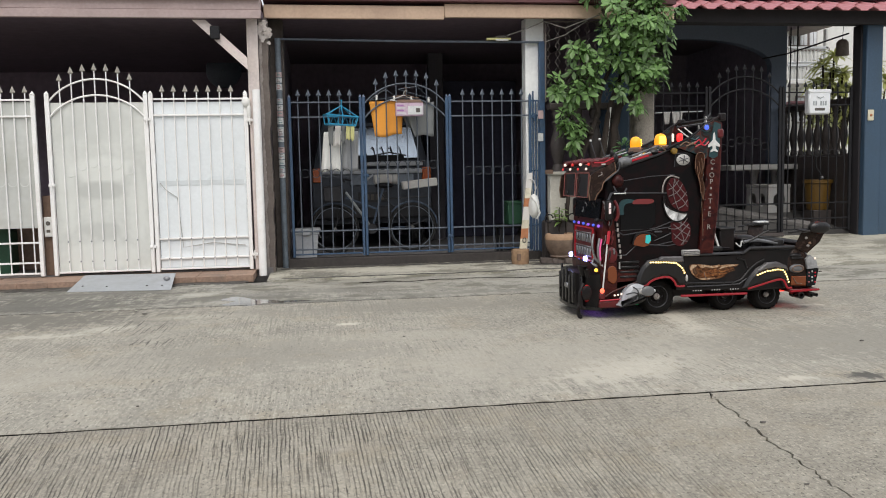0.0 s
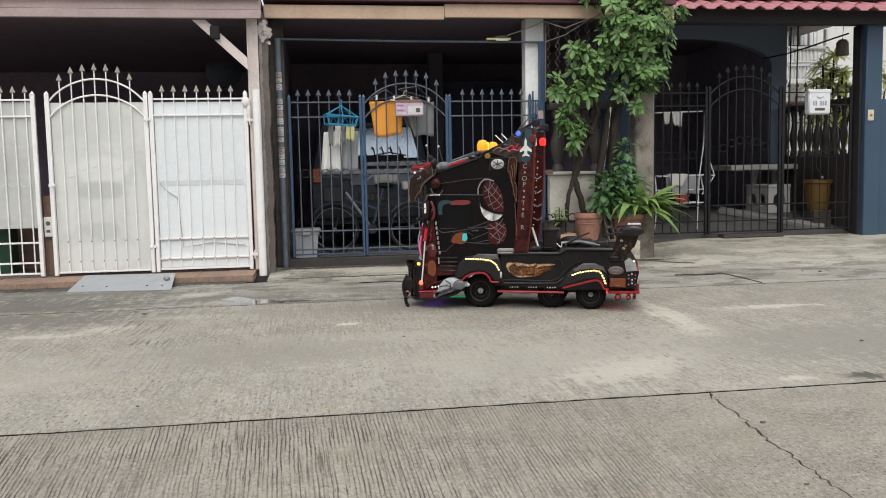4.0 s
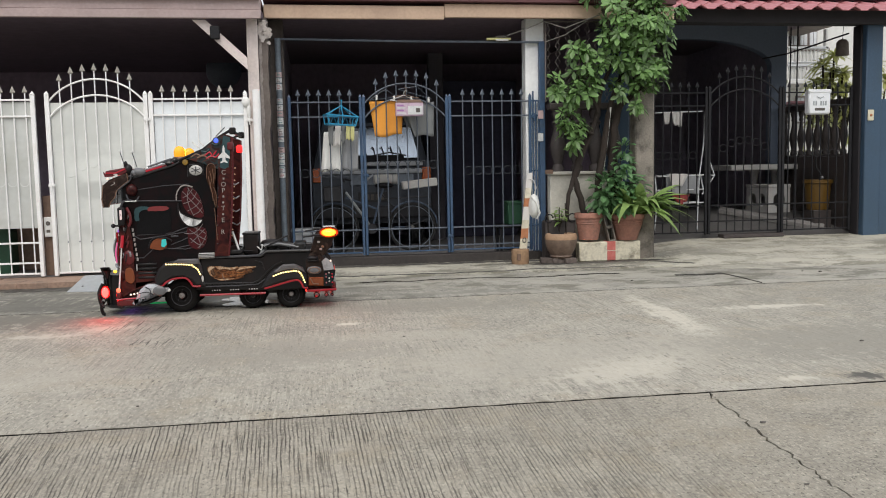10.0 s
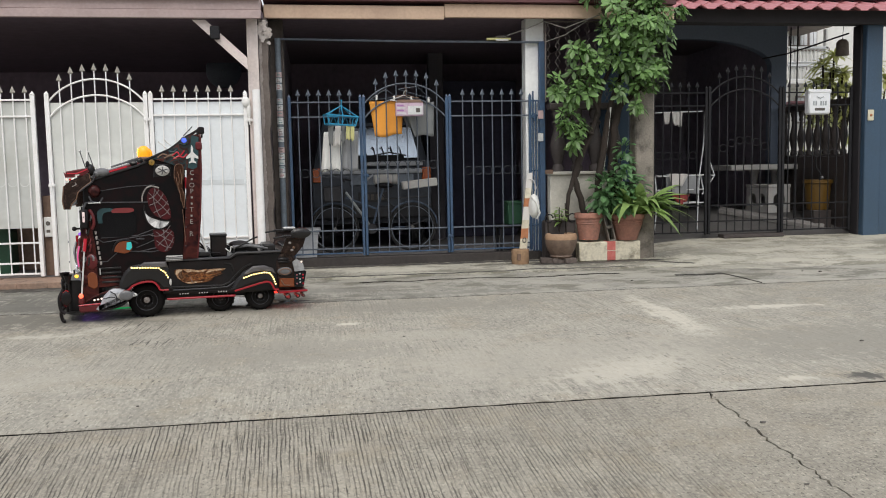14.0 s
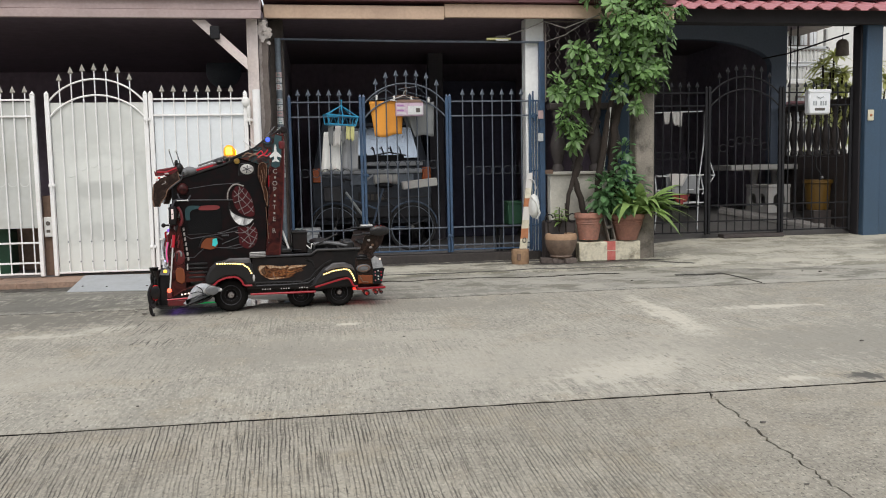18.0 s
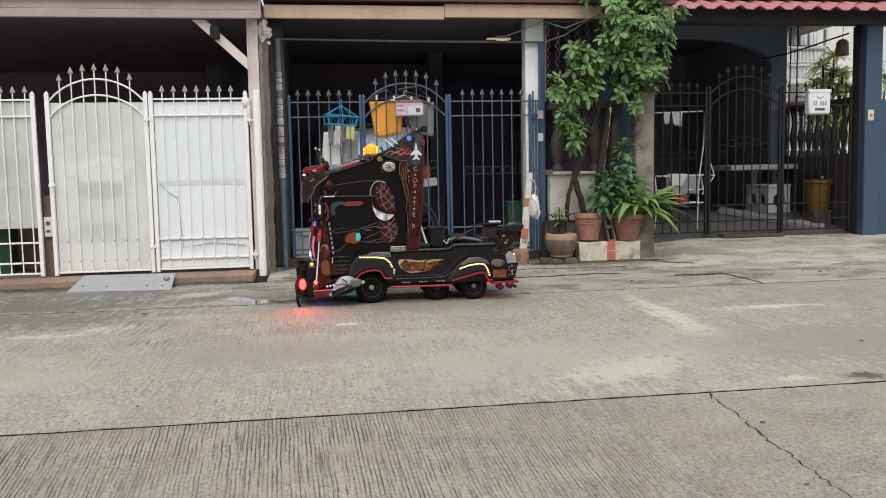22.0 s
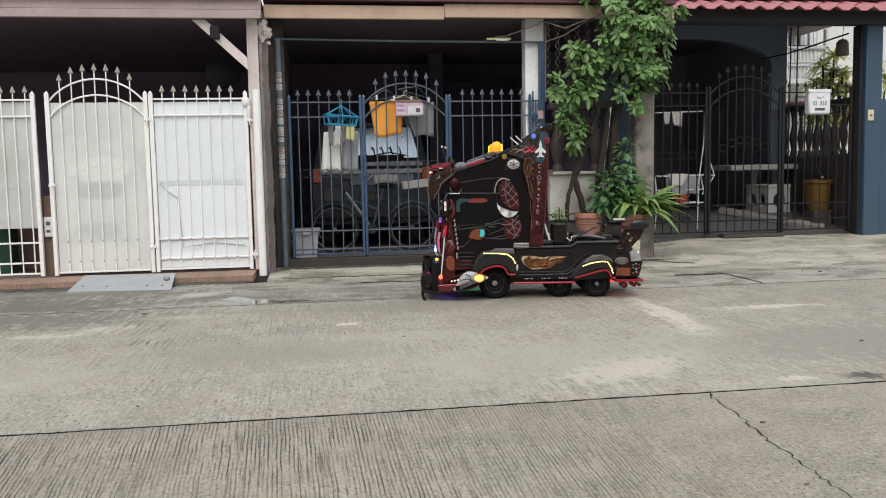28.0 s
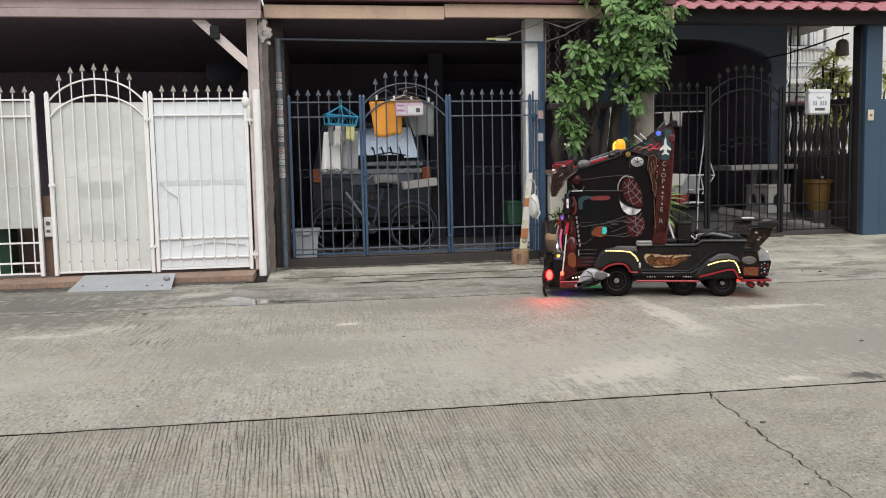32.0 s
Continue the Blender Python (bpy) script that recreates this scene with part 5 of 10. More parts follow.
for ends, mt in ((((0.663, 1.998), (0.797, 2.109), (0.857, 2.191), (0.992, 2.035)), BAR_GREY), (((1.008, 2.126), (1.102, 2.178), (1.222, 2.229), (1.417, 2.006)), BAR_GREY), (((0.93, 2.04), (1.02, 2.075), (1.10, 2.13), (1.26, 2.02)), BROWN_WOOD)):
    (xa, za), (xm, zm), (xh, zh), (xb, zb) = ends
    hg = thing("coat_hanger", (xh, 10.165, zh), "thin wire hanger hooked over the blue gate's arch", "hanger", "wire hangers")
    part("wire", Shape().tube([(xa - xh, 0, za - zh), (-0.02, 0, -0.075), (0.02, 0, -0.075), (xb - xh, 0, zb - zh), (xa - xh, 0, za - zh)], 0.0042, 5), mt, hg)
    part("hook", Shape().tube([(0, 0, -0.075), (0.0, 0, -0.02), (0.018, 0.01, 0.012), (0.0, 0.03, 0.028), (-0.02, 0.035, 0.010)], 0.0042, 5), mt, hg)
pbox = thing("carton", (1.130, 10.080, 1.885), "pink and white printed carton hung on the gate", "box")
part("carton_body", Shape().box(-0.165, 0.165, -0.05, 0.05, -0.085, 0.07, 0.004), CARTON_PINK, pbox)
part("carton_lid", Shape().add([(-0.165, -0.05, 0.07), (0.165, -0.05, 0.07), (0.165, 0.05, 0.07), (-0.165, 0.05, 0.07), (-0.13, 0, 0.11), (0.13, 0, 0.11)], [(0, 1, 5, 4), (1, 2, 5), (2, 3, 4, 5), (3, 0, 4), (0, 3, 2, 1)]), BROWN_WOOD, pbox)
part("print_panel", Shape().box(-0.02, 0.155, -0.0535, -0.050, -0.07, 0.03), SLIP_WHITE, pbox, "white printed panel")
part("print_bar", Shape().box(0.075, 0.125, -0.0565, -0.0535, -0.045, 0.005), STONE_CHIP, pbox, "dark printed square")
for i in range(4):
    part("print_bar", Shape().box(-0.15, -0.05 - 0.02 * (i % 2), -0.0535, -0.050, -0.06 + 0.03 * i, -0.045 + 0.03 * i), (SLIP_WHITE, PURPLE)[i % 2], pbox)
for i in range(4):
    pg = thing("peg", (0.75 + 0.21 * i, 10.18, 2.03 - 0.01 * i), "small pale clothes peg on the gate", "peg", "clothes pegs")
    part("clip", Shape().box(-0.012, 0.012, -0.02, 0.02, -0.03, 0.03, 0.004), PALE_PLASTIC, pg)
bird = thing("cable_clamp", (2.272, 10.150, 2.725), "yellow and grey cable clamp resting on the rod", "clamp")
part("bar", Shape().box(-0.17, 0.13, -0.02, 0.02, -0.015, 0.012, 0.005), CLOTH_LEMON, bird, "yellow plastic bar")
part("knot", Shape().ball((0.02, 0, 0.02), 0.09, 0.03, 0.022, 9, 6), STONE_CHIP, bird)
part("tab", Shape().box(-0.06, 0.10, -0.03, -0.015, -0.03, -0.005, 0.004), PALE_PLASTIC, bird)
cab1 = thing("cable", (2.0, 10.1, 2.7), "grey cable sagging along the house fronts", "cable")
cp = [Vector(p) - Vector((2.0, 10.1, 2.7)) for p in ((2.331, 10.100, 2.751), (2.530, 10.050, 2.811), (2.770, 9.970, 2.905), (3.030, 9.950, 2.823), (3.291, 9.880, 2.919), (3.567, 9.860, 3.011))]
part("line", Shape().tube(cp, 0.006, 6), CABLE_GREY, cab1)
cab2 = thing("cable", (3.2, 10.0, 2.6), "thin grey cable behind the tree", "cable")
cp = [Vector(p) - Vector((3.2, 10.0, 2.6)) for p in ((2.798, 9.980, 2.666), (3.036, 9.970, 2.746), (3.368, 9.900, 2.950))]
part("line", Shape().tube(cp, 0.004, 5), CABLE_GREY, cab2)

# ---------------------------------------------------------------- inside the blue-gated carport
bin_ = thing("dust_bin", (-0.153, 10.974, 0.060), "grey plastic lidded bin behind the gate", "bin")
part("tub", Shape().add(*(lambda: ([(sx * (0.13 + 0.03 * k), sy * (0.11 + 0.02 * k), 0.0 + 0.34 * k) for k in (0, 1) for sx, sy in ((-1, -1), (1, -1), (1, 1), (-1, 1))],
     [(0, 1, 5, 4), (1, 2, 6, 5), (2, 3, 7, 6), (3, 0, 4, 7), (3, 2, 1, 0), (4, 5, 6, 7)]))()), BIN_PALE, bin_)
part("lid", Shape().box(-0.192, 0.192, -0.155, 0.155, 0.335, 0.372, 0.012), BIN_PALE, bin_)
part("clip", Shape().box(-0.05, 0.05, -0.166, -0.150, 0.29, 0.345, 0.006), BIN_PALE, bin_)
part("rim", Shape().box(-0.168, 0.168, -0.138, 0.138, 0.300, 0.318, 0.005), BIN_PALE, bin_)
part("handle", Shape().tube([(0.165, -0.03, 0.30), (0.185, -0.03, 0.25), (0.185, 0.03, 0.25), (0.165, 0.03, 0.30)], 0.008, 6), BIN_PALE, bin_)
gb = thing("green_crate", (2.55, 10.75, 0.42), "green plastic crate on a dark stool", "crate")
part("crate_body", Shape().box(-0.10, 0.10, -0.12, 0.12, 0.0, 0.30, 0.015), GREEN_PLASTIC, gb)
part("crate_rim", Shape().box(-0.108, 0.108, -0.13, 0.13, 0.27, 0.31, 0.008), GREEN_PLASTIC, gb)
st = thing("stool", (2.53, 10.75, 0.06), "low dark stool under the green crate", "stool")
part("seat", Shape().box(-0.20, 0.20, -0.15, 0.15, 0.32, 0.36, 0.008), BLACK_PAINT, st)
for x in (-0.17, 0.17):
    for y in (-0.12, 0.12):
        part("leg", Shape().box(x - 0.015, x + 0.015, y - 0.015, y + 0.015, 0, 0.32, 0.003), BLACK_PAINT, st)

# parked car, seen from behind
car = thing("parked_car", (0.80, 12.1, 0.06), "dusty grey-blue car parked tail-first in the carport", "car")
car.scale = (1.06, 1, 1)
CW = 0.80
prof = [(0.0, 0.32), (-0.02, 0.70), (0.0, 0.98), (0.10, 1.10), (0.235, 1.66), (0.40, 1.80), (1.6, 1.82), (1.9, 1.3), (2.3, 1.1), (2.3, 0.32)]
n = len(prof)
vs, fs = [], []
for sx in (-1, 1):
    for y, z in [(a, b * 1.085) for a, b in prof]:
        k = CW if z < 1.15 else CW - 0.16 * min(1, (z - 1.1) / 0.7)
        vs.append((sx * k, y, z))
fs = [tuple(range(n)), tuple(range(2 * n - 1, n - 1, -1))] + [(i, (i + 1) % n, (i + 1) % n + n, i + n) for i in range(n)]
part("body", Shape().add(vs, fs), CAR_PAINT, car, smooth=30)
gl = [(-0.66, 0.119, 1.27), (0.66, 0.119, 1.27), (0.56, 0.222, 1.74), (-0.56, 0.222, 1.74)]
nrm = Vector((0, -0.976, 0.214)) * 0.014
part("rear_window", Shape().add([Vector(p) + nrm for p in gl] + [Vector(p) for p in gl], [(0, 1, 2, 3), (4, 7, 6, 5), (0, 4, 5, 1), (1, 5, 6, 2), (2, 6, 7, 3), (3, 7, 4, 0)]), CAR_GLASS, car, "pale reflecting rear window", None)
part("window_seal", Shape().tube([Vector(p) + nrm for p in gl] + [Vector(gl[0]) + nrm], 0.016, 6), BLACK_PAINT, car)
part("wiper", Shape().tube([(-0.1, 0.11, 1.30), (0.25, 0.125, 1.37), (0.48, 0.115, 1.32)], 0.010, 5), BLACK_PAINT, car)
for i in range(6):
    x = -0.18 + 0.12 * i
    part("rack_hook", Shape().tube([(x, 0.11, 1.30), (x - 0.02, 0.10, 1.40), (x - 0.04, 0.10, 1.45), (x - 0.06, 0.11, 1.44)], 0.007, 5), BLACK_PAINT, car)
part("dark_shelf", Shape().box(-0.45, 0.45, 0.08, 0.16, 1.24, 1.33, 0.01), BLACK_PAINT, car)
part("tailgate_trim", Shape().box(-0.76, 0.76, -0.03, 0.05, 1.06, 1.13, 0.01), CAR_TRIM, car, "pale trim under the window")
part("tailgate_panel", Shape().box(-0.30, 0.56, -0.036, 0.0, 0.90, 1.055, 0.012), CAR_PANEL, car, "pale blue-grey tailgate panel")
for x in (-0.05, 0.22):
    part("panel_strut", Shape().tube([(x - 0.10, -0.045, 0.91), (x + 0.06, -0.045, 1.05)], 0.014, 6), CAR_TRIM, car)
part("tailgate_ledge", Shape().box(-0.10, 0.70, 0.0, 0.14, 1.17, 1.235, 0.012), CAR_TRIM, car, "pale ledge of the tailgate")
for x in (-0.74, 0.74):
    tlp = part("tail_lamp", Shape().box(x - 0.06, x + 0.06, -0.05, 0.03, 0.95, 1.15, 0.012), LAMP_ORANGE, car, "orange and red tail lamp")
    part("lamp_divide", Shape().box(x - 0.062, x + 0.062, -0.048, 0.02, 1.05, 1.06), BLACK_PAINT, tlp)
part("bumper", Shape().box(-0.80, 0.80, -0.13, 0.02, 0.42, 0.60, 0.03), CAR_TRIM_DARK, car)
part("plate", Shape().box(-0.20, 0.20, -0.035, -0.02, 0.66, 0.80, 0.004), CAR_TRIM_DARK, car, "dull number plate")
for i in range(5):
    part("plate_bar", Shape().box(-0.16 + 0.066 * i, -0.115 + 0.066 * i, -0.040, -0.035, 0.69, 0.77), STONE_CHIP, car)
for x in (-0.62, 0.62):
    cw = part("wheel", Shape().lathe((x, 0.45, 0.26), [(0.06, -0.09), (0.20, -0.10), (0.26, -0.07), (0.26, 0.07), (0.20, 0.10), (0.06, 0.09)], 20, "x"), RUBBER_DARK, car)
# pale bundles lying on the tailgate
bun = thing("wrapped_bundle", (0.86, 11.98, 0.93), "pale wrapped bundle hanging before the car", "bundle")
roll_ = [(0.002, -0.03), (0.055, -0.03), (0.070, -0.015), (0.073, 0.10), (0.070, 0.28), (0.075, 0.30), (0.060, 0.315), (0.002, 0.315)]
part("wrap", Shape().lathe((-0.02, 0, 0.11), roll_, 16, "x"), CLOTH_PALE, bun)
for x in (0.03, 0.22):
    part("tie", Shape().lathe((x, 0, 0.11), [(0.0745, -0.006), (0.0765, 0.0), (0.0745, 0.006)], 16, "x"), CLOTH_DULL, bun)
seat_pad = thing("cushion", (1.40, 11.45, 0.92), "pale cushion tied on the bicycle carrier", "cushion")
part("pad", Shape().box(-0.24, 0.24, -0.09, 0.09, 0.0, 0.11, 0.012, Matrix.Rotation(-0.10, 3, "Y")), CLOTH_PALE, seat_pad)

# bicycle between the gate and the car
bike = thing("bicycle", (0.75, 11.35, 0.06), "old dark bicycle leaning before the car", "bicycle")
for x in (-0.52, 0.53):
    wl = part("wheel", Shape().tube([(x + 0.31 * math.cos(2 * math.pi * i / 36), 0, 0.33 + 0.31 * math.sin(2 * math.pi * i / 36)) for i in range(37)], 0.020, 7, caps=False), RUBBER_DARK, bike)
    part("rim", Shape().tube([(x + 0.285 * math.cos(2 * math.pi * i / 36), 0, 0.33 + 0.285 * math.sin(2 * math.pi * i / 36)) for i in range(37)], 0.005, 5, caps=False), CAR_PANEL, wl)
    part("hub", Shape().lathe((x, 0, 0.33), [(0.002, -0.05), (0.022, -0.05), (0.022, 0.05), (0.002, 0.05)], 10, "y"), CHROME_DULL, wl)
    for i in range(16):
        a = 2 * math.pi * i / 16
        part("spoke", Shape().tube([(x + 0.02 * math.cos(a), 0.02 * (1 if i % 2 else -1), 0.33 + 0.02 * math.sin(a)), (x + 0.28 * math.cos(a), 0, 0.33 + 0.28 * math.sin(a))], 0.0012, 4), CAR_TRIM_DARK, wl)
for name, pts, r in (("down_tube", [(-0.36, 0, 0.82), (-0.02, 0, 0.32)], 0.018), ("seat_tube", [(-0.02, 0, 0.32), (0.14, 0, 0.86)], 0.016), ("top_tube", [(-0.36, 0, 0.75), (0.06, 0, 0.58)], 0.015),
                     ("chain_stay", [(-0.02, 0, 0.32), (0.53, 0.03, 0.33)], 0.010), ("seat_stay", [(0.12, 0, 0.78), (0.53, 0.03, 0.33)], 0.009), ("fork", [(-0.38, 0, 0.86), (-0.42, 0, 0.62), (-0.52, 0.03, 0.33)], 0.013),
                     ("handlebar", [(-0.30, -0.26, 0.98), (-0.40, -0.12, 1.0), (-0.38, 0, 0.96), (-0.40, 0.12, 1.0), (-0.30, 0.26, 0.98)], 0.012),
                     ("fender", [(0.53 + 0.35 * math.cos(a), 0, 0.33 + 0.35 * math.sin(a)) for a in [0.1 + 0.24 * i for i in range(11)]], 0.011),
                     ("fender", [(-0.52 + 0.35 * math.cos(a), 0, 0.33 + 0.35 * math.sin(a)) for a in [0.6 + 0.2 * i for i in range(11)]], 0.009),
                     ("kickstand", [(0.42, -0.06, 0.33), (0.70, -0.10, 0.42)], 0.009), ("carrier", [(0.16, 0.05, 0.72), (0.75, 0.05, 0.74), (0.75, -0.05, 0.74), (0.16, -0.05, 0.72)], 0.008)):
    part(name, Shape().tube(pts, r, 7), BIN_GREY if name == "down_tube" else (BIKE_BLUE if name in ("fender", "seat_tube", "top_tube", "chain_stay") else CAR_TRIM_DARK), bike)
part("saddle", Shape().ball((0.16, 0, 0.90), 0.13, 0.08, 0.04, 10, 6), BLACK_PAINT, bike)
part("crank", Shape().lathe((-0.02, -0.03, 0.32), [(0.002, -0.01), (0.07, -0.008), (0.07, 0.008), (0.002, 0.01)], 16, "y"), CAR_TRIM_DARK, bike)
part("basket", Shape().box(-0.66, -0.42, -0.14, 0.14, 0.70, 0.90, 0.01), CAR_TRIM_DARK, bike)

# ---------------------------------------------------------------- pots, plants and the tree
def pot(at, r, h, mat, label, foot=0.7):
    p = thing("plant_pot", at, label, "plant pot", "plant pots")
    part("pot_body", Shape().lathe((0, 0, 0), [(0.002, 0.0), (r * foot, 0.0), (r * foot, 0.01), (r * 0.88, h * 0.55), (r * 0.95, h * 0.80), (r * 0.95, h * 0.81)], 26), mat, p)
    part("pot_rim", Shape().lathe((0, 0, 0), [(r * 0.95, h * 0.80), (r * 1.04, h * 0.81), (r * 1.05, h * 0.97), (r * 1.02, h), (r * 0.94, h), (r * 0.92, h * 0.88)], 26), mat, p)
    for u, k in ((0.62, 0.905), (0.70, 0.925)):
        part("rib", Shape().lathe((0, 0, h * u), [(r * k, -0.008), (r * (k + 0.03), -0.004), (r * (k + 0.03), 0.004), (r * (k + 0.01), 0.008)], 26), mat, p)
    part("soil", Shape().lathe((0, 0, 0), [(r * 0.93, h * 0.88), (r * 0.5, h * 0.90), (0.002, h * 0.91)], 16), SOIL, p)
    return p


cup = thing("plant_pot", (2.870, 9.647, 0.075), "brown glazed round plant pot with a tan shoulder", "plant pot", "plant pots")
part("pot_body", Shape().lathe((0, 0, 0), [(0.002, 0), (0.12, 0), (0.135, 0.02), (0.125, 0.035), (0.165, 0.10), (0.19, 0.18), (0.19, 0.22)], 26), POT_BROWN, cup)
part("pot_rim", Shape().lathe((0, 0, 0), [(0.19, 0.22), (0.195, 0.25), (0.18, 0.285), (0.165, 0.29), (0.155, 0.27)], 26), POT_TAN, cup, "tan shoulder")
part("soil", Shape().lathe((0, 0, 0), [(0.16, 0.265), (0.002, 0.275)], 16), SOIL, cup)
pot((3.249, 9.750, 0.273), 0.165, 0.325, TERRACOTTA, "ribbed terracotta pot on the kerb block")
pot((3.730, 9.750, 0.257), 0.205, 0.315, TERRACOTTA_DARK, "wide weathered terracotta pot on the kerb block", 0.62)
kb = thing("kerb_block", (3.485, 9.651, 0.012), "white painted kerb block with a red band", "kerb block")
part("block", Shape().box(-0.385, 0.385, 0.0, 0.20, 0.0, 0.235, 0.012), KERB_WHITE, kb)
part("red_band", Shape().box(-0.045, 0.075, -0.0025, 0.2025, 0.004, 0.2375, 0.010), KERB_RED, kb, "faded red band")
part("rail_line", Shape().box(-0.045, 0.075, -0.005, -0.002, 0.12, 0.127), KERB_WHITE, kb)
for i, x in enumerate((0, 1, 2)):
    b = thing("brick", [(2.698, 9.657, 0.012), (2.824, 9.613, 0.012), (2.950, 9.569, 0.012)][i], "dark broken brick under the plant pot", "brick", "bricks under the pot")
    part("block", Shape().box(-0.075, 0.07, -0.06, 0.10, 0, 0.063, 0.008, Matrix.Rotation(0.15 * (i - 1), 3, "Z")), BRICK_DARK, b)
cb = thing("hollow_block", pose(*(3.482, 9.720, 0.419), 0, -14, 0), "grey hollow concrete block standing on end", "concrete block")
for z0, z1 in ((-0.19, -0.16), (-0.015, 0.015), (0.16, 0.19)):
    part("web", Shape().box(-0.045, 0.045, -0.06, 0.06, z0, z1, 0.004), POLE_CONCRETE, cb)
for x in (-0.045, 0.03):
    part("face", Shape().box(x, x + 0.016, -0.06, 0.06, -0.19, 0.19, 0.004), POLE_CONCRETE, cb)
stump = thing("log_stump", (2.382, 9.701, 0.012), "sawn log stump holding a painted stick", "log")
part("log", Shape().lathe((0, 0, 0), [(0.002, 0), (0.10, 0), (0.108, 0.05), (0.104, 0.12), (0.106, 0.165), (0.10, 0.175), (0.002, 0.178)], 18), LOG, stump)
part("notch", Shape().box(-0.06, -0.02, -0.112, -0.09, 0.05, 0.13, 0.005), BROWN_WOOD, stump)
stick = thing("painted_stick", (2.424, 9.720, 0.192), "leaning white and orange painted board", "stick")
seg = [(0.0, 0.12), (0.12, 0.24), (0.24, 0.34), (0.34, 0.50), (0.50, 0.60), (0.60, 0.72), (0.72, 0.90)]
for i, (a, b) in enumerate(seg):
    lean = 0.10
    part("board_piece", Shape().add([(lean * z + sx * (0.045 - 0.012 * z), y, z) for z in (a, b) for sx, y in ((-1, -0.012), (1, -0.012), (1, 0.012), (-1, 0.012))],
         [(0, 1, 5, 4), (1, 2, 6, 5), (2, 3, 7, 6), (3, 0, 4, 7), (3, 2, 1, 0), (4, 5, 6, 7)]), (KERB_WHITE, RUST_PAINT, KERB_WHITE, CLOTH_PALE, RUST_PAINT, KERB_WHITE, CLOTH_PALE)[i], stick, smooth=None)
part("ring_mark", Shape().tube([(0.012 + 0.02 * math.cos(a), -0.016, 0.10 + 0.028 * math.sin(a)) for a in [2 * math.pi * i / 12 for i in range(13)]], 0.006, 5), STONE_CHIP, stick)
hat = thing("white_helmet", (2.556, 9.700, 0.697), "white plastic helmet hanging on the stick", "helmet")
part("shell", Shape().ball((0, 0, 0), 0.065, 0.10, 0.145, 14, 8), PALE_PLASTIC, hat)
part("brim", Shape().tube([(-0.05, -0.05, 0.12), (0.0, -0.10, 0.05), (0.045, -0.10, -0.08), (0.02, -0.06, -0.15)], 0.012, 6), PALE_PLASTIC, hat)
part("strap", Shape().tube([(0.0, 0, 0.13), (0.03, 0, 0.22), (0.0, 0, 0.30), (-0.05, 0, 0.33)], 0.006, 5), CLOTH_PALE, hat)


def leaf_verts(o, d, up, ln, wd, droop=0.25, fold=0.25, seg=3, peak=1.15):
    """A folded pointed leaf: base o, direction d."""
    d = d.normalized()
    side = d.cross(up)
    side = side.normalized() if side.length > 1e-5 else d.orthogonal().normalized()
    up = side.cross(d)
    vs, fs = [o], []
    prev = None
    for i in range(1, seg + 1):
        t = i / seg
        c = o + d * ln * t - Vector((0, 0, 1)) * droop * ln * t * t
        if i < seg:
            w = wd * math.sin(math.pi * (t ** peak)) * 0.5
            k = len(vs)
            vs += [c + side * w + up * fold * w, c, c - side * w + up * fold * w]
            if prev is None:
                fs += [(0, k + 1, k), (0, k + 2, k + 1)]
            else:
                fs += [(prev, prev + 1, k + 1, k), (prev + 1, prev + 2, k + 2, k + 1)]
            prev = k
        else:
            k = len(vs)
            vs.append(c)
            fs += [(prev, prev + 1, k), (prev + 1, prev + 2, k)]
    return vs, fs


def rand_dir(r, zlo=-1.0, zhi=1.0):
    a, z = r.uniform(0, 2 * math.pi), r.uniform(zlo, zhi)
    k = math.sqrt(max(0, 1 - z * z))
    return Vector((k * math.cos(a), k * math.sin(a), z))


tree_at = Vector((3.253, 9.800, 0.531))
tree = thing("tree", tree_at, "leafy small tree growing from a terracotta pot", "tree")


def T(p):
    return Vector(p) - tree_at


def bough(pts, r0, r1, name="limb", label="", y=9.80, n=9):
    """A tapered limb through (x, z) points, bent a little between them."""
    rb = random.Random(len(pts) * 7 + int(pts[0][0] * 100))
    line = []
    for (xa, za), (xb, zb) in zip(pts, pts[1:]):
        for k in range(3):
            u = k / 3
            line.append(T((xa + (xb - xa) * u + rb.uniform(-0.010, 0.010), y + rb.uniform(-0.012, 0.012), za + (zb - za) * u)))
    line.append(T((pts[-1][0], y, pts[-1][1])))
    return part(name, Shape().tube(line, r0, n, r1), BARK, tree, label)


bough([(3.22, 0.55), (3.13, 0.88), (3.09, 1.06), (3.19, 1.29), (3.30, 1.54), (3.37, 1.80), (3.43, 2.07), (3.58, 2.40), (3.76, 2.74)], 0.040, 0.020, "trunk", "dark grey-brown trunk")
bough([(2.98, 0.40), (3.01, 0.82), (3.09, 1.04)], 0.022, 0.030)
bough([(3.09, 1.04), (3.17, 1.27), (3.27, 1.50)], 0.045, 0.040, y=9.81)
bough([(3.41, 0.56), (3.41, 0.98), (3.46, 1.32), (3.52, 1.66), (3.57, 1.93), (3.70, 2.27), (3.90, 2.54), (4.04, 2.87)], 0.050, 0.016, y=9.84)
bough([(3.58, 0.54), (3.59, 1.11), (3.62, 1.62), (3.68, 1.88), (3.80, 1.98), (3.97, 2.20), (4.07, 2.50), (4.13, 2.94)], 0.058, 0.015, y=9.86)
bough([(3.37, 1.80), (3.26, 2.07), (3.09, 2.27), (2.91, 2.14)], 0.022, 0.008, y=9.74)
bough([(3.30, 1.54), (3.12, 1.63), (2.98, 1.77)], 0.018, 0.007, y=9.74)
bough([(3.43, 2.07), (3.24, 2.33), (3.07, 2.56)], 0.018, 0.007, y=9.74)
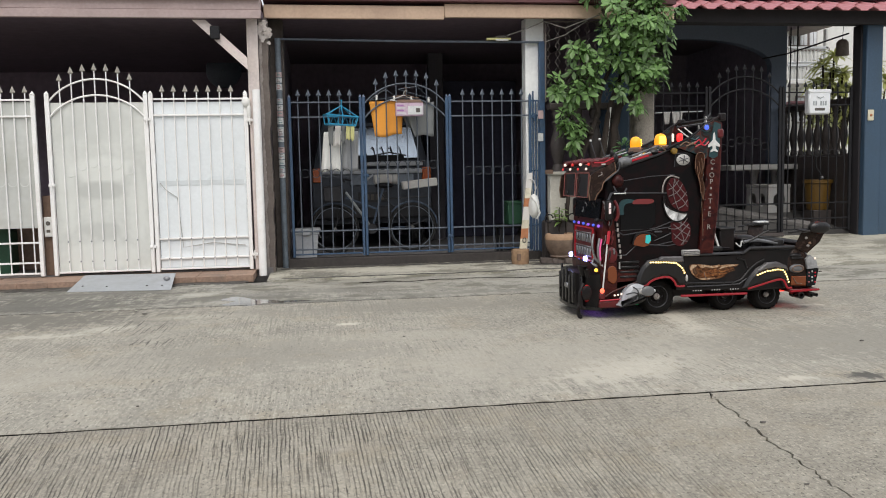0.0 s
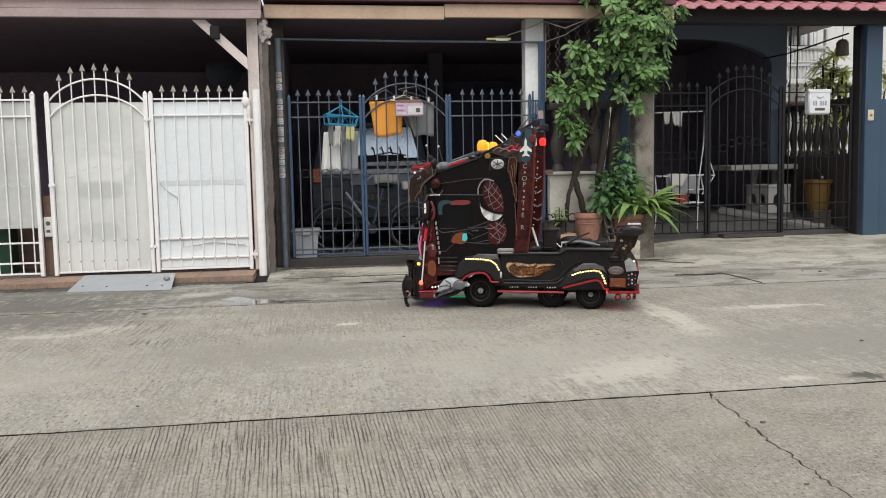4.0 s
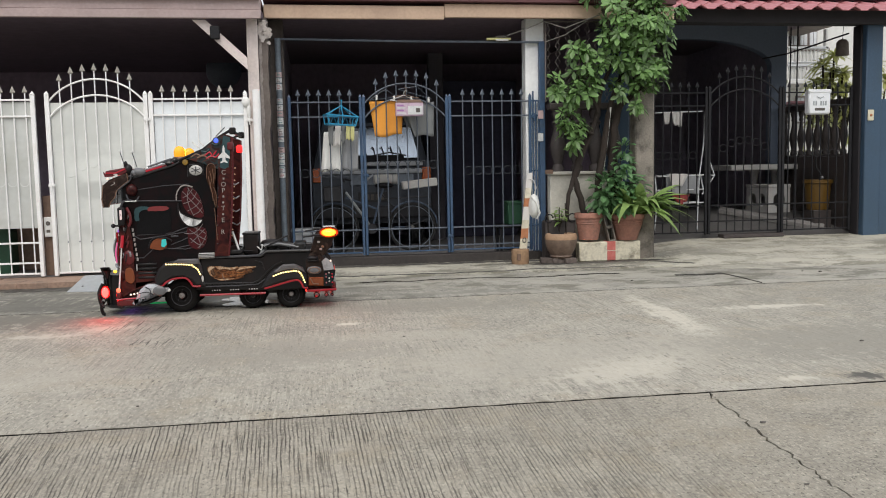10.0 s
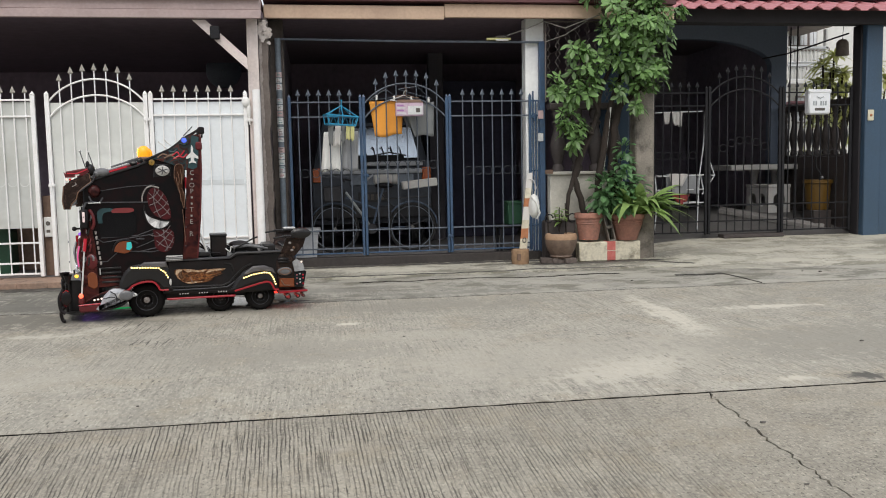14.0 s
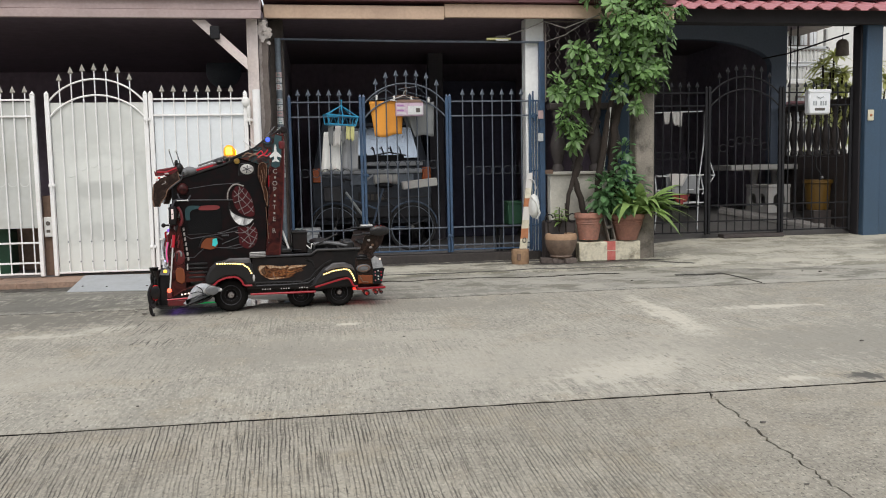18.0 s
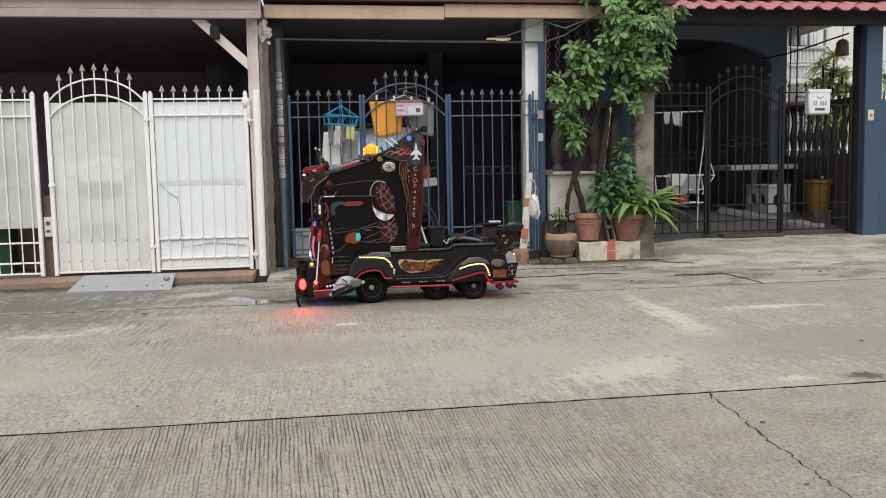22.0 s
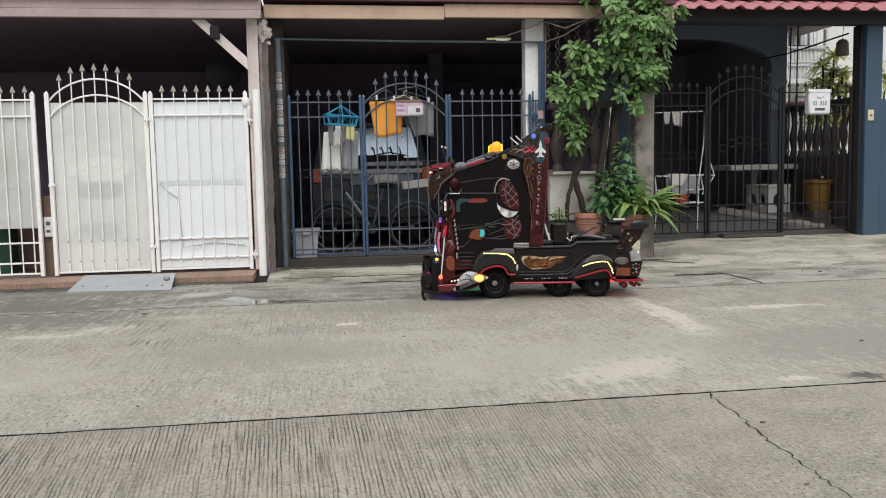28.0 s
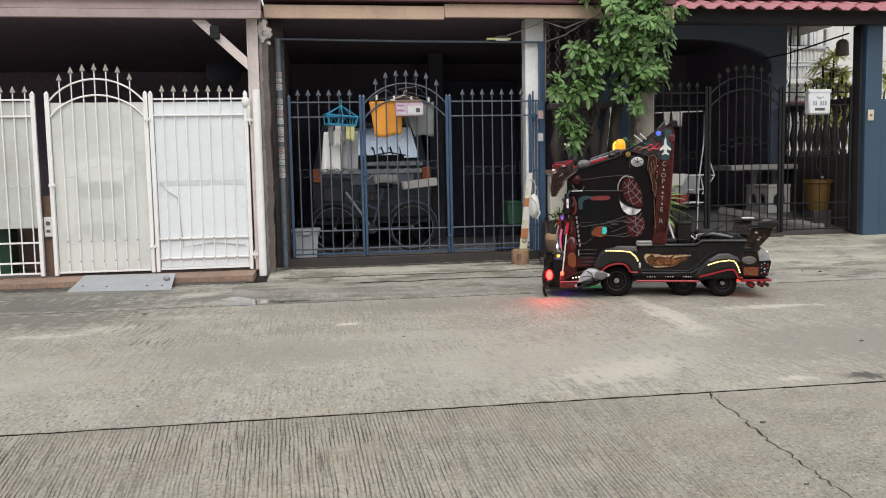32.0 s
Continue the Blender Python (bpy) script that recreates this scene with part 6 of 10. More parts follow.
bough([(3.58, 2.40), (3.50, 2.68), (3.40, 3.20)], 0.018, 0.008, y=9.74)
bough([(3.90, 2.54), (3.86, 2.90), (4.02, 3.30)], 0.018, 0.008, y=9.72)
# leaf masses: centre (x, z), half width, half height, fullness
masses = [(3.93, 2.62, 0.30, 0.22, 0.9), (3.78, 2.28, 0.28, 0.17, 0.8), (3.05, 1.62, 0.15, 0.16, 1.0), (2.98, 1.95, 0.16, 0.14, 1.0), (3.81, 2.94, 0.49, 0.39, 1.0), (3.52, 2.67, 0.23, 0.17, 0.8), (4.12, 2.81, 0.21, 0.25, 1.0), (3.65, 2.44, 0.22, 0.16, 0.7), (4.02, 2.30, 0.22, 0.22, 1.0), (3.87, 2.13, 0.19, 0.14, 1.0),
          (3.09, 2.50, 0.16, 0.17, 1.0), (3.24, 2.27, 0.29, 0.16, 1.0), (3.16, 2.05, 0.25, 0.14, 1.0), (2.82, 2.12, 0.13, 0.16, 0.9), (2.92, 1.72, 0.14, 0.14, 1.0), (3.04, 1.47, 0.08, 0.12, 1.0),
          (3.54, 2.07, 0.16, 0.13, 0.9), (3.82, 1.86, 0.07, 0.06, 1.0), (4.37, 2.97, 0.09, 0.06, 1.0), (3.34, 3.22, 0.26, 0.16, 0.9), (4.04, 3.27, 0.32, 0.16, 1.0), (3.42, 2.44, 0.12, 0.12, 0.6)]
r = random.Random(11)
crown = Shape()
twigs = Shape()
for cx, cz, rx, rz, full in masses:
    c = T((cx, 9.64, cz))
    ry = min(0.36, 0.8 * max(rx, rz))
    for i in range(max(5, int(rx * rz * 430 * full))):
        d = rand_dir(r)
        tip = c + Vector((d.x * rx, d.y * ry, d.z * rz)) * r.uniform(0.35, 1.0)
        axis = (d * 0.7 + Vector((r.uniform(-0.5, 0.5), r.uniform(-0.9, 0.3), r.uniform(0.0, 0.9)))).normalized()
        foot = tip - axis * r.uniform(0.08, 0.16) - Vector((0, 0, 0.03))
        twigs.tube([foot, foot.lerp(tip, 0.6) + Vector((0, 0, 0.012)), tip], 0.005, 4, 0.002)
        e1 = axis.orthogonal().normalized()
        e2 = axis.cross(e1)
        spin = r.uniform(0, 6.28)
        count = r.randint(6, 9)
        for k in range(count):
            a = spin + 2.4 * k
            lift = r.uniform(-0.15, 0.7)
            out = e1 * math.cos(a) + e2 * math.sin(a) + axis * lift
            ln = r.uniform(0.085, 0.140) * (1.0 if k else 0.7)
            crown.add(*leaf_verts(tip - axis * 0.05 * k / count, out, axis + Vector((0, -0.2, 0.3)), ln, ln * r.uniform(0.40, 0.50), r.uniform(0.05, 0.45), 0.22, 5, 1.5))
tagged(part("crown", crown, LEAF, tree, "dense mid-green leaves in tufts", smooth=None), kind="stuff")
tagged(part("twig", twigs, BARK, tree, smooth=None), kind="stuff")
pv = thing("pale_pipe", (3.462, 9.860, 1.117), "pale plastic pipe tied to the tree trunk", "pipe")
o = Vector((3.462, 9.860, 1.117))
part("tube", Shape().tube([Vector((3.476, 9.860, 1.117)) - o, Vector((3.513, 9.840, 1.424)) - o, Vector((3.557, 9.820, 1.864)) - o], 0.011, 8), PALE_PLASTIC, pv)

bush_at = Vector((3.547, 9.720, 0.465))
bush = thing("potted_shrub", bush_at, "bushy dark green shrub in the wide pot", "shrub")
bl = Shape()
for i in range(7):
    tip = Vector((r.uniform(-0.22, 0.15), r.uniform(-0.12, 0.15), r.uniform(0.35, 0.62)))
    part("stem", Shape().tube([Vector((0.1, 0.05, 0.0)), tip * 0.5 + Vector((0.05, 0, 0.05)), tip], 0.007, 5, 0.004), BARK, bush)
for cx, cz, rr, n in ((-0.08, 0.40, 0.20, 105), (0.10, 0.52, 0.19, 95), (-0.16, 0.24, 0.13, 45), (0.10, 0.30, 0.18, 75), (0.26, 0.44, 0.13, 45), (0.12, 0.72, 0.12, 36), (0.14, 0.90, 0.08, 20)):
    for i in range(n):
        d = rand_dir(r)
        o = Vector((cx, -0.02, cz)) + d * rr * r.uniform(0.4, 1.0)
        bl.add(*leaf_verts(o, d + Vector((0, -0.4, -0.1)), Vector((0, -0.3, 1)), r.uniform(0.08, 0.14), r.uniform(0.05, 0.075), 0.3, 0.2, 4))
tagged(part("leaves", bl, LEAF_DARK, bush, "dense dark green leaves", smooth=None), kind="stuff")
part("stem", Shape().tube([(0.05, 0, 0.4), (0.09, 0, 0.7), (0.10, 0, 0.95)], 0.006, 5), BARK, bush)
fern_at = Vector((3.826, 9.700, 0.506))
fern = thing("strap_leaf_plant", fern_at, "bright green strap-leaved plant arching from its pot", "plant")
for i in range(56):
    a = r.uniform(-0.7, math.pi + 0.7) if i % 3 else r.uniform(math.pi, 2 * math.pi)
    ln = r.uniform(0.55, 1.0)
    d = Vector((math.cos(a) * 0.80 + 0.25, -abs(math.sin(a)) * 0.55 + r.uniform(-0.25, 0.2), r.uniform(0.7, 1.7)))
    vs, fs = leaf_verts(Vector((r.uniform(-0.05, 0.05), r.uniform(-0.05, 0.05), 0)), d, Vector((0, -0.2, 1)), ln, r.uniform(0.085, 0.135), r.uniform(0.35, 0.95), 0.35, 8, 0.9)
    part("leaf", Shape().add(vs, fs), LEAF_BRIGHT, fern, smooth=60)
dark_box = thing("planter_trough", (2.92, 9.72, 0.012), "dark mossy planter trough beside the low wall", "planter")
part("trough", Shape().box(-0.20, 0.18, 0.06, 0.26, 0.0, 0.50, 0.02), BALUSTER_DARK, dark_box)
part("scroll", Shape().tube([(-0.16 + 0.05 * math.cos(a), 0.05, 0.53 + 0.05 * math.sin(a)) for a in [0.5 * i for i in range(12)]], 0.008, 5), BLACK_PAINT, dark_box)
part("scroll", Shape().tube([(0.13 + 0.05 * math.cos(a), 0.05, 0.53 + 0.05 * math.sin(a)) for a in [0.5 * i for i in range(12)]], 0.008, 5), BLACK_PAINT, dark_box)
for px_, lab in (((2.772, 10.145, 1.807), 0), ((2.769, 10.145, 1.530), 1)):
    sl = thing("pasted_slip", px_, "torn paper slip pasted on the blue square post", "paper slip", "slips on the post")
    part("paper", Shape().box(-0.032, 0.032, -0.003, 0.003, -0.05, 0.05), (SLIP_PINK, SLIP_WHITE)[lab], sl)
seed_at = Vector((2.873, 9.720, 0.369))
sprout = thing("potted_sprout", seed_at, "thin green sprout in the brown pot", "plant")
for i in range(5):
    tip = Vector((r.uniform(-0.10, 0.10), r.uniform(-0.05, 0.05), r.uniform(0.18, 0.42)))
    part("stem", Shape().tube([(0, 0, 0), tip * 0.5, tip], 0.005, 5), BARK, sprout)
    for k in range(7):
        o = tip * r.uniform(0.5, 1.0)
        part("leaf", Shape().add(*leaf_verts(o, rand_dir(r, 0, 0.6), Vector((0, 0, 1)), r.uniform(0.08, 0.13), 0.05, 0.4, 0.3)), LEAF_BRIGHT, sprout, smooth=None)
for i in range(2):
    part("dry_stick", Shape().tube([(-0.12 + 0.22 * i, 0.05, -0.02), (-0.13 + 0.22 * i, 0.05, 0.25 + 0.1 * i)], 0.008, 5), BARK, sprout)
part("label_plate", Shape().box(-0.05, 0.05, 0, 0.006, 0, 0.05, 0.002), BROWN_WOOD, thing("wall_plate", (2.829, 9.990, 1.075), "small dark plate on the cream ledge", "plate"))

# ---------------------------------------------------------------- the roofed yard behind the black gate
rack = thing("drying_rack", (5.05, 11.45, 0.13), "white folding drying rack with washing", "drying rack")
for pts in ([(0.51, 0.0, 1.80), (0.50, 0.0, 1.37), (0.43, 0.0, 0.86), (0.40, 0.0, 0.09)], [(0.61, 0.05, 1.09), (0.69, 0.05, 0.87), (0.50, 0.05, 0.60)], [(0.50, 0.1, 0.86), (0.58, 0.1, 0.50), (0.65, 0.1, 0.09)],
            [(-0.24, 0.0, 0.86), (-0.21, 0.0, 0.48), (-0.25, 0.0, 0.09)], [(-0.30, 0.1, 1.78), (0.52, 0.1, 1.80)], [(-0.195, 0, 0.87), (0.53, 0, 0.88), (0.69, 0.04, 0.87)], [(-0.227, 0, 0.67), (0.52, 0, 0.675)],
            [(-0.227, 0, 0.478), (0.52, 0, 0.482)], [(-0.195, 0.3, 0.87), (0.53, 0.3, 0.88)], [(-0.227, 0.3, 0.478), (0.52, 0.3, 0.482)], [(-0.195, 0.0, 0.87), (-0.195, 0.3, 0.87)]):
    part("rack_bar", Shape().tube(pts, 0.0095, 6), RACK_WHITE, rack)
cloth("hung_cloth", "grey-white cloth bunched over the drying rack", ((4.97, 11.44, 1.035), (5.445, 11.44, 1.015), (5.447, 11.43, 0.724), (4.985, 11.43, 0.766)), CLOTH_DULL, 0.045, seed=31)
cloth("hung_cloth", "white cloth end folded over the rack", ((5.00, 11.41, 1.04), (5.30, 11.41, 1.03), (5.22, 11.40, 0.87), (5.03, 11.40, 0.84)), CLOTH_PALE, 0.03, seed=33)
cloth("hung_cloth", "dark red cloth on the low bars of the rack", ((5.05, 11.43, 0.735), (5.33, 11.43, 0.73), (5.27, 11.43, 0.62), (5.17, 11.43, 0.58)), CLOTH_RED, 0.02, seed=32)
for i, x in enumerate((4.97, 5.10, 5.16)):
    cloth("hung_cloth", "small white rag pegged on the rack", ((x, 11.54, 1.92), (x + 0.10, 11.54, 1.92), (x + 0.09, 11.54, 1.76 - 0.03 * i), (x + 0.02, 11.54, 1.74)), CLOTH_PALE, 0.01, 6, 6, seed=40 + i)
tbl = thing("stone_table", (7.13, 12.75, 0.13), "pale stone garden table in the yard", "table")
part("tabletop", Shape().box(-0.66, 0.52, -0.35, 0.35, 0.93, 1.02, 0.015), STONE_PALE, tbl)
for x in (0.03, 0.40):
    part("leg", Shape().lathe((x, 0.2, 0), [(0.14, 0.26), (0.13, 0.32), (0.07, 0.4), (0.05, 0.65), (0.06, 0.85), (0.09, 0.93)], 14), STONE_PALE, tbl)
stool = thing("block_bench", (6.905, 12.05, 0.40), "pale concrete block bench with round holes", "bench")
part("seat", Shape().box(-0.01, 0.37, -0.01, 0.68, 0.385, 0.435, 0.008), STONE_PALE, stool)


def holed(x0, x1, y0, y1, z0, z1, axis):
    n = 20
    s = Shape()
    cx, cz, rr = ((x0 + x1) / 2 if axis == "y" else (y0 + y1) / 2), (z0 + z1) / 2 + 0.0, 0.105
    u0, u1 = (x0, x1) if axis == "y" else (y0, y1)
    a0, a1 = (y0, y1) if axis == "y" else (x0, x1)
    ring, edge = [], []
    for i in range(n):
        a = 2 * math.pi * i / n + math.pi / 4
        c, k = math.cos(a), math.sin(a)
        ring.append((cx + rr * c, cz + rr * k))
        m = max(abs(c), abs(k))
        edge.append((cx + (u1 - u0) / 2 * c / m, (z0 + z1) / 2 + (z1 - z0) / 2 * k / m))
    put = (lambda u, w, a: (u, a, w)) if axis == "y" else (lambda u, w, a: (a, u, w))
    vs = [put(u, w, a) for a in (a0, a1) for u, w in edge] + [put(u, w, a) for a in (a0, a1) for u, w in ring]
    fs = []
    for i in range(n):
        j = (i + 1) % n
        fs += [(i, j, 2 * n + j, 2 * n + i), (n + i, 3 * n + i, 3 * n + j, n + j), (i, n + i, n + j, j), (2 * n + i, 2 * n + j, 3 * n + j, 3 * n + i)]
    return s.add(vs, fs)


part("end_panel", holed(0.0, 0.36, 0.0, 0.045, 0.0, 0.385, "y"), STONE_PALE, stool)
part("end_panel", holed(0.0, 0.36, 0.625, 0.67, 0.0, 0.385, "y"), STONE_PALE, stool)
for x in (0.0, 0.315):
    for y in (0.046, 0.336):
        part("side_panel", holed(x, x + 0.045, y, y + 0.288, 0.0, 0.385, "x"), STONE_PALE, stool)
plank = thing("concrete_strip", (6.74, 11.7, 0.305), "grey concrete strip lying on the yard floor", "strip")
part("board", Shape().box(-0.75, 0.75, -0.09, 0.09, 0.0, 0.06, 0.006, Matrix(((0.805, 0.540, 0.0), (-0.568, 0.793, -0.267), (-0.170, 0.238, 0.964))).to_3x3()), STRIP_GREY, plank)
mat_ = thing("door_mat", (6.0, 10.93, 0.135), "dark brown rubber mat under the gate", "mat")
part("sheet", Shape().box(-0.45, 0.45, -0.10, 0.08, 0.0, 0.05, 0.006), BALUSTER_DARK, mat_)
bsk = thing("laundry_basket", (7.375, 11.5, 0.13), "mustard plastic laundry basket", "basket")
part("tub", Shape().lathe((0, 0, 0), [(0.002, 0.33), (0.14, 0.33), (0.15, 0.35), (0.19, 0.74), (0.19, 0.75)], 24), MUSTARD, bsk)
part("rim", Shape().lathe((0, 0, 0), [(0.19, 0.72), (0.21, 0.725), (0.21, 0.77), (0.19, 0.775), (0.18, 0.74)], 24), MUSTARD, bsk)
part("stand", Shape().box(-0.14, 0.14, -0.14, 0.14, 0.05, 0.33, 0.01), BALUSTER_DARK, bsk)
part("tap", Shape().ball((0.0, -0.1, 0.80), 0.03, 0.03, 0.03, 8, 5), CHROME_DULL, bsk, "shiny metal knob")
part("hose", Shape().tube([(0.0, -0.1, 0.82), (-0.08, -0.08, 0.95), (-0.05, 0, 1.2)], 0.010, 6), BLACK_PAINT, bsk)
mb = thing("mailbox", (6.910, 10.860, 1.984), "white mailbox hung on the black gate", "mailbox")
part("box_body", Shape().box(-0.165, 0.165, -0.10, 0.02, -0.165, 0.165, 0.02), MAIL_WHITE, mb)
part("lid", Shape().box(-0.17, 0.17, -0.108, -0.02, 0.12, 0.175, 0.012), MAIL_WHITE, mb)
part("slot", Shape().box(-0.075, 0.075, -0.106, -0.095, -0.115, -0.08, 0.006), STONE_CHIP, mb)
part("crest", Shape().tube([(-0.05, -0.104, 0.075), (0, -0.104, 0.05), (0.05, -0.104, 0.075)], 0.005, 5), BIN_GREY, mb)
for i in range(6):
    if i != 2:
        part("figure_bar", Shape().box(-0.105 + 0.036 * i, -0.082 + 0.036 * i, -0.1035, -0.0985, -0.045, 0.015), BIN_GREY, mb, "grey figure bar")
bell = thing("bell_push", (7.643, 10.710, 1.795), "cream bell push on the blue pillar", "bell push")
part("plate", Shape().box(-0.045, 0.045, -0.012, 0.006, -0.075, 0.075, 0.006), BELL_CREAM, bell)
part("button", Shape().ball((0, -0.014, 0), 0.02, 0.012, 0.02, 9, 6), RUST_PAINT, bell)
LANTERN_CLAY = surface("weathered_clay_shade", (0.26, 0.22, 0.19), 0.8, 0, 0.2, 30, 6, 0.2)
lantern = thing("hanging_lantern", (7.791, 11.600, 2.845), "brown bell-shaped lantern hung under the eaves", "lantern")
part("bell", Shape().lathe((0, 0, 0), [(0.002, 0.13), (0.05, 0.12), (0.085, 0.08), (0.095, -0.10), (0.10, -0.11), (0.08, -0.11)], 16), LANTERN_CLAY, lantern)
part("cord", Shape().tube([(0, 0, 0.13), (0.01, 0, 0.30), (0.03, 0, 0.9)], 0.004, 5), BLACK_PAINT, lantern)
c3 = thing("cable", (7.0, 11.6, 2.8), "black cable slung across the yard", "cable")
part("line", Shape().tube([Vector(p) - Vector((7.0, 11.6, 2.8)) for p in ((7.255, 12.900, 2.866), (7.295, 12.300, 2.853), (7.424, 11.900, 2.898), (7.596, 11.600, 2.968), (7.759, 11.400, 3.026))], 0.012, 6), BLACK_PAINT, c3)
for x in (0, 1):
    pp = thing("steel_pole", [(7.056, 11.600, 1.939), (7.547, 12.600, 2.012)][x], "thin black steel pole at the yard's edge", "pole")
    part("pipe", Shape().tube([(0, 0, -1.7), (0.02, 0, 1.3)], 0.010, 8), BLACK_PAINT, pp)

# ---------------------------------------------------------------- beyond the yard: neighbour's house and garden
nh = thing("neighbour_house", (11.30, 20.0, 0), "white two-storey house with a balustraded balcony", "house")
part("wall", Shape().box(0.0, 1.35, 0, 3, -0.05, 6.5), FAR_WHITE, nh)
part("wall", Shape().box(1.35, 6.0, 1.2, 4, -0.05, 6.5), FAR_WHITE, nh)
part("balcony", Shape().box(-0.1, 1.05, -1.1, 0, 3.08, 3.20, 0.02), FAR_WHITE, nh)
part("eave", Shape().box(-0.5, 0.95, -1.4, 0.2, 4.40, 4.50, 0.02), FAR_DARK, nh, "brown timber eave")
part("lintel", Shape().box(0.5, 1.75, -0.06, 0, 4.02, 4.10, 0.01), FAR_DARK, nh, "brown timber beam")
for x, z0, z1 in ((0.62, 4.12, 4.55), (0.90, 4.12, 4.55), (1.16, 4.12, 4.55), (0.45, 2.2, 2.9), (0.85, 2.2, 2.9)):
    w = part("window", Shape().box(x, x + 0.24, -0.05, 0.02, z0, z1), FAR_DARK, nh, "brown framed window")
    part("pane", Shape().box(x + 0.03, x + 0.11, -0.07, -0.05, z0 + 0.05, z1 - 0.05), FAR_GREY, w)
    part("pane", Shape().box(x + 0.13, x + 0.21, -0.07, -0.05, z0 + 0.05, z1 - 0.05), FAR_GREY, w)
bm_ = Shape().lathe((0, 0, 0), [(0.026, 0), (0.020, 0.04), (0.036, 0.12), (0.020, 0.21), (0.016, 0.25), (0.028, 0.30)], 8).mesh("baluster", FAR_WHITE, 60)
for z in (3.20, 3.62):
    part("balcony_rail", Shape().box(-0.1, 1.05, -1.1, -0.97, z + 0.30, z + 0.36, 0.01), FAR_GREY, nh)
    part("balcony_rail", Shape().box(-0.1, 1.05, -1.1, -0.97, z - 0.03, z, 0.01), FAR_GREY, nh)
    for i in range(12):
        part("baluster", bm_, None, nh).location = (-0.05 + 0.095 * i, -1.03, z)
part("terrace_wall", Shape().box(-0.1, 1.05, -1.1, -0.95, 0.0, 2.1, 0.01), FAR_WHITE, nh)
for x in (-0.05, 1.0):
    part("pillar", Shape().box(x - 0.04, x + 0.04, -1.1, -0.98, 2.1, 4.40, 0.01), FAR_WHITE, nh)
part("awning", Shape().box(-0.3, 0.9, -1.8, -1.1, 2.55, 2.63, 0.02), DARK_ROOF, nh, "dark red awning")
setting("pavement", Shape().box(7.84, 40, 11.1, 40, -0.1, 0.02), CONCRETE_APRON, "pale concrete yard beside the roofed yard", "pavement")
# spiky-headed dracaenas: bare stems with star tufts of narrow leaves
for x, y, heads in ((10.28, 15.6, ((-0.22, 3.15), (0.02, 3.35), (0.22, 3.0), (-0.10, 2.78), (0.30, 2.68), (-0.28, 2.45), (0.10, 2.38), (0.38, 2.2), (-0.15, 2.08), (-0.35, 2.80), (-0.05, 3.02), (0.16, 2.62), (-0.30, 2.15))),
                    (10.62, 15.9, ((0.05, 2.75), (0.20, 2.3), (-0.15, 2.05))), (11.45, 16.0, ((0.0, 3.2), (0.3, 2.9), (-0.1, 2.7), (0.2, 2.3)))):
    g = thing("dracaena", (x, y, -0.05), "tall yellow-green dracaena with bare stems beyond the yard", "plant", "garden plants")
    for hx, hz in heads:
        part("stem", Shape().tube([(hx * 0.2, 0, 0), (hx * 0.5, 0.03, hz * 0.5), (hx, 0, hz)], 0.028, 6, 0.018), BARK, g)
        tuft = Shape()
        for i in range(44):
            a, up = r.uniform(0, 6.28), r.uniform(-0.25, 1.1)
            tuft.add(*leaf_verts(Vector((hx, 0, hz)), Vector((math.cos(a), math.sin(a) * 0.9, up)), Vector((0, -0.2, 1)), r.uniform(0.26, 0.46), r.uniform(0.05, 0.085), 0.45, 0.25, 4))
        part("leaf_tuft", tuft, LEAF_GARDEN, g, smooth=None)
gardens = [((9.45, 15.2, 1.30), 0.22, 0.25, 18), ((9.60, 15.0, 2.25), 0.12, 0.35, 20), ((11.05, 16.3, 1.9), 0.5, 0.4, 60)]
for k, (c, rr, rz, n) in enumerate(gardens):
    c = Vector(c)
    g = thing("garden_shrub", (c.x, c.y, -0.05), "tall yellow-green garden shrub beyond the yard", "shrub", "garden shrubs")
    s = Shape()
    for i in range(int(n * 1.15)):
        d = rand_dir(r)
        o = Vector((0, 0, c.z + 0.05)) + Vector((d.x * rr, d.y * rr * 0.7, d.z * rz)) * r.uniform(0.3, 1)
        s.add(*leaf_verts(o, d + Vector((0, -0.3, 0.3)), Vector((0, -0.2, 1)), r.uniform(0.22, 0.40), r.uniform(0.06, 0.105), 0.5, 0.25))
    tagged(part("leaves", s, LEAF_GARDEN, g, smooth=None), kind="stuff")
    for i in range(3):
        part("stem", Shape().tube([(0.08 * i - 0.08, 0, 0), (0.05 * i - 0.05, 0, c.z * 0.6), (0.2 * i - 0.2, 0, c.z + rz * 0.5)], 0.03, 6, 0.012), BARK, g)


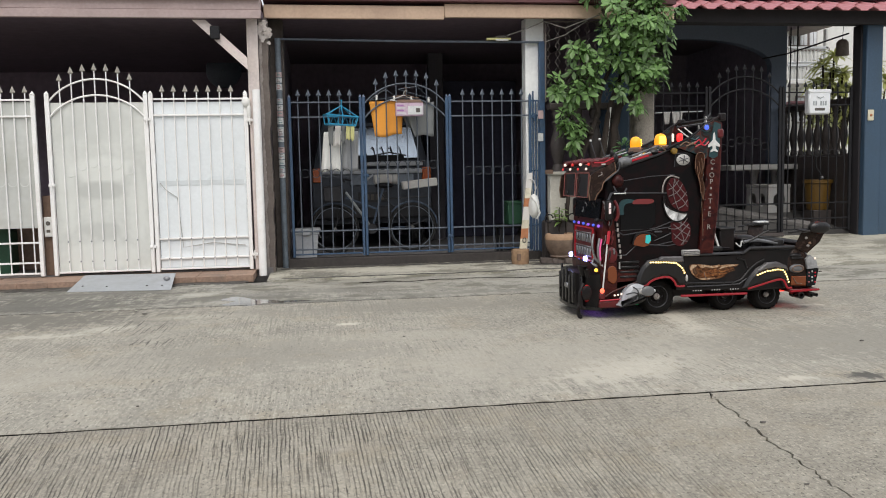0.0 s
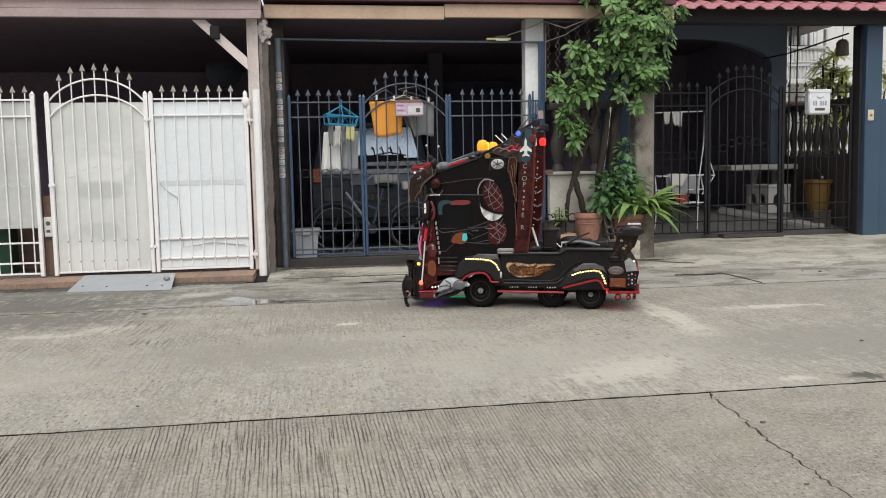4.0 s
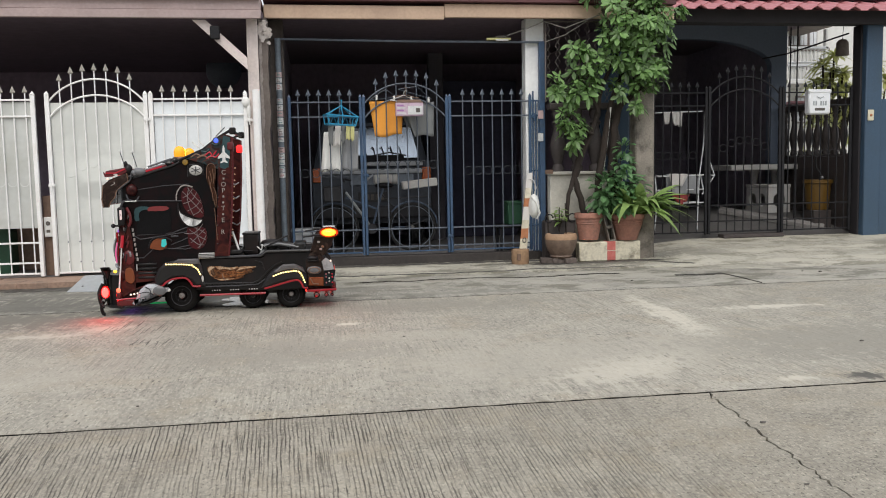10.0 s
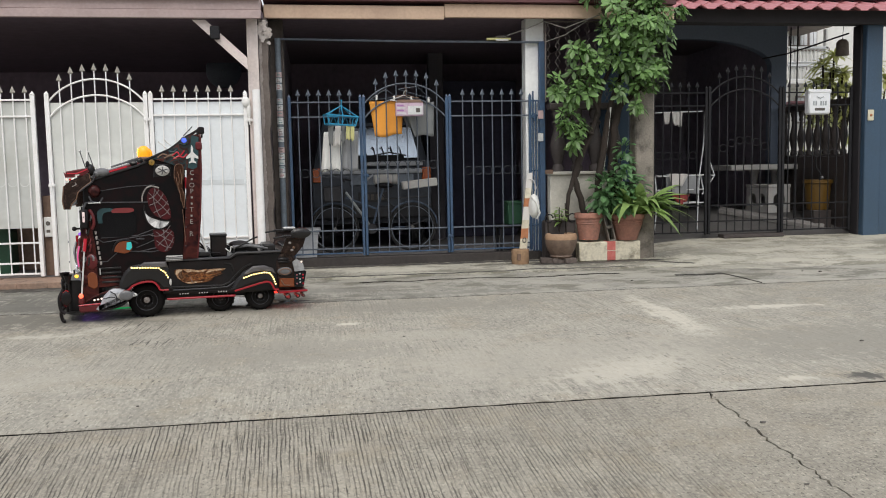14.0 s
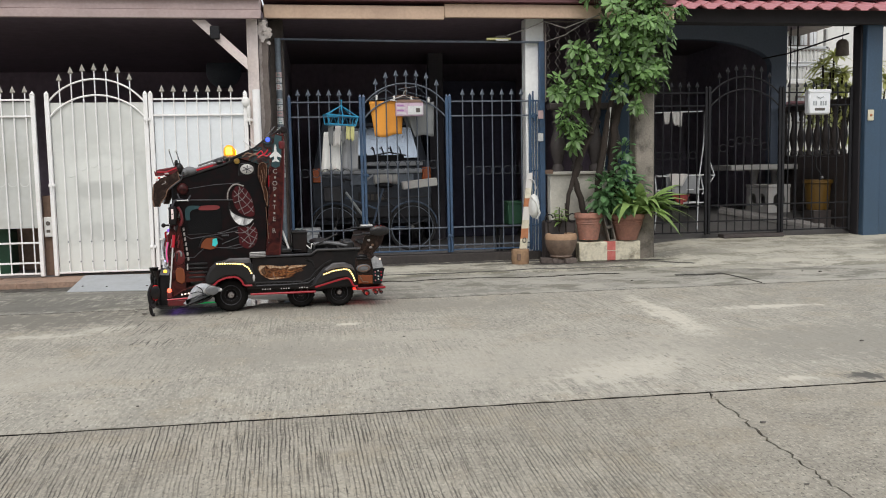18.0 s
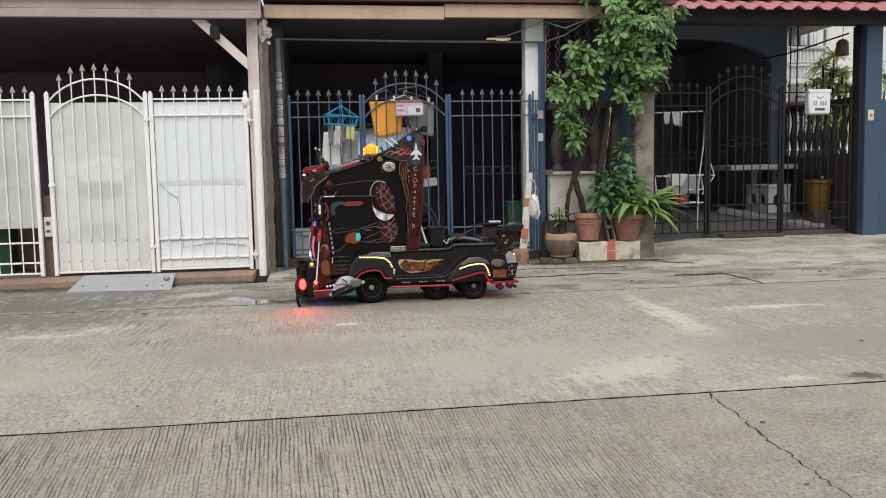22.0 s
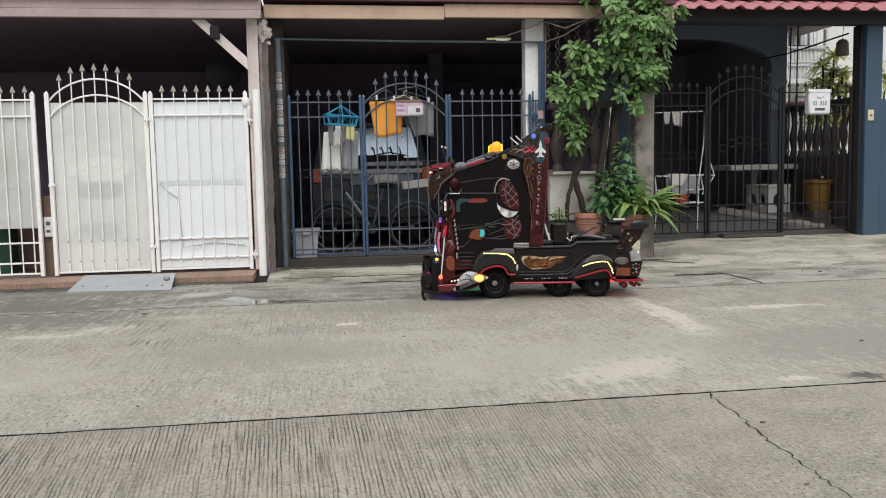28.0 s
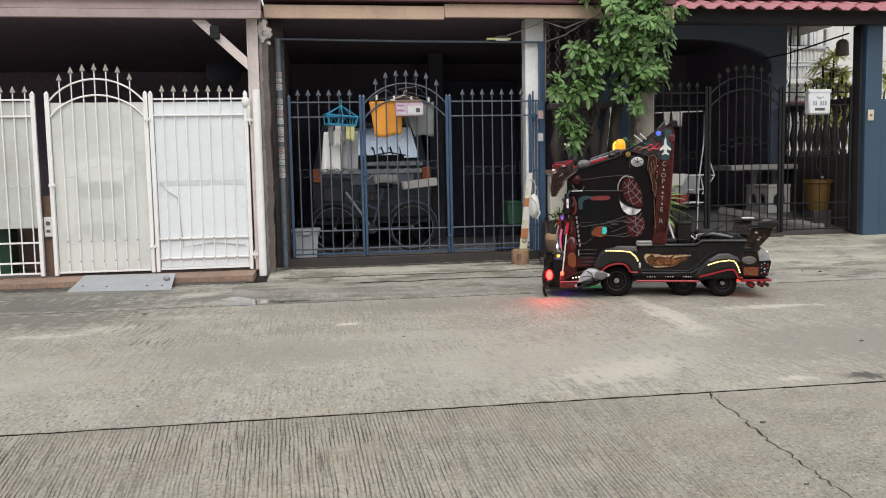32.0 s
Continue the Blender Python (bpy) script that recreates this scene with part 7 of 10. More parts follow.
# ---------------------------------------------------------------- the home-built show truck
def mural(name, colours, scale=6.0, rough=0.35):
    """Airbrushed artwork: soft patches of a few colours over black."""
    m = bpy.data.materials.new(name)
    m.use_nodes = True
    nt = m.node_tree
    N, L = nt.nodes, nt.links
    b = N["Principled BSDF"]
    tc = N.new("ShaderNodeTexCoord")
    n1 = N.new("ShaderNodeTexNoise")
    n1.inputs["Scale"].default_value, n1.inputs["Detail"].default_value = scale, 7
    n1.inputs["Distortion"].default_value = 1.2
    L.new(tc.outputs["Object"], n1.inputs["Vector"])
    ramp = N.new("ShaderNodeValToRGB")
    el = ramp.color_ramp.elements
    el[0].position, el[0].color = 0.30, (*colours[0], 1)
    el[1].position, el[1].color = 0.78, (*colours[-1], 1)
    for i, c in enumerate(colours[1:-1]):
        e = el.new(0.42 + 0.28 * i / max(1, len(colours) - 2))
        e.color = (*c, 1)
    L.new(n1.outputs["Fac"], ramp.inputs[0])
    L.new(ramp.outputs[0], b.inputs["Base Color"])
    b.inputs["Roughness"].default_value = rough
    b.inputs["Specular IOR Level"].default_value = 0.18
    return m


TRUCK_BLACK = surface("glossy_black_bodywork", (0.0095, 0.0085, 0.009), 0.36, 0, 0.4, 30, 3, 0.1, (0.018, 0.009, 0.008), 0.5, 6)
TRUCK_BLACK.node_tree.nodes["Principled BSDF"].inputs["Specular IOR Level"].default_value = 0.25
TRUCK_GREY = surface("faded_black_fender", (0.012, 0.0112, 0.0115), 0.30, 0, 0.25, 40, 5, 0.12, (0.015, 0.014, 0.014), 0.5, 5)
TRUCK_GREY.node_tree.nodes["Principled BSDF"].inputs["Specular IOR Level"].default_value = 0.4
DOOR_BLACK = mural("airbrushed_door_black", [(0.002, 0.002, 0.0026), (0.003, 0.0025, 0.003), (0.008, 0.0026, 0.0032), (0.003, 0.0028, 0.0032)], 9)
FIN_RED = mural("airbrushed_dark_red_fin", [(0.008, 0.002, 0.0025), (0.030, 0.006, 0.006), (0.062, 0.013, 0.010), (0.012, 0.004, 0.004)], 11)
WING_ART = mural("airbrushed_teal_red_wing", [(0.012, 0.012, 0.014), (0.035, 0.010, 0.008), (0.015, 0.045, 0.05), (0.09, 0.03, 0.022), (0.012, 0.01, 0.01)], 13)
FIGURE_ART = mural("airbrushed_orange_figure", [(0.010, 0.004, 0.003), (0.05, 0.018, 0.008), (0.008, 0.004, 0.004)], 30)
FLAME_ART = mural("airbrushed_flame_streaks", [(0.010, 0.005, 0.004), (0.05, 0.016, 0.007), (0.16, 0.07, 0.028), (0.03, 0.011, 0.006), (0.20, 0.12, 0.07)], 17)
TAIL_ART = mural("airbrushed_tail_panel", [(0.010, 0.009, 0.009), (0.028, 0.017, 0.012), (0.012, 0.006, 0.006), (0.055, 0.034, 0.026), (0.008, 0.012, 0.012)], 21)
FRAME_ROSE = surface("dull_rose_frame", (0.24, 0.075, 0.065), 0.45, 0, 0.3, 60, 16, 0.05)
PATCH_RED = mural("airbrushed_red_oval", [(0.040, 0.007, 0.009), (0.068, 0.010, 0.012), (0.016, 0.005, 0.006)], 16)
TEAL = surface("teal_paint", (0.014, 0.048, 0.055), 0.4, 0, 0.3, 40, 14, 0.1)
PALE_PAINT = surface("pale_grey_paint", (0.62, 0.62, 0.60), 0.45, 0, 0.12, 60, 10, 0.1)
SILVER_LINE = surface("grey_pinstripe", (0.055, 0.055, 0.06), 0.4, 0.3, 0.2, 60, 10, 0.1)
CRESCENT = mural("shaded_pale_crescent", [(0.14, 0.14, 0.14), (0.40, 0.40, 0.40), (0.75, 0.75, 0.74), (0.45, 0.45, 0.45)], 12)
# lighter grey puts the sky's sheen on the fender tops into the colour
FENDER_SHEEN = surface("sheen_grey_fender_shoulder", (0.095, 0.090, 0.092), 0.35, 0, 0.3, 40, 6, 0.1, (0.02, 0.018, 0.018), 0.5, 8)
MARK_GREY = surface("worn_pale_mark", (0.30, 0.28, 0.26), 0.6, 0, 0.4, 120, 40, 0.1, (0.08, 0.03, 0.03), 0.7, 60)
WEB_LINE = surface("pale_web_line", (0.16, 0.135, 0.135), 0.5, 0, 0.3, 60, 20, 0.0)
GOLD_EDGE = surface("worn_tan_edging", (0.16, 0.09, 0.055), 0.5, 0.1, 0.3, 60, 14, 0.05)
CHROME = surface("dull_chrome", (0.34, 0.34, 0.35), 0.3, 0.85, 0.15, 40, 8, 0.08)
FISH_GREY = surface("grey_plastic_pod", (0.12, 0.122, 0.126), 0.35, 0, 0.2, 40, 8, 0.1)
RED_TRIM = glow("red_light_tube", (0.9, 0.03, 0.05), 0.13, (0.13, 0.008, 0.012))
RED_LIT = glow("lit_red_trim", (0.95, 0.03, 0.06), 0.22, (0.16, 0.010, 0.016))
RED_SHINY = surface("red_painted_trim", (0.10, 0.008, 0.010), 0.35, 0, 0.25, 40, 8, 0.08)
# faint emission added, though the side and tail reflectors are no lamps
ORANGE_LENS = glow("orange_reflector", (0.8, 0.2, 0.03), 0.015, (0.15, 0.04, 0.014))
GOLD_LED = glow("warm_light_dot", (1.0, 0.70, 0.26), 2.3)
COLD_LED = glow("violet_white_light_dot", (0.40, 0.42, 1.0), 3.5)
BLUE_LED = glow("blue_lamp", (0.10, 0.18, 1.0), 0.35)
RED_LED = glow("red_signal_lamp", (1.0, 0.05, 0.04), 0.35, (0.3, 0.02, 0.02))
BEACON_AMBER = glow("amber_beacon_dome", (1.0, 0.36, 0.008), 0.45, (0.7, 0.32, 0.015))
BEACON_HOT = glow("lit_beacon_mirror", (1.0, 0.62, 0.03), 5.0)
STROBE_RED = glow("red_flash_face", (1.0, 0.0010, 0.0008), 260.0)
STROBE_AMBER = glow("amber_flash_face", (1.0, 0.016, 0.0012), 60.0)
STROBE_WARM = glow("warm_flash_face", (1.0, 0.085, 0.020), 9.0)
RED_FLOOR = glow("red_floor_light", (1.0, 0.03, 0.02), 2.4)
DIM_STUD = glow("dim_stud_light", (1.0, 0.6, 0.35), 0.25, (0.3, 0.2, 0.15))
LAMP_DARK = surface("unlit_lamp_lens", (0.20, 0.13, 0.10), 0.2, 0, 0.15, 40, 10, 0.05, coat=0.4)
GREEN_GLOW = glow("green_floor_light", (0.05, 0.8, 0.25), 0.10)
RUBBER = surface("tyre_rubber", (0.009, 0.0082, 0.0078), 0.9, 0, 0.3, 60, 6, 0.3)
RUBBER.node_tree.nodes["Principled BSDF"].inputs["Specular IOR Level"].default_value = 0.15
GLASS_BLACK = surface("black_window_film", (0.004, 0.004, 0.005), 0.2, 0, 0.2, 20, 3, 0.0)
GLASS_BLACK.node_tree.nodes["Principled BSDF"].inputs["Specular IOR Level"].default_value = 0.25

MARK_PALE = surface("worn_silver_mark", (0.46, 0.45, 0.43), 0.5, 0.15, 0.3, 110, 30, 0.1, (0.20, 0.19, 0.18), 0.5, 40)
LAMP_CLEAR = surface("clear_lamp_plastic", (0.50, 0.51, 0.52), 0.2, 0, 0.2, 60, 20, 0.05, (0.30, 0.31, 0.32), 0.5, 30, coat=0.4)
FISH_PALE = surface("pale_grey_dented_plate", (0.30, 0.305, 0.31), 0.4, 0.1, 0.2, 60, 12, 0.1, (0.12, 0.12, 0.125), 0.6, 20)
SPOT_PANEL = mural("airbrushed_teal_black_panel", [(0.004, 0.006, 0.007), (0.010, 0.022, 0.024), (0.004, 0.004, 0.005), (0.016, 0.020, 0.020)], 18)
GOLD_PANEL = mural("worn_copper_panel", [(0.10, 0.035, 0.018), (0.22, 0.09, 0.05), (0.05, 0.016, 0.012), (0.30, 0.17, 0.11)], 16)
DOT_PINK = surface("pink_dot_paint", (0.30, 0.10, 0.11), 0.5, 0, 0.2, 60, 20, 0.0)
YELLOW_LENS = surface("dull_yellow_lens", (0.22, 0.13, 0.02), 0.3, 0, 0.2, 60, 20, 0.05, coat=0.3)
YELLOW_DOT = glow("yellow_lamp_dot", (1.0, 0.55, 0.06), 1.3, (0.5, 0.3, 0.05))
WARM_DOT = glow("warm_white_dot", (1.0, 0.80, 0.66), 0.7, (0.5, 0.4, 0.35))
VIOLET_LED = glow("violet_front_lamp", (0.42, 0.16, 1.0), 0.6, (0.1, 0.06, 0.25))
PINK_LED = glow("pink_light_tube", (1.0, 0.16, 0.42), 0.45, (0.25, 0.03, 0.08))
RED_FIN = glow("lit_red_fin_lamp", (1.0, 0.02, 0.02), 1.3, (0.4, 0.02, 0.02))
# glowing rings that imitate the glare halo round the flashing lamps
HALO_AMBER = glow("amber_halo_ring", (1.0, 0.17, 0.008), 3.0, (0.5, 0.15, 0.02))
HALO_RED = glow("red_halo_ring", (1.0, 0.016, 0.014), 12.0, (0.4, 0.01, 0.012))
HALO_WARM = glow("warm_halo_ring", (1.0, 0.34, 0.03), 4.0, (0.5, 0.25, 0.06))

truck = thing("show_truck", (0, 0, 0), "home-built black show truck with red trim and lamps", "truck")
W = 0.72


def tp(name, shape, mat, label="", parent=None, smooth=40):
    return part(name, shape, mat, truck if parent is None else parent, label, smooth)


def flat(poly, y0, y1):
    return Shape().prism(poly, y0, y1)


def strip(pts, r=0.006, n=6):
    return Shape().tube(pts, r, n)


def curved(pts, n=5):
    """A smooth path through points."""
    out = []
    for i in range(len(pts) - 1):
        p0, p1, p2, p3 = pts[max(0, i - 1)], pts[i], pts[i + 1], pts[min(len(pts) - 1, i + 2)]
        for j in range(n):
            u = j / n
            out.append(tuple(0.5 * (2 * b + (c - a) * u + (2 * a - 5 * b + 4 * c - d) * u * u + (3 * b - a - 3 * c + d) * u ** 3) for a, b, c, d in zip(p0, p1, p2, p3)))
    return out + [pts[-1]]


def closed(pts, n=4):
    """A smooth closed outline through points."""
    ring = curved([pts[-1], *pts, pts[0], pts[1]], n)
    return ring[n:-2 * n] if n > 1 else ring


def side_line(pts, y, r, mat, parent, name="paint_line", label=""):
    return tp(name, strip([(x, y, z) for x, z in curved(pts, 4)], r, 5), mat, label, parent)


def letter(char, size, mat, parent, at):
    """One painted capital on the near side."""
    cu = bpy.data.curves.new("letter", "FONT")
    cu.body, cu.size, cu.extrude, cu.align_x, cu.align_y = char, size, 0.0015, "CENTER", "CENTER"
    ob = new("letter", cu)
    bpy.context.view_layer.update()
    me = bpy.data.meshes.new_from_object(ob.evaluated_get(bpy.context.evaluated_depsgraph_get()))
    bpy.data.objects.remove(ob)
    me.materials.clear()
    me.materials.append(mat)
    o = part("letter", me, None, parent, "worn pale painted letter " + char)
    o.matrix_local = pose(*at, 90, 0, 0)
    return o


# cab shell: flat flanks under a long sloping roof
cab_outline = [(-0.42, 0.27), (-0.47, 0.34), (-0.47, 0.40), (-0.455, 0.68), (-0.435, 0.88), (-0.43, 1.06), (-0.37, 1.105), (-0.02, 1.208), (0.03, 1.24), (0.10, 1.268),
               (0.33, 1.20), (0.315, 0.80), (0.30, 0.47), (0.17, 0.47), (0.16, 0.40), (-0.10, 0.40), (-0.20, 0.27)]
cab = tp("cab", Shape().bevel_prism(cab_outline, 0.012, W - 0.012, 0.012), DOOR_BLACK, "airbrushed black cab with a steep sloping roof")
tp("roof_edge", strip([(-0.40, 0.012, 1.095), (-0.02, 0.010, 1.212), (0.06, 0.010, 1.248)], 0.010, 7), TRUCK_GREY, parent=cab)
for pts, r in (([(-0.36, 0.66), (-0.30, 0.62), (0.06, 0.67), (0.10, 0.70)], 0.004), ([(-0.40, 0.47), (-0.28, 0.47), (-0.19, 0.55), (0.05, 0.53), (0.16, 0.55)], 0.004),
               ([(-0.33, 0.932), (0.02, 0.925), (0.18, 0.93)], 0.005), ([(-0.32, 1.02), (-0.10, 1.05), (0.10, 1.06)], 0.003), ([(-0.32, 0.655), (-0.05, 0.665), (0.09, 0.715)], 0.004),
               ([(-0.06, 0.57), (0.02, 0.60), (0.11, 0.64)], 0.0035), ([(-0.05, 0.535), (0.05, 0.555), (0.13, 0.57)], 0.0035)):
    tp("door_line", strip([(x, 0.012, z) for x, z in pts], r), SILVER_LINE, parent=cab)
tp("side_window", flat([(-0.32, 0.66), (-0.325, 0.86), (-0.30, 0.885), (-0.07, 0.88), (-0.055, 0.86), (-0.05, 0.70), (-0.10, 0.66)], 0.008, 0.02), GLASS_BLACK, "black side window", cab)
tp("window_strip", flat(closed([(-0.225, 0.848), (-0.215, 0.880), (-0.14, 0.886), (-0.075, 0.881), (-0.068, 0.858), (-0.12, 0.846)], 3), 0.002, 0.0085), glow("red_window_strip", (0.8, 0.1, 0.1), 0.04, (0.13, 0.025, 0.026)), "dull red strip over the window", cab)
tp("window_edge", flat(closed([(-0.33, 0.77), (-0.335, 0.85), (-0.30, 0.885), (-0.225, 0.882), (-0.22, 0.864), (-0.28, 0.852), (-0.30, 0.82), (-0.30, 0.77)], 3), 0.003, 0.0095), TEAL, "teal window edge", cab)
# lamp in the door
lb = tp("door_lamp", flat(closed([(-0.225, 0.545), (-0.205, 0.60), (-0.16, 0.625), (-0.10, 0.615), (-0.095, 0.555), (-0.15, 0.528)], 3), -0.004, 0.02), ORANGE_LENS, "dull orange eye-shaped lamp in the door", cab)
tp("lamp_brow", strip([(x, -0.004, z) for x, z in curved([(-0.235, 0.55), (-0.21, 0.612), (-0.16, 0.635), (-0.09, 0.625), (-0.05, 0.60)], 4)], 0.007, 6), TRUCK_BLACK, parent=lb)
tp("teal_lens", flat([(-0.135, 0.56), (-0.130, 0.615), (-0.098, 0.618), (-0.092, 0.575), (-0.112, 0.552)], -0.010, -0.003), glow("teal_light", (0.05, 0.8, 0.75), 0.28, (0.03, 0.22, 0.22)), "glowing teal lens", lb)
# red oval artwork with webbing, and its pale crescent
oval = closed([(0.062, 1.028), (0.11, 1.035), (0.165, 0.985), (0.198, 0.90), (0.207, 0.80), (0.16, 0.785), (0.09, 0.82), (0.045, 0.90), (0.038, 0.985)], 4)
art = tp("oval_panel", flat(oval, 0.006, 0.02), PATCH_RED, "dark red webbed oval artwork", cab)
low = closed([(0.07, 0.70), (0.14, 0.715), (0.215, 0.69), (0.225, 0.61), (0.195, 0.545), (0.14, 0.525), (0.085, 0.56), (0.075, 0.63)], 4)
tp("oval_panel", flat(low, 0.006, 0.02), PATCH_RED, "dark red webbed oval artwork", cab)
cres = [(0.012, 0.905), (0.022, 0.845), (0.050, 0.815), (0.095, 0.793), (0.150, 0.775), (0.200, 0.770), (0.178, 0.735), (0.135, 0.712), (0.090, 0.715), (0.048, 0.745), (0.022, 0.79), (0.008, 0.85)]
tp("crescent", flat(cres, 0.001, 0.008), CRESCENT, "pale crescent shape", art)
tp("crescent_edge", strip([(x, 0.0, z) for x, z in curved(cres + cres[:1], 3)], 0.0055, 5), TRUCK_BLACK, parent=art)
tp("crescent_edge", strip([(x, 0.0, z) for x, z in curved([(0.0, 0.93), (0.004, 0.98), (0.03, 1.03), (0.07, 1.05), (0.13, 1.035)], 4)], 0.006, 5), MARK_GREY, "pale rim of the oval", art)
for pts in ([(0.05, 1.00), (0.10, 0.94), (0.17, 0.86), (0.20, 0.82)], [(0.09, 1.03), (0.14, 0.96), (0.195, 0.90)], [(0.16, 0.99), (0.12, 0.93), (0.05, 0.90)], [(0.19, 0.93), (0.15, 0.88), (0.08, 0.84)],
            [(0.05, 0.95), (0.09, 0.97), (0.13, 1.02)], [(0.20, 0.87), (0.17, 0.83), (0.13, 0.81)], [(0.10, 1.03), (0.085, 0.95), (0.10, 0.87), (0.13, 0.80)],
            [(0.09, 0.69), (0.15, 0.64), (0.22, 0.60)], [(0.12, 0.71), (0.18, 0.68), (0.22, 0.65)], [(0.21, 0.69), (0.16, 0.64), (0.10, 0.58)], [(0.22, 0.64), (0.19, 0.58), (0.15, 0.535)],
            [(0.09, 0.62), (0.15, 0.57), (0.20, 0.56)], [(0.15, 0.71), (0.15, 0.64), (0.17, 0.58), (0.165, 0.535)], [(0.05, 0.66), (0.11, 0.655), (0.16, 0.685), (0.20, 0.735)]):
    side_line(pts, 0.004, 0.003, WEB_LINE, art, "web_line")
# round lens plate high on the cab side
lp = tp("lens_plate", flat([(0.095, 1.12), (0.105, 1.215), (0.225, 1.22), (0.225, 1.13)], 0.008, 0.02), TRUCK_BLACK, parent=cab)
tp("plate_edge", strip([(0.095, 0.006, 1.12), (0.102, 0.006, 1.215), (0.225, 0.006, 1.222)], 0.003, 5), SILVER_LINE, parent=lp)
tp("round_lens", Shape().ball((0.162, 0.002, 1.170), 0.054, 0.010, 0.042, 18, 8), MARK_PALE, "oval pale lens with dark spokes", lp)
for a in range(3):
    c, s = math.cos(a * 1.05 + 0.4), math.sin(a * 1.05 + 0.4)
    tp("lens_spoke", strip([(0.162 - 0.040 * c, -0.009, 1.170 - 0.032 * s), (0.162 + 0.040 * c, -0.009, 1.170 + 0.032 * s)], 0.0035, 5), SILVER_LINE, parent=lp)

# sun visor and the lamps on it
FX = 0.045
vis = tp("visor", Shape().bevel_prism([(-0.572 + FX, 1.075), (-0.565 + FX, 1.105), (-0.40, 1.15), (-0.36, 1.125), (-0.38, 1.09), (-0.44, 1.05)], -0.008, W + 0.008, 0.008), TRUCK_BLACK,
         "worn black visor overhanging the windscreen")
for y0, y1 in ((-0.012, 0.006), (W - 0.006, W + 0.012)):
    plate_pts = [(-0.560, 1.065), (-0.52, 1.095), (-0.375, 1.160), (-0.365, 1.095), (-0.43, 1.045), (-0.46, 1.015), (-0.475, 0.965), (-0.51, 0.925), (-0.525, 0.885), (-0.565, 0.885), (-0.575, 0.95)]
    tp("visor_side", flat(plate_pts, y0, y1), TAIL_ART, "worn bent side flap", vis)
    tp("visor_horn", flat([(-0.545, 1.128), (-0.555, 1.170), (-0.535, 1.150), (-0.505, 1.160), (-0.43, 1.178), (-0.385, 1.205), (-0.375, 1.170), (-0.42, 1.140), (-0.46, 1.145), (-0.49, 1.130)], y0, y1), RED_SHINY, "red horn-shaped plate on the visor", vis)
    ye = y0 - 0.001 if y0 < 0.2 else y1 + 0.001
    for edge in ([(-0.375, 1.160), (-0.365, 1.095), (-0.43, 1.045), (-0.46, 1.015), (-0.475, 0.965), (-0.51, 0.925), (-0.525, 0.885)], [(-0.565, 0.885), (-0.575, 0.95), (-0.560, 1.065)]):
        tp("flap_edge", strip([(x, ye, z) for x, z in edge], 0.0045, 5), GOLD_EDGE, parent=vis)
    tp("flap_mark", strip([(-0.50, ye, 1.06), (-0.47, ye, 1.075), (-0.475, ye, 1.09)], 0.004, 5), MARK_GREY, parent=vis)
tp("horn_mark", Shape().box(-0.475, -0.445, -0.014, -0.012, 1.143, 1.153), PALE_PAINT, parent=vis)
for i in range(2):
    y = 0.05 + 0.325 * i
    tp("visor_flap", Shape().add([(-0.545, y, 1.08), (-0.545, y + 0.28, 1.08), (-0.556, y + 0.28, 0.91), (-0.556, y, 0.91), (-0.535, y, 1.08), (-0.535, y + 0.28, 1.08), (-0.546, y + 0.28, 0.91), (-0.546, y, 0.91)],
       [(0, 1, 2, 3), (4, 7, 6, 5), (0, 4, 5, 1), (3, 2, 6, 7), (0, 3, 7, 4), (1, 5, 6, 2)]), TRUCK_GREY, "dark hanging flap", vis)
    tp("visor_gap_tube", strip([(-0.562, y, 0.905), (-0.549, y, 1.085), (-0.549, y + 0.285, 1.085), (-0.562, y + 0.285, 0.905), (-0.562, y, 0.905)], 0.0042), FRAME_ROSE, "dull rose frame of the flap", vis)
tp("visor_tube", strip([(-0.532, -0.016, 1.160), (-0.46, -0.016, 1.158), (-0.385, -0.016, 1.19)], 0.005), RED_LIT, "red tube along the visor", vis)
tp("visor_tube", strip(curved([(-0.45, -0.014, 1.02), (-0.40, -0.016, 1.06), (-0.35, -0.018, 1.10), (-0.335, -0.018, 1.16)]), 0.006), SILVER_LINE, "grey cable on the visor", vis)
for i in range(4):
    y = 0.04 + 0.20 * i
    tp("visor_lamp", Shape().box(-0.545, -0.40, y - 0.03, y + 0.07, 1.160, 1.188, 0.008, Matrix.Rotation(-0.17, 3, "Y")), RED_SHINY, "red bar lamp on the visor", vis)
    tp("lamp_tip", Shape().ball((-0.548, y + 0.02, 1.150), 0.012, 0.016, 0.012, 8, 5), (RED_LED, WARM_DOT)[i % 2], "small glowing lamp tip", vis)
    tp("lamp_tip", Shape().ball((-0.552, y + 0.07, 1.115), 0.010, 0.014, 0.010, 8, 5), (WARM_DOT, RED_LED)[i % 2], "small glowing lamp tip", vis)
for x, y in ((-0.40, 0.10), (-0.37, 0.40)):
    ae = tp("aerial", strip([(x, y, 1.17), (x - 0.045, y + 0.01, 1.33)], 0.004, 6), SILVER_LINE, "thin rod aerial", vis)
    tp("aerial_tip", Shape().ball((x - 0.046, y + 0.01, 1.335), 0.010, 0.010, 0.010, 8, 5), PALE_PAINT, "pale aerial tip", ae)
tp("cable_knot", Shape().ball((-0.365, 0.02, 1.185), 0.032, 0.035, 0.045, 9, 6).ball((-0.385, 0.02, 1.225), 0.016, 0.02, 0.03, 8, 5), TRUCK_BLACK, parent=vis)
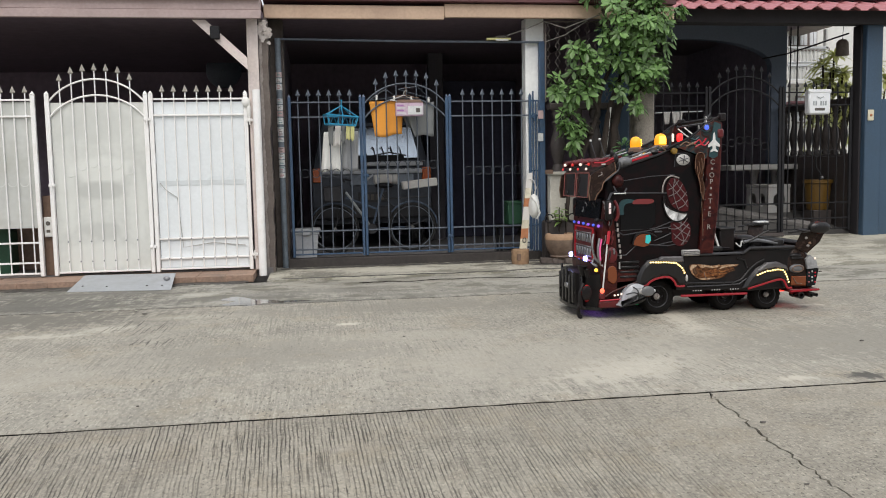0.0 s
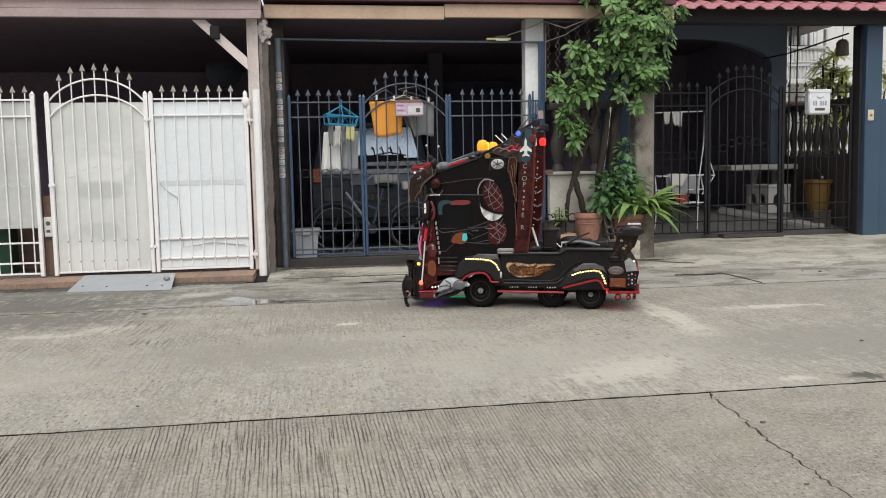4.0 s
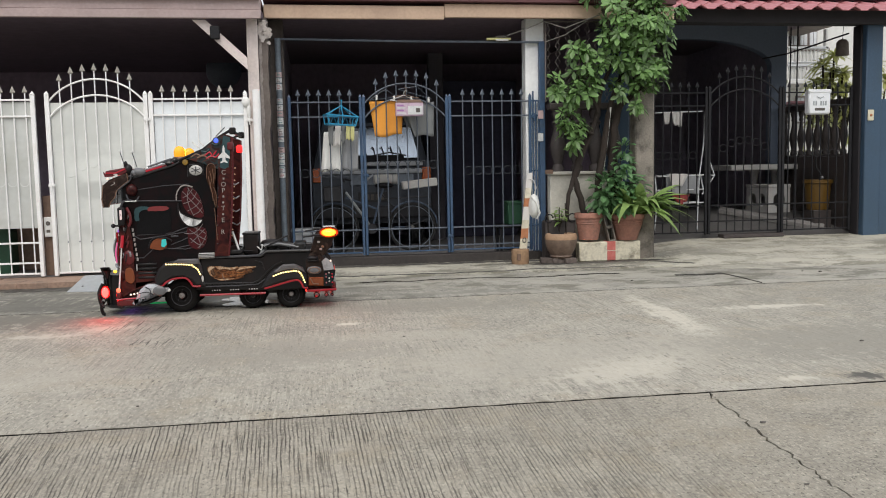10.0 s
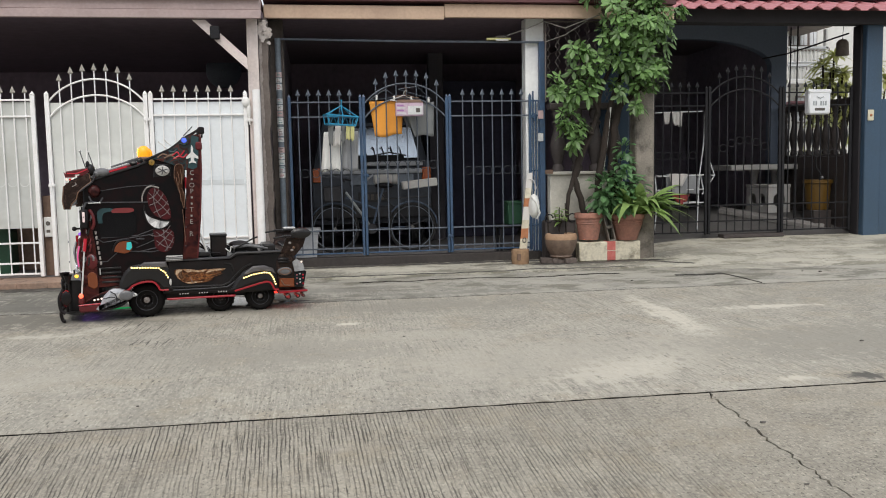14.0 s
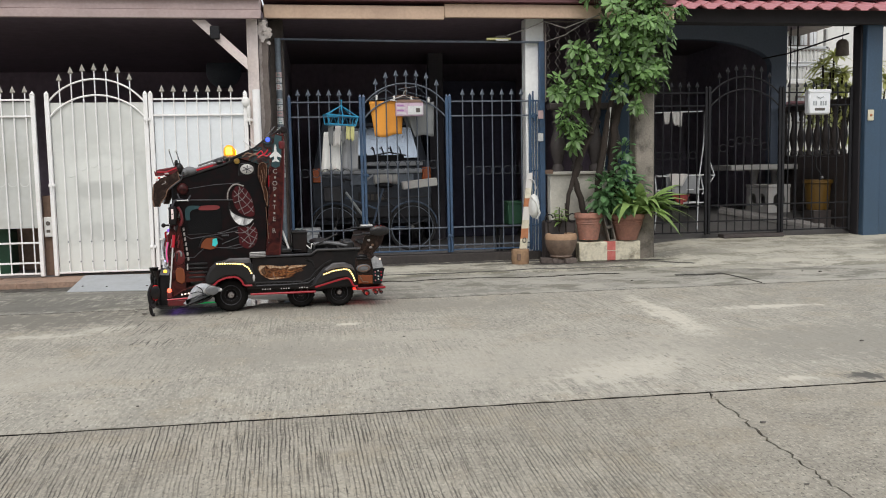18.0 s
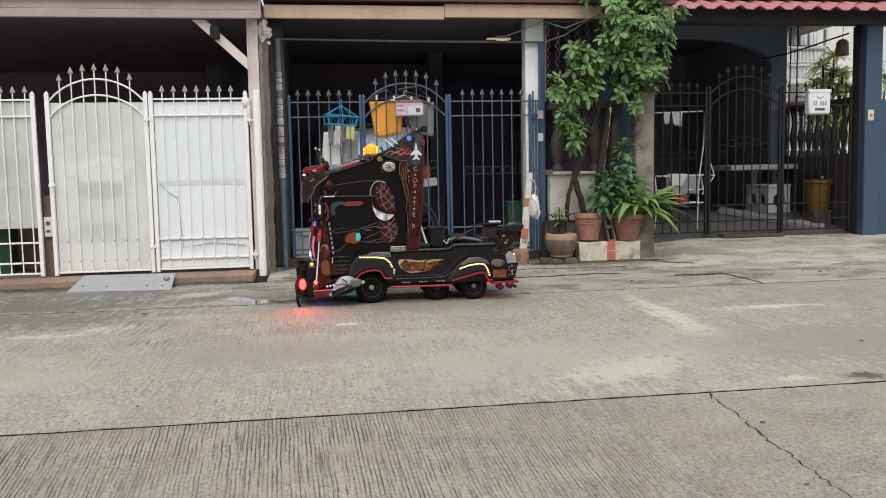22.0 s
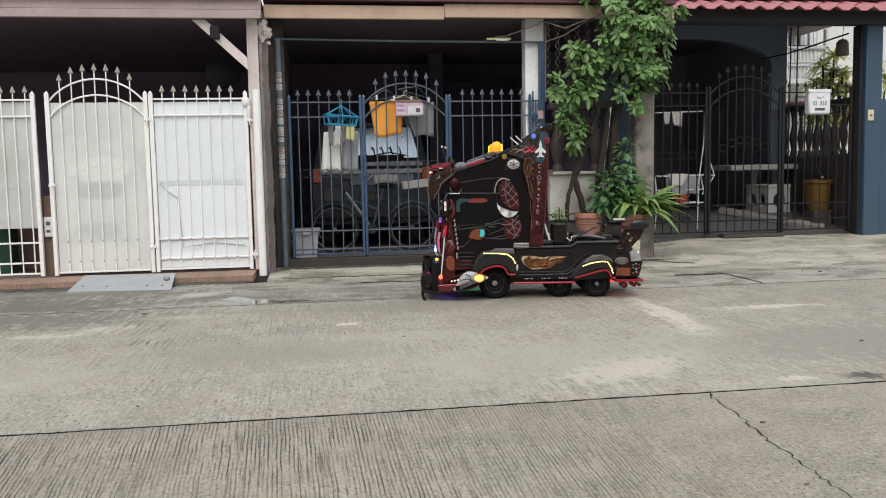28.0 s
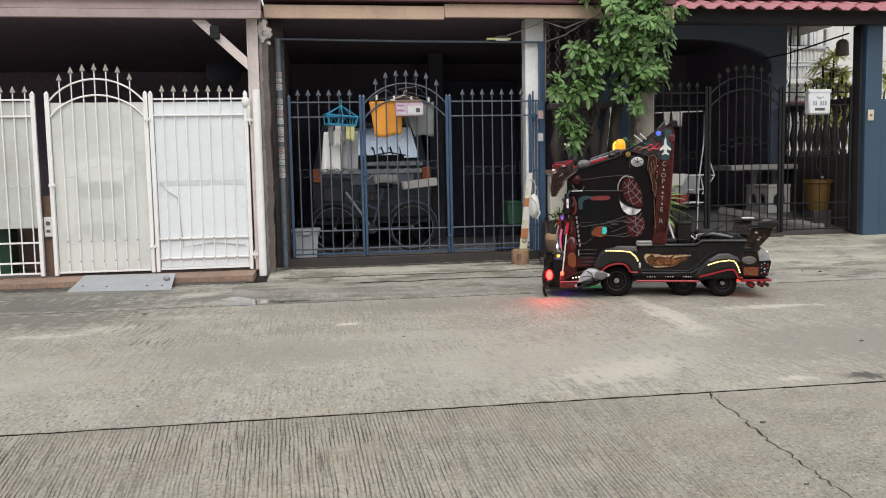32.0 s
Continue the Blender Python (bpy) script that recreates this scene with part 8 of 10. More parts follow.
tp("lamp_pod", Shape().ball((-0.285, 0.02, 1.165), 0.058, 0.04, 0.034, 12, 7).ball((-0.32, 0.015, 1.155), 0.03, 0.035, 0.03, 9, 6), FISH_GREY, "grey lamp pod", vis)
tp("lamp_socket", Shape().ball((-0.345, 0.0, 1.02), 0.045, 0.03, 0.05, 10, 6), FIN_RED, "dark red socket under the visor", vis)
tp("socket_hoop", strip(curved([(-0.385, -0.02, 0.985), (-0.36, -0.03, 0.935), (-0.315, -0.03, 0.93), (-0.285, -0.02, 0.97)]), 0.006, 6), SILVER_LINE, "bent grey hoop", vis)
# roof deck: bars, strip lamps, pods
for y in (0.03, W - 0.05):
    tp("roof_bar", strip([(-0.32, y, 1.155), (-0.02, y, 1.245)], 0.009), CHROME, parent=cab)
    tp("roof_bar", strip([(-0.22, y + 0.02, 1.205), (-0.03, y + 0.02, 1.268)], 0.008), FISH_GREY, parent=cab)
    rl = tp("roof_lamp", Shape().box(-0.245, -0.06, y - 0.01, y + 0.05, 1.172, 1.205, 0.01, Matrix.Rotation(-0.28, 3, "Y")), RED_SHINY, "red strip lamp on the roof", cab)
    tp("lamp_face", Shape().box(-0.24, -0.10, y - 0.018, y - 0.012, 1.18, 1.194, 0.002, Matrix.Rotation(-0.28, 3, "Y")), RED_LIT, parent=rl)
tp("vent_pod", Shape().ball((-0.05, 0.06, 1.232), 0.055, 0.05, 0.034, 10, 6).ball((-0.005, 0.05, 1.25), 0.03, 0.04, 0.03, 9, 6), TRUCK_GREY, parent=cab)
tp("roof_tray", Shape().box(-0.30, 0.02, 0.14, W - 0.14, 1.172, 1.192, 0.006, Matrix.Rotation(-0.28, 3, "Y")), TRUCK_GREY, "dark tray between the roof lamps", cab)
tp("tray_stripe", Shape().box(-0.20, -0.03, 0.10, 0.16, 1.20, 1.208, 0.002, Matrix.Rotation(-0.28, 3, "Y")), TEAL, "teal edge of the tray", cab)

# beacons: clear amber domes, each with a turning mirror inside
beacons = []
for y in (0.10, 0.60):
    bc = tp("beacon", Shape().lathe((0.025, y, 1.245), [(0.058, 0.0), (0.060, 0.03), (0.050, 0.035), (0.050, 0.038)], 18), LAMP_DARK, "amber warning beacon")
    tp("beacon_foot", Shape().box(-0.03, 0.08, y - 0.05, y + 0.05, 1.222, 1.252, 0.01), TRUCK_BLACK, parent=bc)
    tp("dome", Shape().lathe((0.025, y, 1.282), [(0.044, 0.0), (0.046, 0.030), (0.044, 0.052), (0.037, 0.070), (0.024, 0.083), (0.004, 0.088)], 18), BEACON_AMBER, "lit amber dome", bc)
    rot = tp("beacon_mirror", Shape().add([(0, -0.0485, 0.0), (0.025, -0.0425, 0.0), (-0.025, -0.0425, 0.0), (0, -0.0475, 0.055), (0.024, -0.0415, 0.055), (-0.024, -0.0415, 0.055)],
             [(0, 1, 4, 3), (2, 0, 3, 5)]), BEACON_HOT, "bright turning lamp face", bc)
    rot.location = (0.025, y, 1.292)
    beacons.append(rot)

# rear fins with wings, emblem and painted letters
for k, (y0, y1, out) in enumerate(((-0.014, 0.024, -1), (W - 0.024, W + 0.014, 1))):
    fin = tp("fin", flat([(0.285, 0.465), (0.318, 0.80), (0.345, 1.17), (0.398, 1.455), (0.455, 1.440), (0.450, 1.15), (0.428, 0.80), (0.392, 0.465)], y0, y1), FIN_RED, "tall airbrushed dark red rear fin")
    ye = (y0 - 0.004) if out < 0 else (y1 + 0.004)
    ym = (y0 + y1) / 2
    tp("fin_edge", strip([(0.455, ym, 1.435), (0.450, ym, 1.15), (0.428, ym, 0.80), (0.392, ym, 0.465)], 0.012, 8), RED_SHINY, "red rear edge", fin)
    tp("wing", flat([(0.03, 1.235), (0.10, 1.262), (0.22, 1.225), (0.345, 1.175), (0.40, 1.458), (0.470, 1.500), (0.35, 1.428), (0.225, 1.330)], y0 + 0.004, y1 - 0.004), WING_ART,
       "airbrushed triangular wing beside the roof", fin)
    tp("wing_edge", strip([(0.03, ym, 1.25), (0.225, ym, 1.335), (0.35, ym, 1.43), (0.475, ym, 1.503)], 0.011, 7), TRUCK_BLACK, parent=fin)
    tp("wing_tip", Shape().box(0.440, 0.492, y0 - 0.006, y1 + 0.006, 1.455, 1.510, 0.008), TRUCK_BLACK, "black corner block", fin)
    if out < 0:
        panel = tp("figure_panel", flat(closed([(0.245, 1.10), (0.252, 1.20), (0.285, 1.225), (0.320, 1.20), (0.318, 1.10), (0.305, 1.03), (0.320, 0.97), (0.313, 0.86), (0.300, 0.90), (0.278, 1.02), (0.262, 1.05)], 2), ye - 0.002, ye + 0.006), FIGURE_ART,
                   "orange airbrushed streak", fin)
        for pts in ([(0.248, 1.10), (0.254, 1.195), (0.285, 1.22), (0.318, 1.198), (0.312, 1.10)], [(0.300, 1.03), (0.318, 0.97), (0.311, 0.87), (0.297, 0.93)], [(0.275, 1.16), (0.285, 1.09), (0.272, 1.04), (0.285, 0.99)],
                    [(0.30, 0.86), (0.305, 0.75), (0.312, 0.60)], [(0.262, 1.12), (0.27, 1.06), (0.285, 1.0), (0.292, 0.92)], [(0.295, 1.18), (0.303, 1.12), (0.298, 1.06)]):
            side_line(pts, ye - 0.003, 0.0026, GOLD_EDGE, fin, "figure_line")
        for pts, mt in (([(0.13, 1.272), (0.17, 1.30), (0.21, 1.288), (0.25, 1.30)], GOLD_EDGE), ([(0.18, 1.268), (0.23, 1.285), (0.27, 1.262)], GOLD_EDGE), ([(0.24, 1.285), (0.28, 1.315), (0.30, 1.285), (0.335, 1.325)], RED_LIT),
                        ([(0.25, 1.262), (0.29, 1.282), (0.325, 1.272), (0.355, 1.30)], RED_LIT), ([(0.215, 1.325), (0.25, 1.315), (0.275, 1.335)], TEAL), ([(0.30, 1.385), (0.335, 1.372), (0.365, 1.39)], TEAL)):
            side_line(pts, ye + 0.004, 0.0055, mt, fin, "wing_line")
        tp("emblem_panel", flat([(0.355, 1.19), (0.368, 1.30), (0.395, 1.448), (0.446, 1.43), (0.440, 1.30), (0.424, 1.19), (0.390, 1.175)], ye - 0.002, ye + 0.006), TEAL, "teal panel behind the aircraft shape", fin)
        pl = [(0.392, 1.37), (0.400, 1.345), (0.402, 1.31), (0.438, 1.275), (0.438, 1.258), (0.404, 1.270), (0.404, 1.246), (0.420, 1.232), (0.420, 1.222), (0.392, 1.231),
              (0.364, 1.222), (0.364, 1.232), (0.380, 1.246), (0.380, 1.270), (0.346, 1.258), (0.346, 1.275), (0.382, 1.31), (0.384, 1.345)]
        tp("aircraft_shape", flat(pl, ye - 0.010, ye - 0.001), PALE_PAINT, "white aircraft shape", fin)
        # painted column of letters; the worn ones between them are bars
        for slot, char in enumerate("C-OP--T-E-R"):
            z, x = 1.147 - 0.0484 * slot, 0.384 - 0.0026 * slot
            if char != "-":
                letter(char, 0.052, MARK_GREY, fin, (x, ye - 0.001, z))
            elif slot != 9:
                tp("mark_bar", Shape().box(x - 0.007, x + 0.007, ye - 0.002, ye + 0.001, z - 0.008, z + 0.008, 0.001), MARK_GREY, "worn pale painted mark", fin, None)
        for i in range(7):
            tp("fin_stud", Shape().ball((0.335 - 0.004 * i, ye + 0.001, 1.02 - 0.075 * i), 0.005, 0.003, 0.005, 6, 4), SILVER_LINE, parent=fin)
        tp("blue_lamp", Shape().lathe((0.335, ye, 1.405), [(0.002, -0.012), (0.016, -0.010), (0.021, 0.0), (0.021, 0.012)], 14, "y"), BLUE_LED, "small blue lamp", fin)
        tp("lamp_bezel", strip([(0.335 + 0.024 * math.cos(a), ye - 0.002, 1.405 + 0.024 * math.sin(a)) for a in [2 * math.pi * i / 14 for i in range(15)]], 0.004, 5), SILVER_LINE, parent=fin)
        tp("roof_round", Shape().lathe((0.085, ye, 1.235), [(0.002, -0.010), (0.020, -0.008), (0.024, 0.0), (0.024, 0.012)], 14, "y"), YELLOW_LENS, "small yellow reflector", fin)
        for sx, sz, ex, ez in ((0.14, 1.40, 0.21, 1.335), (0.19, 1.41, 0.24, 1.36), (0.40, 1.515, 0.33, 1.44)):
            tp("tip_rod", strip([(sx, 0.05, sz), (ex, 0.02, ez)], 0.005, 5), PALE_PAINT if sx < 0.2 else SILVER_LINE, parent=fin)
    else:
        for i in range(12):
            z = 1.19 - 0.055 * i
            tp("stud_light", Shape().ball((0.402 - 0.0045 * i, y0 - 0.004, z), 0.007, 0.005, 0.007, 6, 4), DIM_STUD, parent=fin)
        for i in range(4):
            tp("fin_bracket", strip([(0.36, y0 - 0.01, 0.70 + 0.12 * i), (0.40, y0 - 0.03, 0.68 + 0.12 * i), (0.43, y0 - 0.01, 0.70 + 0.12 * i)], 0.006, 6), CHROME, parent=fin)
    tl = tp("fin_lamp", Shape().box(0.418, 0.470, y0 - 0.016, y1 + 0.010, 1.325, 1.395, 0.012), RED_FIN if out > 0 else RED_SHINY, "red lamp at the fin's rear edge", fin)
    if out > 0:
        tp("lamp_side", Shape().box(0.372, 0.392, y0 - 0.014, y0, 1.325, 1.395, 0.006), WARM_DOT, "small warm lamp", fin)
tp("spoiler_bar", Shape().tube([(0.465, 0.0, 1.475), (0.465, W, 1.475)], 0.014, 8), TRUCK_BLACK)
tp("back_panel", Shape().box(0.30, 0.325, 0.03, W - 0.03, 0.47, 1.18, 0.006), TRUCK_BLACK, "black back wall of the cab")
tp("back_lamp", Shape().box(0.326, 0.340, 0.16, 0.44, 1.02, 1.12, 0.01), RED_TRIM, "red glowing panel between the fins")
for i, (x, y, z) in enumerate(((0.40, 0.20, 1.27), (0.41, 0.26, 1.33), (0.42, 0.16, 1.39), (0.40, 0.32, 1.24), (0.40, 0.12, 1.20))):
    tp("hanging_trinket", Shape().ball((x, y, z), 0.030, 0.030, 0.040, 9, 6).tube([(x, y, z + 0.03), (x, y + 0.01, z + 0.11)], 0.004, 5), (PALE_PAINT, MARK_PALE, PALE_PAINT, RED_SHINY, RED_LIT)[i], "small trinket hung between the fins")
tp("trinket_rail", strip([(0.42, 0.02, 1.445), (0.42, W - 0.02, 1.445)], 0.008, 6), SILVER_LINE)

# front end
fr = tp("front_frame", flat([(-0.455, 0.12), (-0.478, 0.40), (-0.462, 0.70), (-0.44, 0.88), (-0.40, 0.88), (-0.36, 0.60), (-0.35, 0.12)], 0.0, W), FIN_RED, "dark red front frame")
tp("windscreen", Shape().add([(-0.470, 0.06, 0.74), (-0.470, W - 0.06, 0.74), (-0.455, W - 0.06, 0.90), (-0.455, 0.06, 0.90), (-0.45, 0.06, 0.74), (-0.45, W - 0.06, 0.74), (-0.435, W - 0.06, 0.90), (-0.435, 0.06, 0.90)],
   [(0, 1, 2, 3), (4, 7, 6, 5), (0, 4, 5, 1), (3, 2, 6, 7), (0, 3, 7, 4), (1, 5, 6, 2)]), GLASS_BLACK, "dark windscreen", fr)
gr = tp("grille", Shape().box(-0.500, -0.470, 0.12, 0.54, 0.435, 0.655, 0.012), RED_SHINY, "red grille with silver teeth", fr)
for i in range(2):
    for j in range(6):
        y = 0.145 + 0.063 * j
        tp("grille_bar", Shape().box(-0.512, -0.500, y, y + 0.046, 0.455 + 0.105 * i, 0.515 + 0.105 * i, 0.004), CHROME, parent=gr)
    tp("tooth_rail", Shape().box(-0.510, -0.499, 0.135, 0.525, 0.518 + 0.105 * i, 0.530 + 0.105 * i, 0.003), CHROME, parent=gr)
tp("grille_frame", strip([(-0.503, 0.11, 0.42), (-0.503, 0.11, 0.67), (-0.497, 0.55, 0.67), (-0.503, 0.55, 0.42), (-0.503, 0.11, 0.42)], 0.009), RED_TRIM, "red tube round the grille", gr)
for y in (0.245, 0.62):
    tp("front_light", Shape().lathe((-0.520, y, 0.430), [(0.002, -0.014), (0.018, -0.010), (0.024, 0.012)], 12, "x"), COLD_LED, "cold white front lamp", fr)
    tp("light_arm", strip([(-0.48, y, 0.40), (-0.515, y, 0.425)], 0.008, 6), TRUCK_BLACK, parent=fr)
for i in range(6):
    tp("front_stud", Shape().ball((-0.475, 0.06 + 0.12 * i, 0.69), 0.012, 0.012, 0.012, 7, 5), BLUE_LED if i % 2 else VIOLET_LED, "small blue front lamp", fr)
for i in range(4):
    tp("front_stud", Shape().ball((-0.485, 0.20 + 0.10 * i, 0.405), 0.008, 0.010, 0.008, 7, 5), BLUE_LED, "small blue front lamp", fr)
bp_ = tp("bumper", Shape().prism([(-0.46, 0.03), (-0.55, 0.07), (-0.610, 0.16), (-0.625, 0.30), (-0.620, 0.52), (-0.585, 0.64), (-0.49, 0.70)], 0.075, 0.33, axis="z"), TRUCK_BLACK, "black deep front bumper with hanging straps")
tp("bumper_lip", Shape().prism([(-0.47, 0.01), (-0.57, 0.06), (-0.632, 0.16), (-0.645, 0.36), (-0.632, 0.56), (-0.59, 0.66), (-0.49, 0.70)], 0.060, 0.085, axis="z"), TRUCK_GREY, "thin bumper lip", bp_)
for i in range(7):
    y = 0.08 + 0.085 * i
    x = -0.630 + (0.04 if i in (0, 6) else 0.0)
    tp("strap", Shape().box(x - 0.014, x, y, y + 0.035, 0.08 + 0.02 * (i % 2), 0.36 - 0.025 * (i % 3), 0.004), TRUCK_GREY, "dark rubber strap", bp_)
    tp("strap_bolt", Shape().ball((x - 0.016, y + 0.017, 0.30), 0.006, 0.006, 0.006, 6, 4), SILVER_LINE, parent=bp_)
tp("bumper_horn", Shape().lathe((-0.600, 0.06, 0.32), [(0.012, 0.0), (0.020, 0.02), (0.036, 0.07), (0.040, 0.075), (0.030, 0.07), (0.010, 0.03)], 14), TRUCK_BLACK, "small black horn", bp_)
tp("bumper_horn", Shape().lathe((-0.575, 0.02, 0.31), [(0.012, 0.0), (0.018, 0.02), (0.030, 0.06), (0.034, 0.065), (0.010, 0.03)], 14), TRUCK_BLACK, "small black horn", bp_)
tp("tow_hook", strip(curved([(-0.62, 0.06, 0.12), (-0.640, 0.05, 0.08), (-0.630, 0.05, 0.02), (-0.61, 0.05, 0.015)]), 0.014, 7), TRUCK_BLACK, parent=bp_)
tp("tow_hook", strip(curved([(-0.61, 0.01, 0.27), (-0.640, 0.0, 0.20), (-0.632, 0.0, 0.11), (-0.60, 0.0, 0.08)]), 0.014, 7), TRUCK_BLACK, parent=bp_)
tp("hook_plate", Shape().box(-0.652, -0.618, 0.0, 0.02, 0.13, 0.20, 0.008), TRUCK_BLACK, parent=bp_)
tp("bumper_lamp", Shape().ball((-0.510, 0.015, 0.365), 0.016, 0.012, 0.014, 8, 5), YELLOW_DOT, "small yellow lamp", bp_)
tp("bumper_lamp", Shape().box(-0.648, -0.63, 0.30, 0.38, 0.20, 0.24, 0.006), CHROME, "chrome bumper lamp", bp_)
for pts in ([(-0.505, 0.08, 0.63), (-0.52, 0.07, 0.55), (-0.505, 0.06, 0.46), (-0.475, 0.05, 0.42)], [(-0.48, 0.02, 0.60), (-0.495, 0.012, 0.50), (-0.475, 0.01, 0.41), (-0.46, 0.0, 0.40)], [(-0.50, 0.10, 0.44), (-0.515, 0.08, 0.41), (-0.49, 0.05, 0.39)]):
    tp("chrome_curl", strip(curved(pts), 0.010, 7), CHROME, "chrome curled bar", fr)
tp("pink_tube", strip(curved([(-0.475, -0.012, 0.60), (-0.49, -0.016, 0.52), (-0.485, -0.014, 0.44)]), 0.006, 6), PINK_LED, "glowing pink tube", fr)
tp("pole_lamp", strip([(-0.479, -0.03, 0.185), (-0.45, -0.03, 0.45), (-0.432, -0.03, 0.635)], 0.006, 7), PALE_PAINT, "thin pale marker rod", fr)
tp("pole_lamp_red", strip([(-0.438, -0.036, 0.56), (-0.426, -0.034, 0.658)], 0.012, 7), RED_LIT, "red upper end of the marker rod", fr)
tp("pole_foot", Shape().box(-0.50, -0.46, -0.045, -0.005, 0.150, 0.20, 0.008), RED_SHINY, "red foot of the marker rod", fr)
for i in range(7):
    z, x = 0.70 - 0.040 * i, -0.352 + 0.0045 * i
    tp("side_stud", Shape().box(x - 0.008, x + 0.007, -0.008, 0.002, z - 0.014, z + 0.014, 0.003), MARK_GREY, "small pale side mark", fr)
tp("side_strip", strip([(-0.335, -0.004, 0.42), (-0.335, -0.004, 0.37)], 0.006, 5), MARK_PALE, parent=fr)
tp("side_reflector", Shape().bevel_prism(closed([(-0.425, 0.285), (-0.428, 0.37), (-0.395, 0.395), (-0.362, 0.37), (-0.358, 0.285), (-0.39, 0.262)], 3), -0.014, 0.002, 0.004), ORANGE_LENS, "dull orange side reflector", fr)
tp("side_patch", Shape().ball((-0.395, 0.0, 0.475), 0.045, 0.012, 0.060, 12, 7), RED_SHINY, "red painted knot", fr)
tp("side_patch", Shape().ball((-0.45, -0.005, 0.335), 0.030, 0.012, 0.040, 10, 6), FIN_RED, "dark red knot", fr)
mr = tp("mirror", Shape().box(-0.455, -0.395, -0.055, -0.008, 0.735, 0.885, 0.012), TRUCK_BLACK, "black mirror housing", fr)
tp("mirror_lamp", Shape().box(-0.436, -0.418, -0.060, -0.054, 0.785, 0.865, 0.003), glow("mirror_slot_lamp", (1.0, 0.75, 0.72), 0.35, (0.4, 0.35, 0.35)), "slim lit slot", mr)
tp("mirror_slot", Shape().box(-0.433, -0.421, -0.062, -0.059, 0.822, 0.828), TRUCK_BLACK, parent=mr)
tp("mirror_edge", strip(curved([(-0.385, -0.03, 0.88), (-0.362, -0.035, 0.83), (-0.358, -0.035, 0.77), (-0.375, -0.03, 0.73)]), 0.012, 7), RED_SHINY, "red mirror edge", mr)
tp("mirror_arm", strip([(-0.43, -0.03, 0.885), (-0.41, -0.03, 0.93), (-0.37, 0.0, 0.94), (-0.33, 0.0, 0.93)], 0.009, 7), SILVER_LINE, "bent mirror arm", mr)
tp("mirror_rod", strip([(-0.39, -0.04, 0.930), (-0.31, -0.05, 0.932)], 0.004, 5), PALE_PAINT, "thin pale rod", mr)
tp("mirror_rod_tip", Shape().ball((-0.308, -0.05, 0.932), 0.008, 0.008, 0.008, 7, 5), PALE_PAINT, parent=mr)
tp("side_knob", Shape().ball((-0.505, 0.01, 0.735), 0.018, 0.018, 0.018, 9, 6).tube([(-0.505, 0.01, 0.735), (-0.46, 0.01, 0.735)], 0.008, 6), TRUCK_BLACK, "black side knob", fr)
tp("mirror", Shape().box(-0.455, -0.395, W + 0.008, W + 0.055, 0.735, 0.885, 0.012), TRUCK_BLACK, "black mirror housing", fr)
sk = tp("front_skirt", flat([(-0.48, 0.085), (-0.48, 0.14), (-0.38, 0.20), (-0.19, 0.27), (-0.18, 0.22), (-0.30, 0.10)], 0.0, W), TRUCK_BLACK, "black lower front skirt")
tp("skirt_edge", strip([(-0.48, -0.004, 0.145), (-0.38, -0.004, 0.205), (-0.19, -0.004, 0.27)], 0.007, 6), FIN_RED, parent=sk)
tp("skirt_step", Shape().box(-0.50, -0.31, -0.035, 0.0, 0.085, 0.140, 0.010), RED_SHINY, "red step under the cab", sk)
tp("step_edge", strip([(-0.50, -0.037, 0.142), (-0.32, -0.037, 0.150)], 0.005, 5), RED_LIT, parent=sk)
for i in range(3):
    tp("step_light", Shape().ball((-0.385 + 0.026 * i, -0.038, 0.178 + 0.004 * i), 0.0085, 0.006, 0.008, 7, 5), WARM_DOT, parent=sk)
for i in range(4):
    tp("side_rib", Shape().box(-0.33, -0.18, -0.002, 0.010, 0.300 + 0.036 * i, 0.318 + 0.036 * i, 0.005), TRUCK_GREY, "dark ribbed vent below the door", cab)
tp("rocker_panel", flat([(-0.35, 0.27), (-0.36, 0.36), (-0.22, 0.36), (-0.17, 0.28)], 0.004, 0.014), FIN_RED, "dark panel below the door", cab)
# grey headlamp pod, shaped like a beaked helmet
POD_GREY = surface("silver_grey_pod", (0.38, 0.39, 0.41), 0.35, 0.2, 0.2, 40, 8, 0.1, (0.18, 0.14, 0.145), 0.5, 14)
pod = tp("headlamp_pod", Shape().bevel_prism(closed([(-0.375, 0.105), (-0.345, 0.140), (-0.315, 0.205), (-0.265, 0.252), (-0.205, 0.258), (-0.15, 0.238), (-0.085, 0.212), (-0.092, 0.196), (-0.14, 0.192), (-0.17, 0.170), (-0.215, 0.150), (-0.29, 0.128)], 4), -0.085, 0.02, 0.026), POD_GREY,
         "grey moulded headlamp pod with a pointed snout")
tp("pod_jaw", Shape().bevel_prism(closed([(-0.36, 0.098), (-0.30, 0.118), (-0.23, 0.142), (-0.16, 0.165), (-0.15, 0.145), (-0.20, 0.115), (-0.28, 0.098)], 3), -0.075, 0.01, 0.016), TRUCK_GREY, "dark lower jaw of the pod", pod)
for pts in ([(-0.315, 0.19), (-0.25, 0.20), (-0.20, 0.175)], [(-0.265, 0.245), (-0.225, 0.215), (-0.22, 0.165)]):
    side_line(pts, -0.086, 0.004, TRUCK_GREY, pod, "pod_seam")
tp("pod_lens", Shape().ball((-0.175, -0.086, 0.205), 0.040, 0.010, 0.026, 12, 6), MARK_PALE, "clear pale round lens", pod)
tp("pod_nose", Shape().ball((-0.088, -0.045, 0.203), 0.018, 0.022, 0.014, 9, 6), PALE_PAINT, "pale tip of the pod", pod)


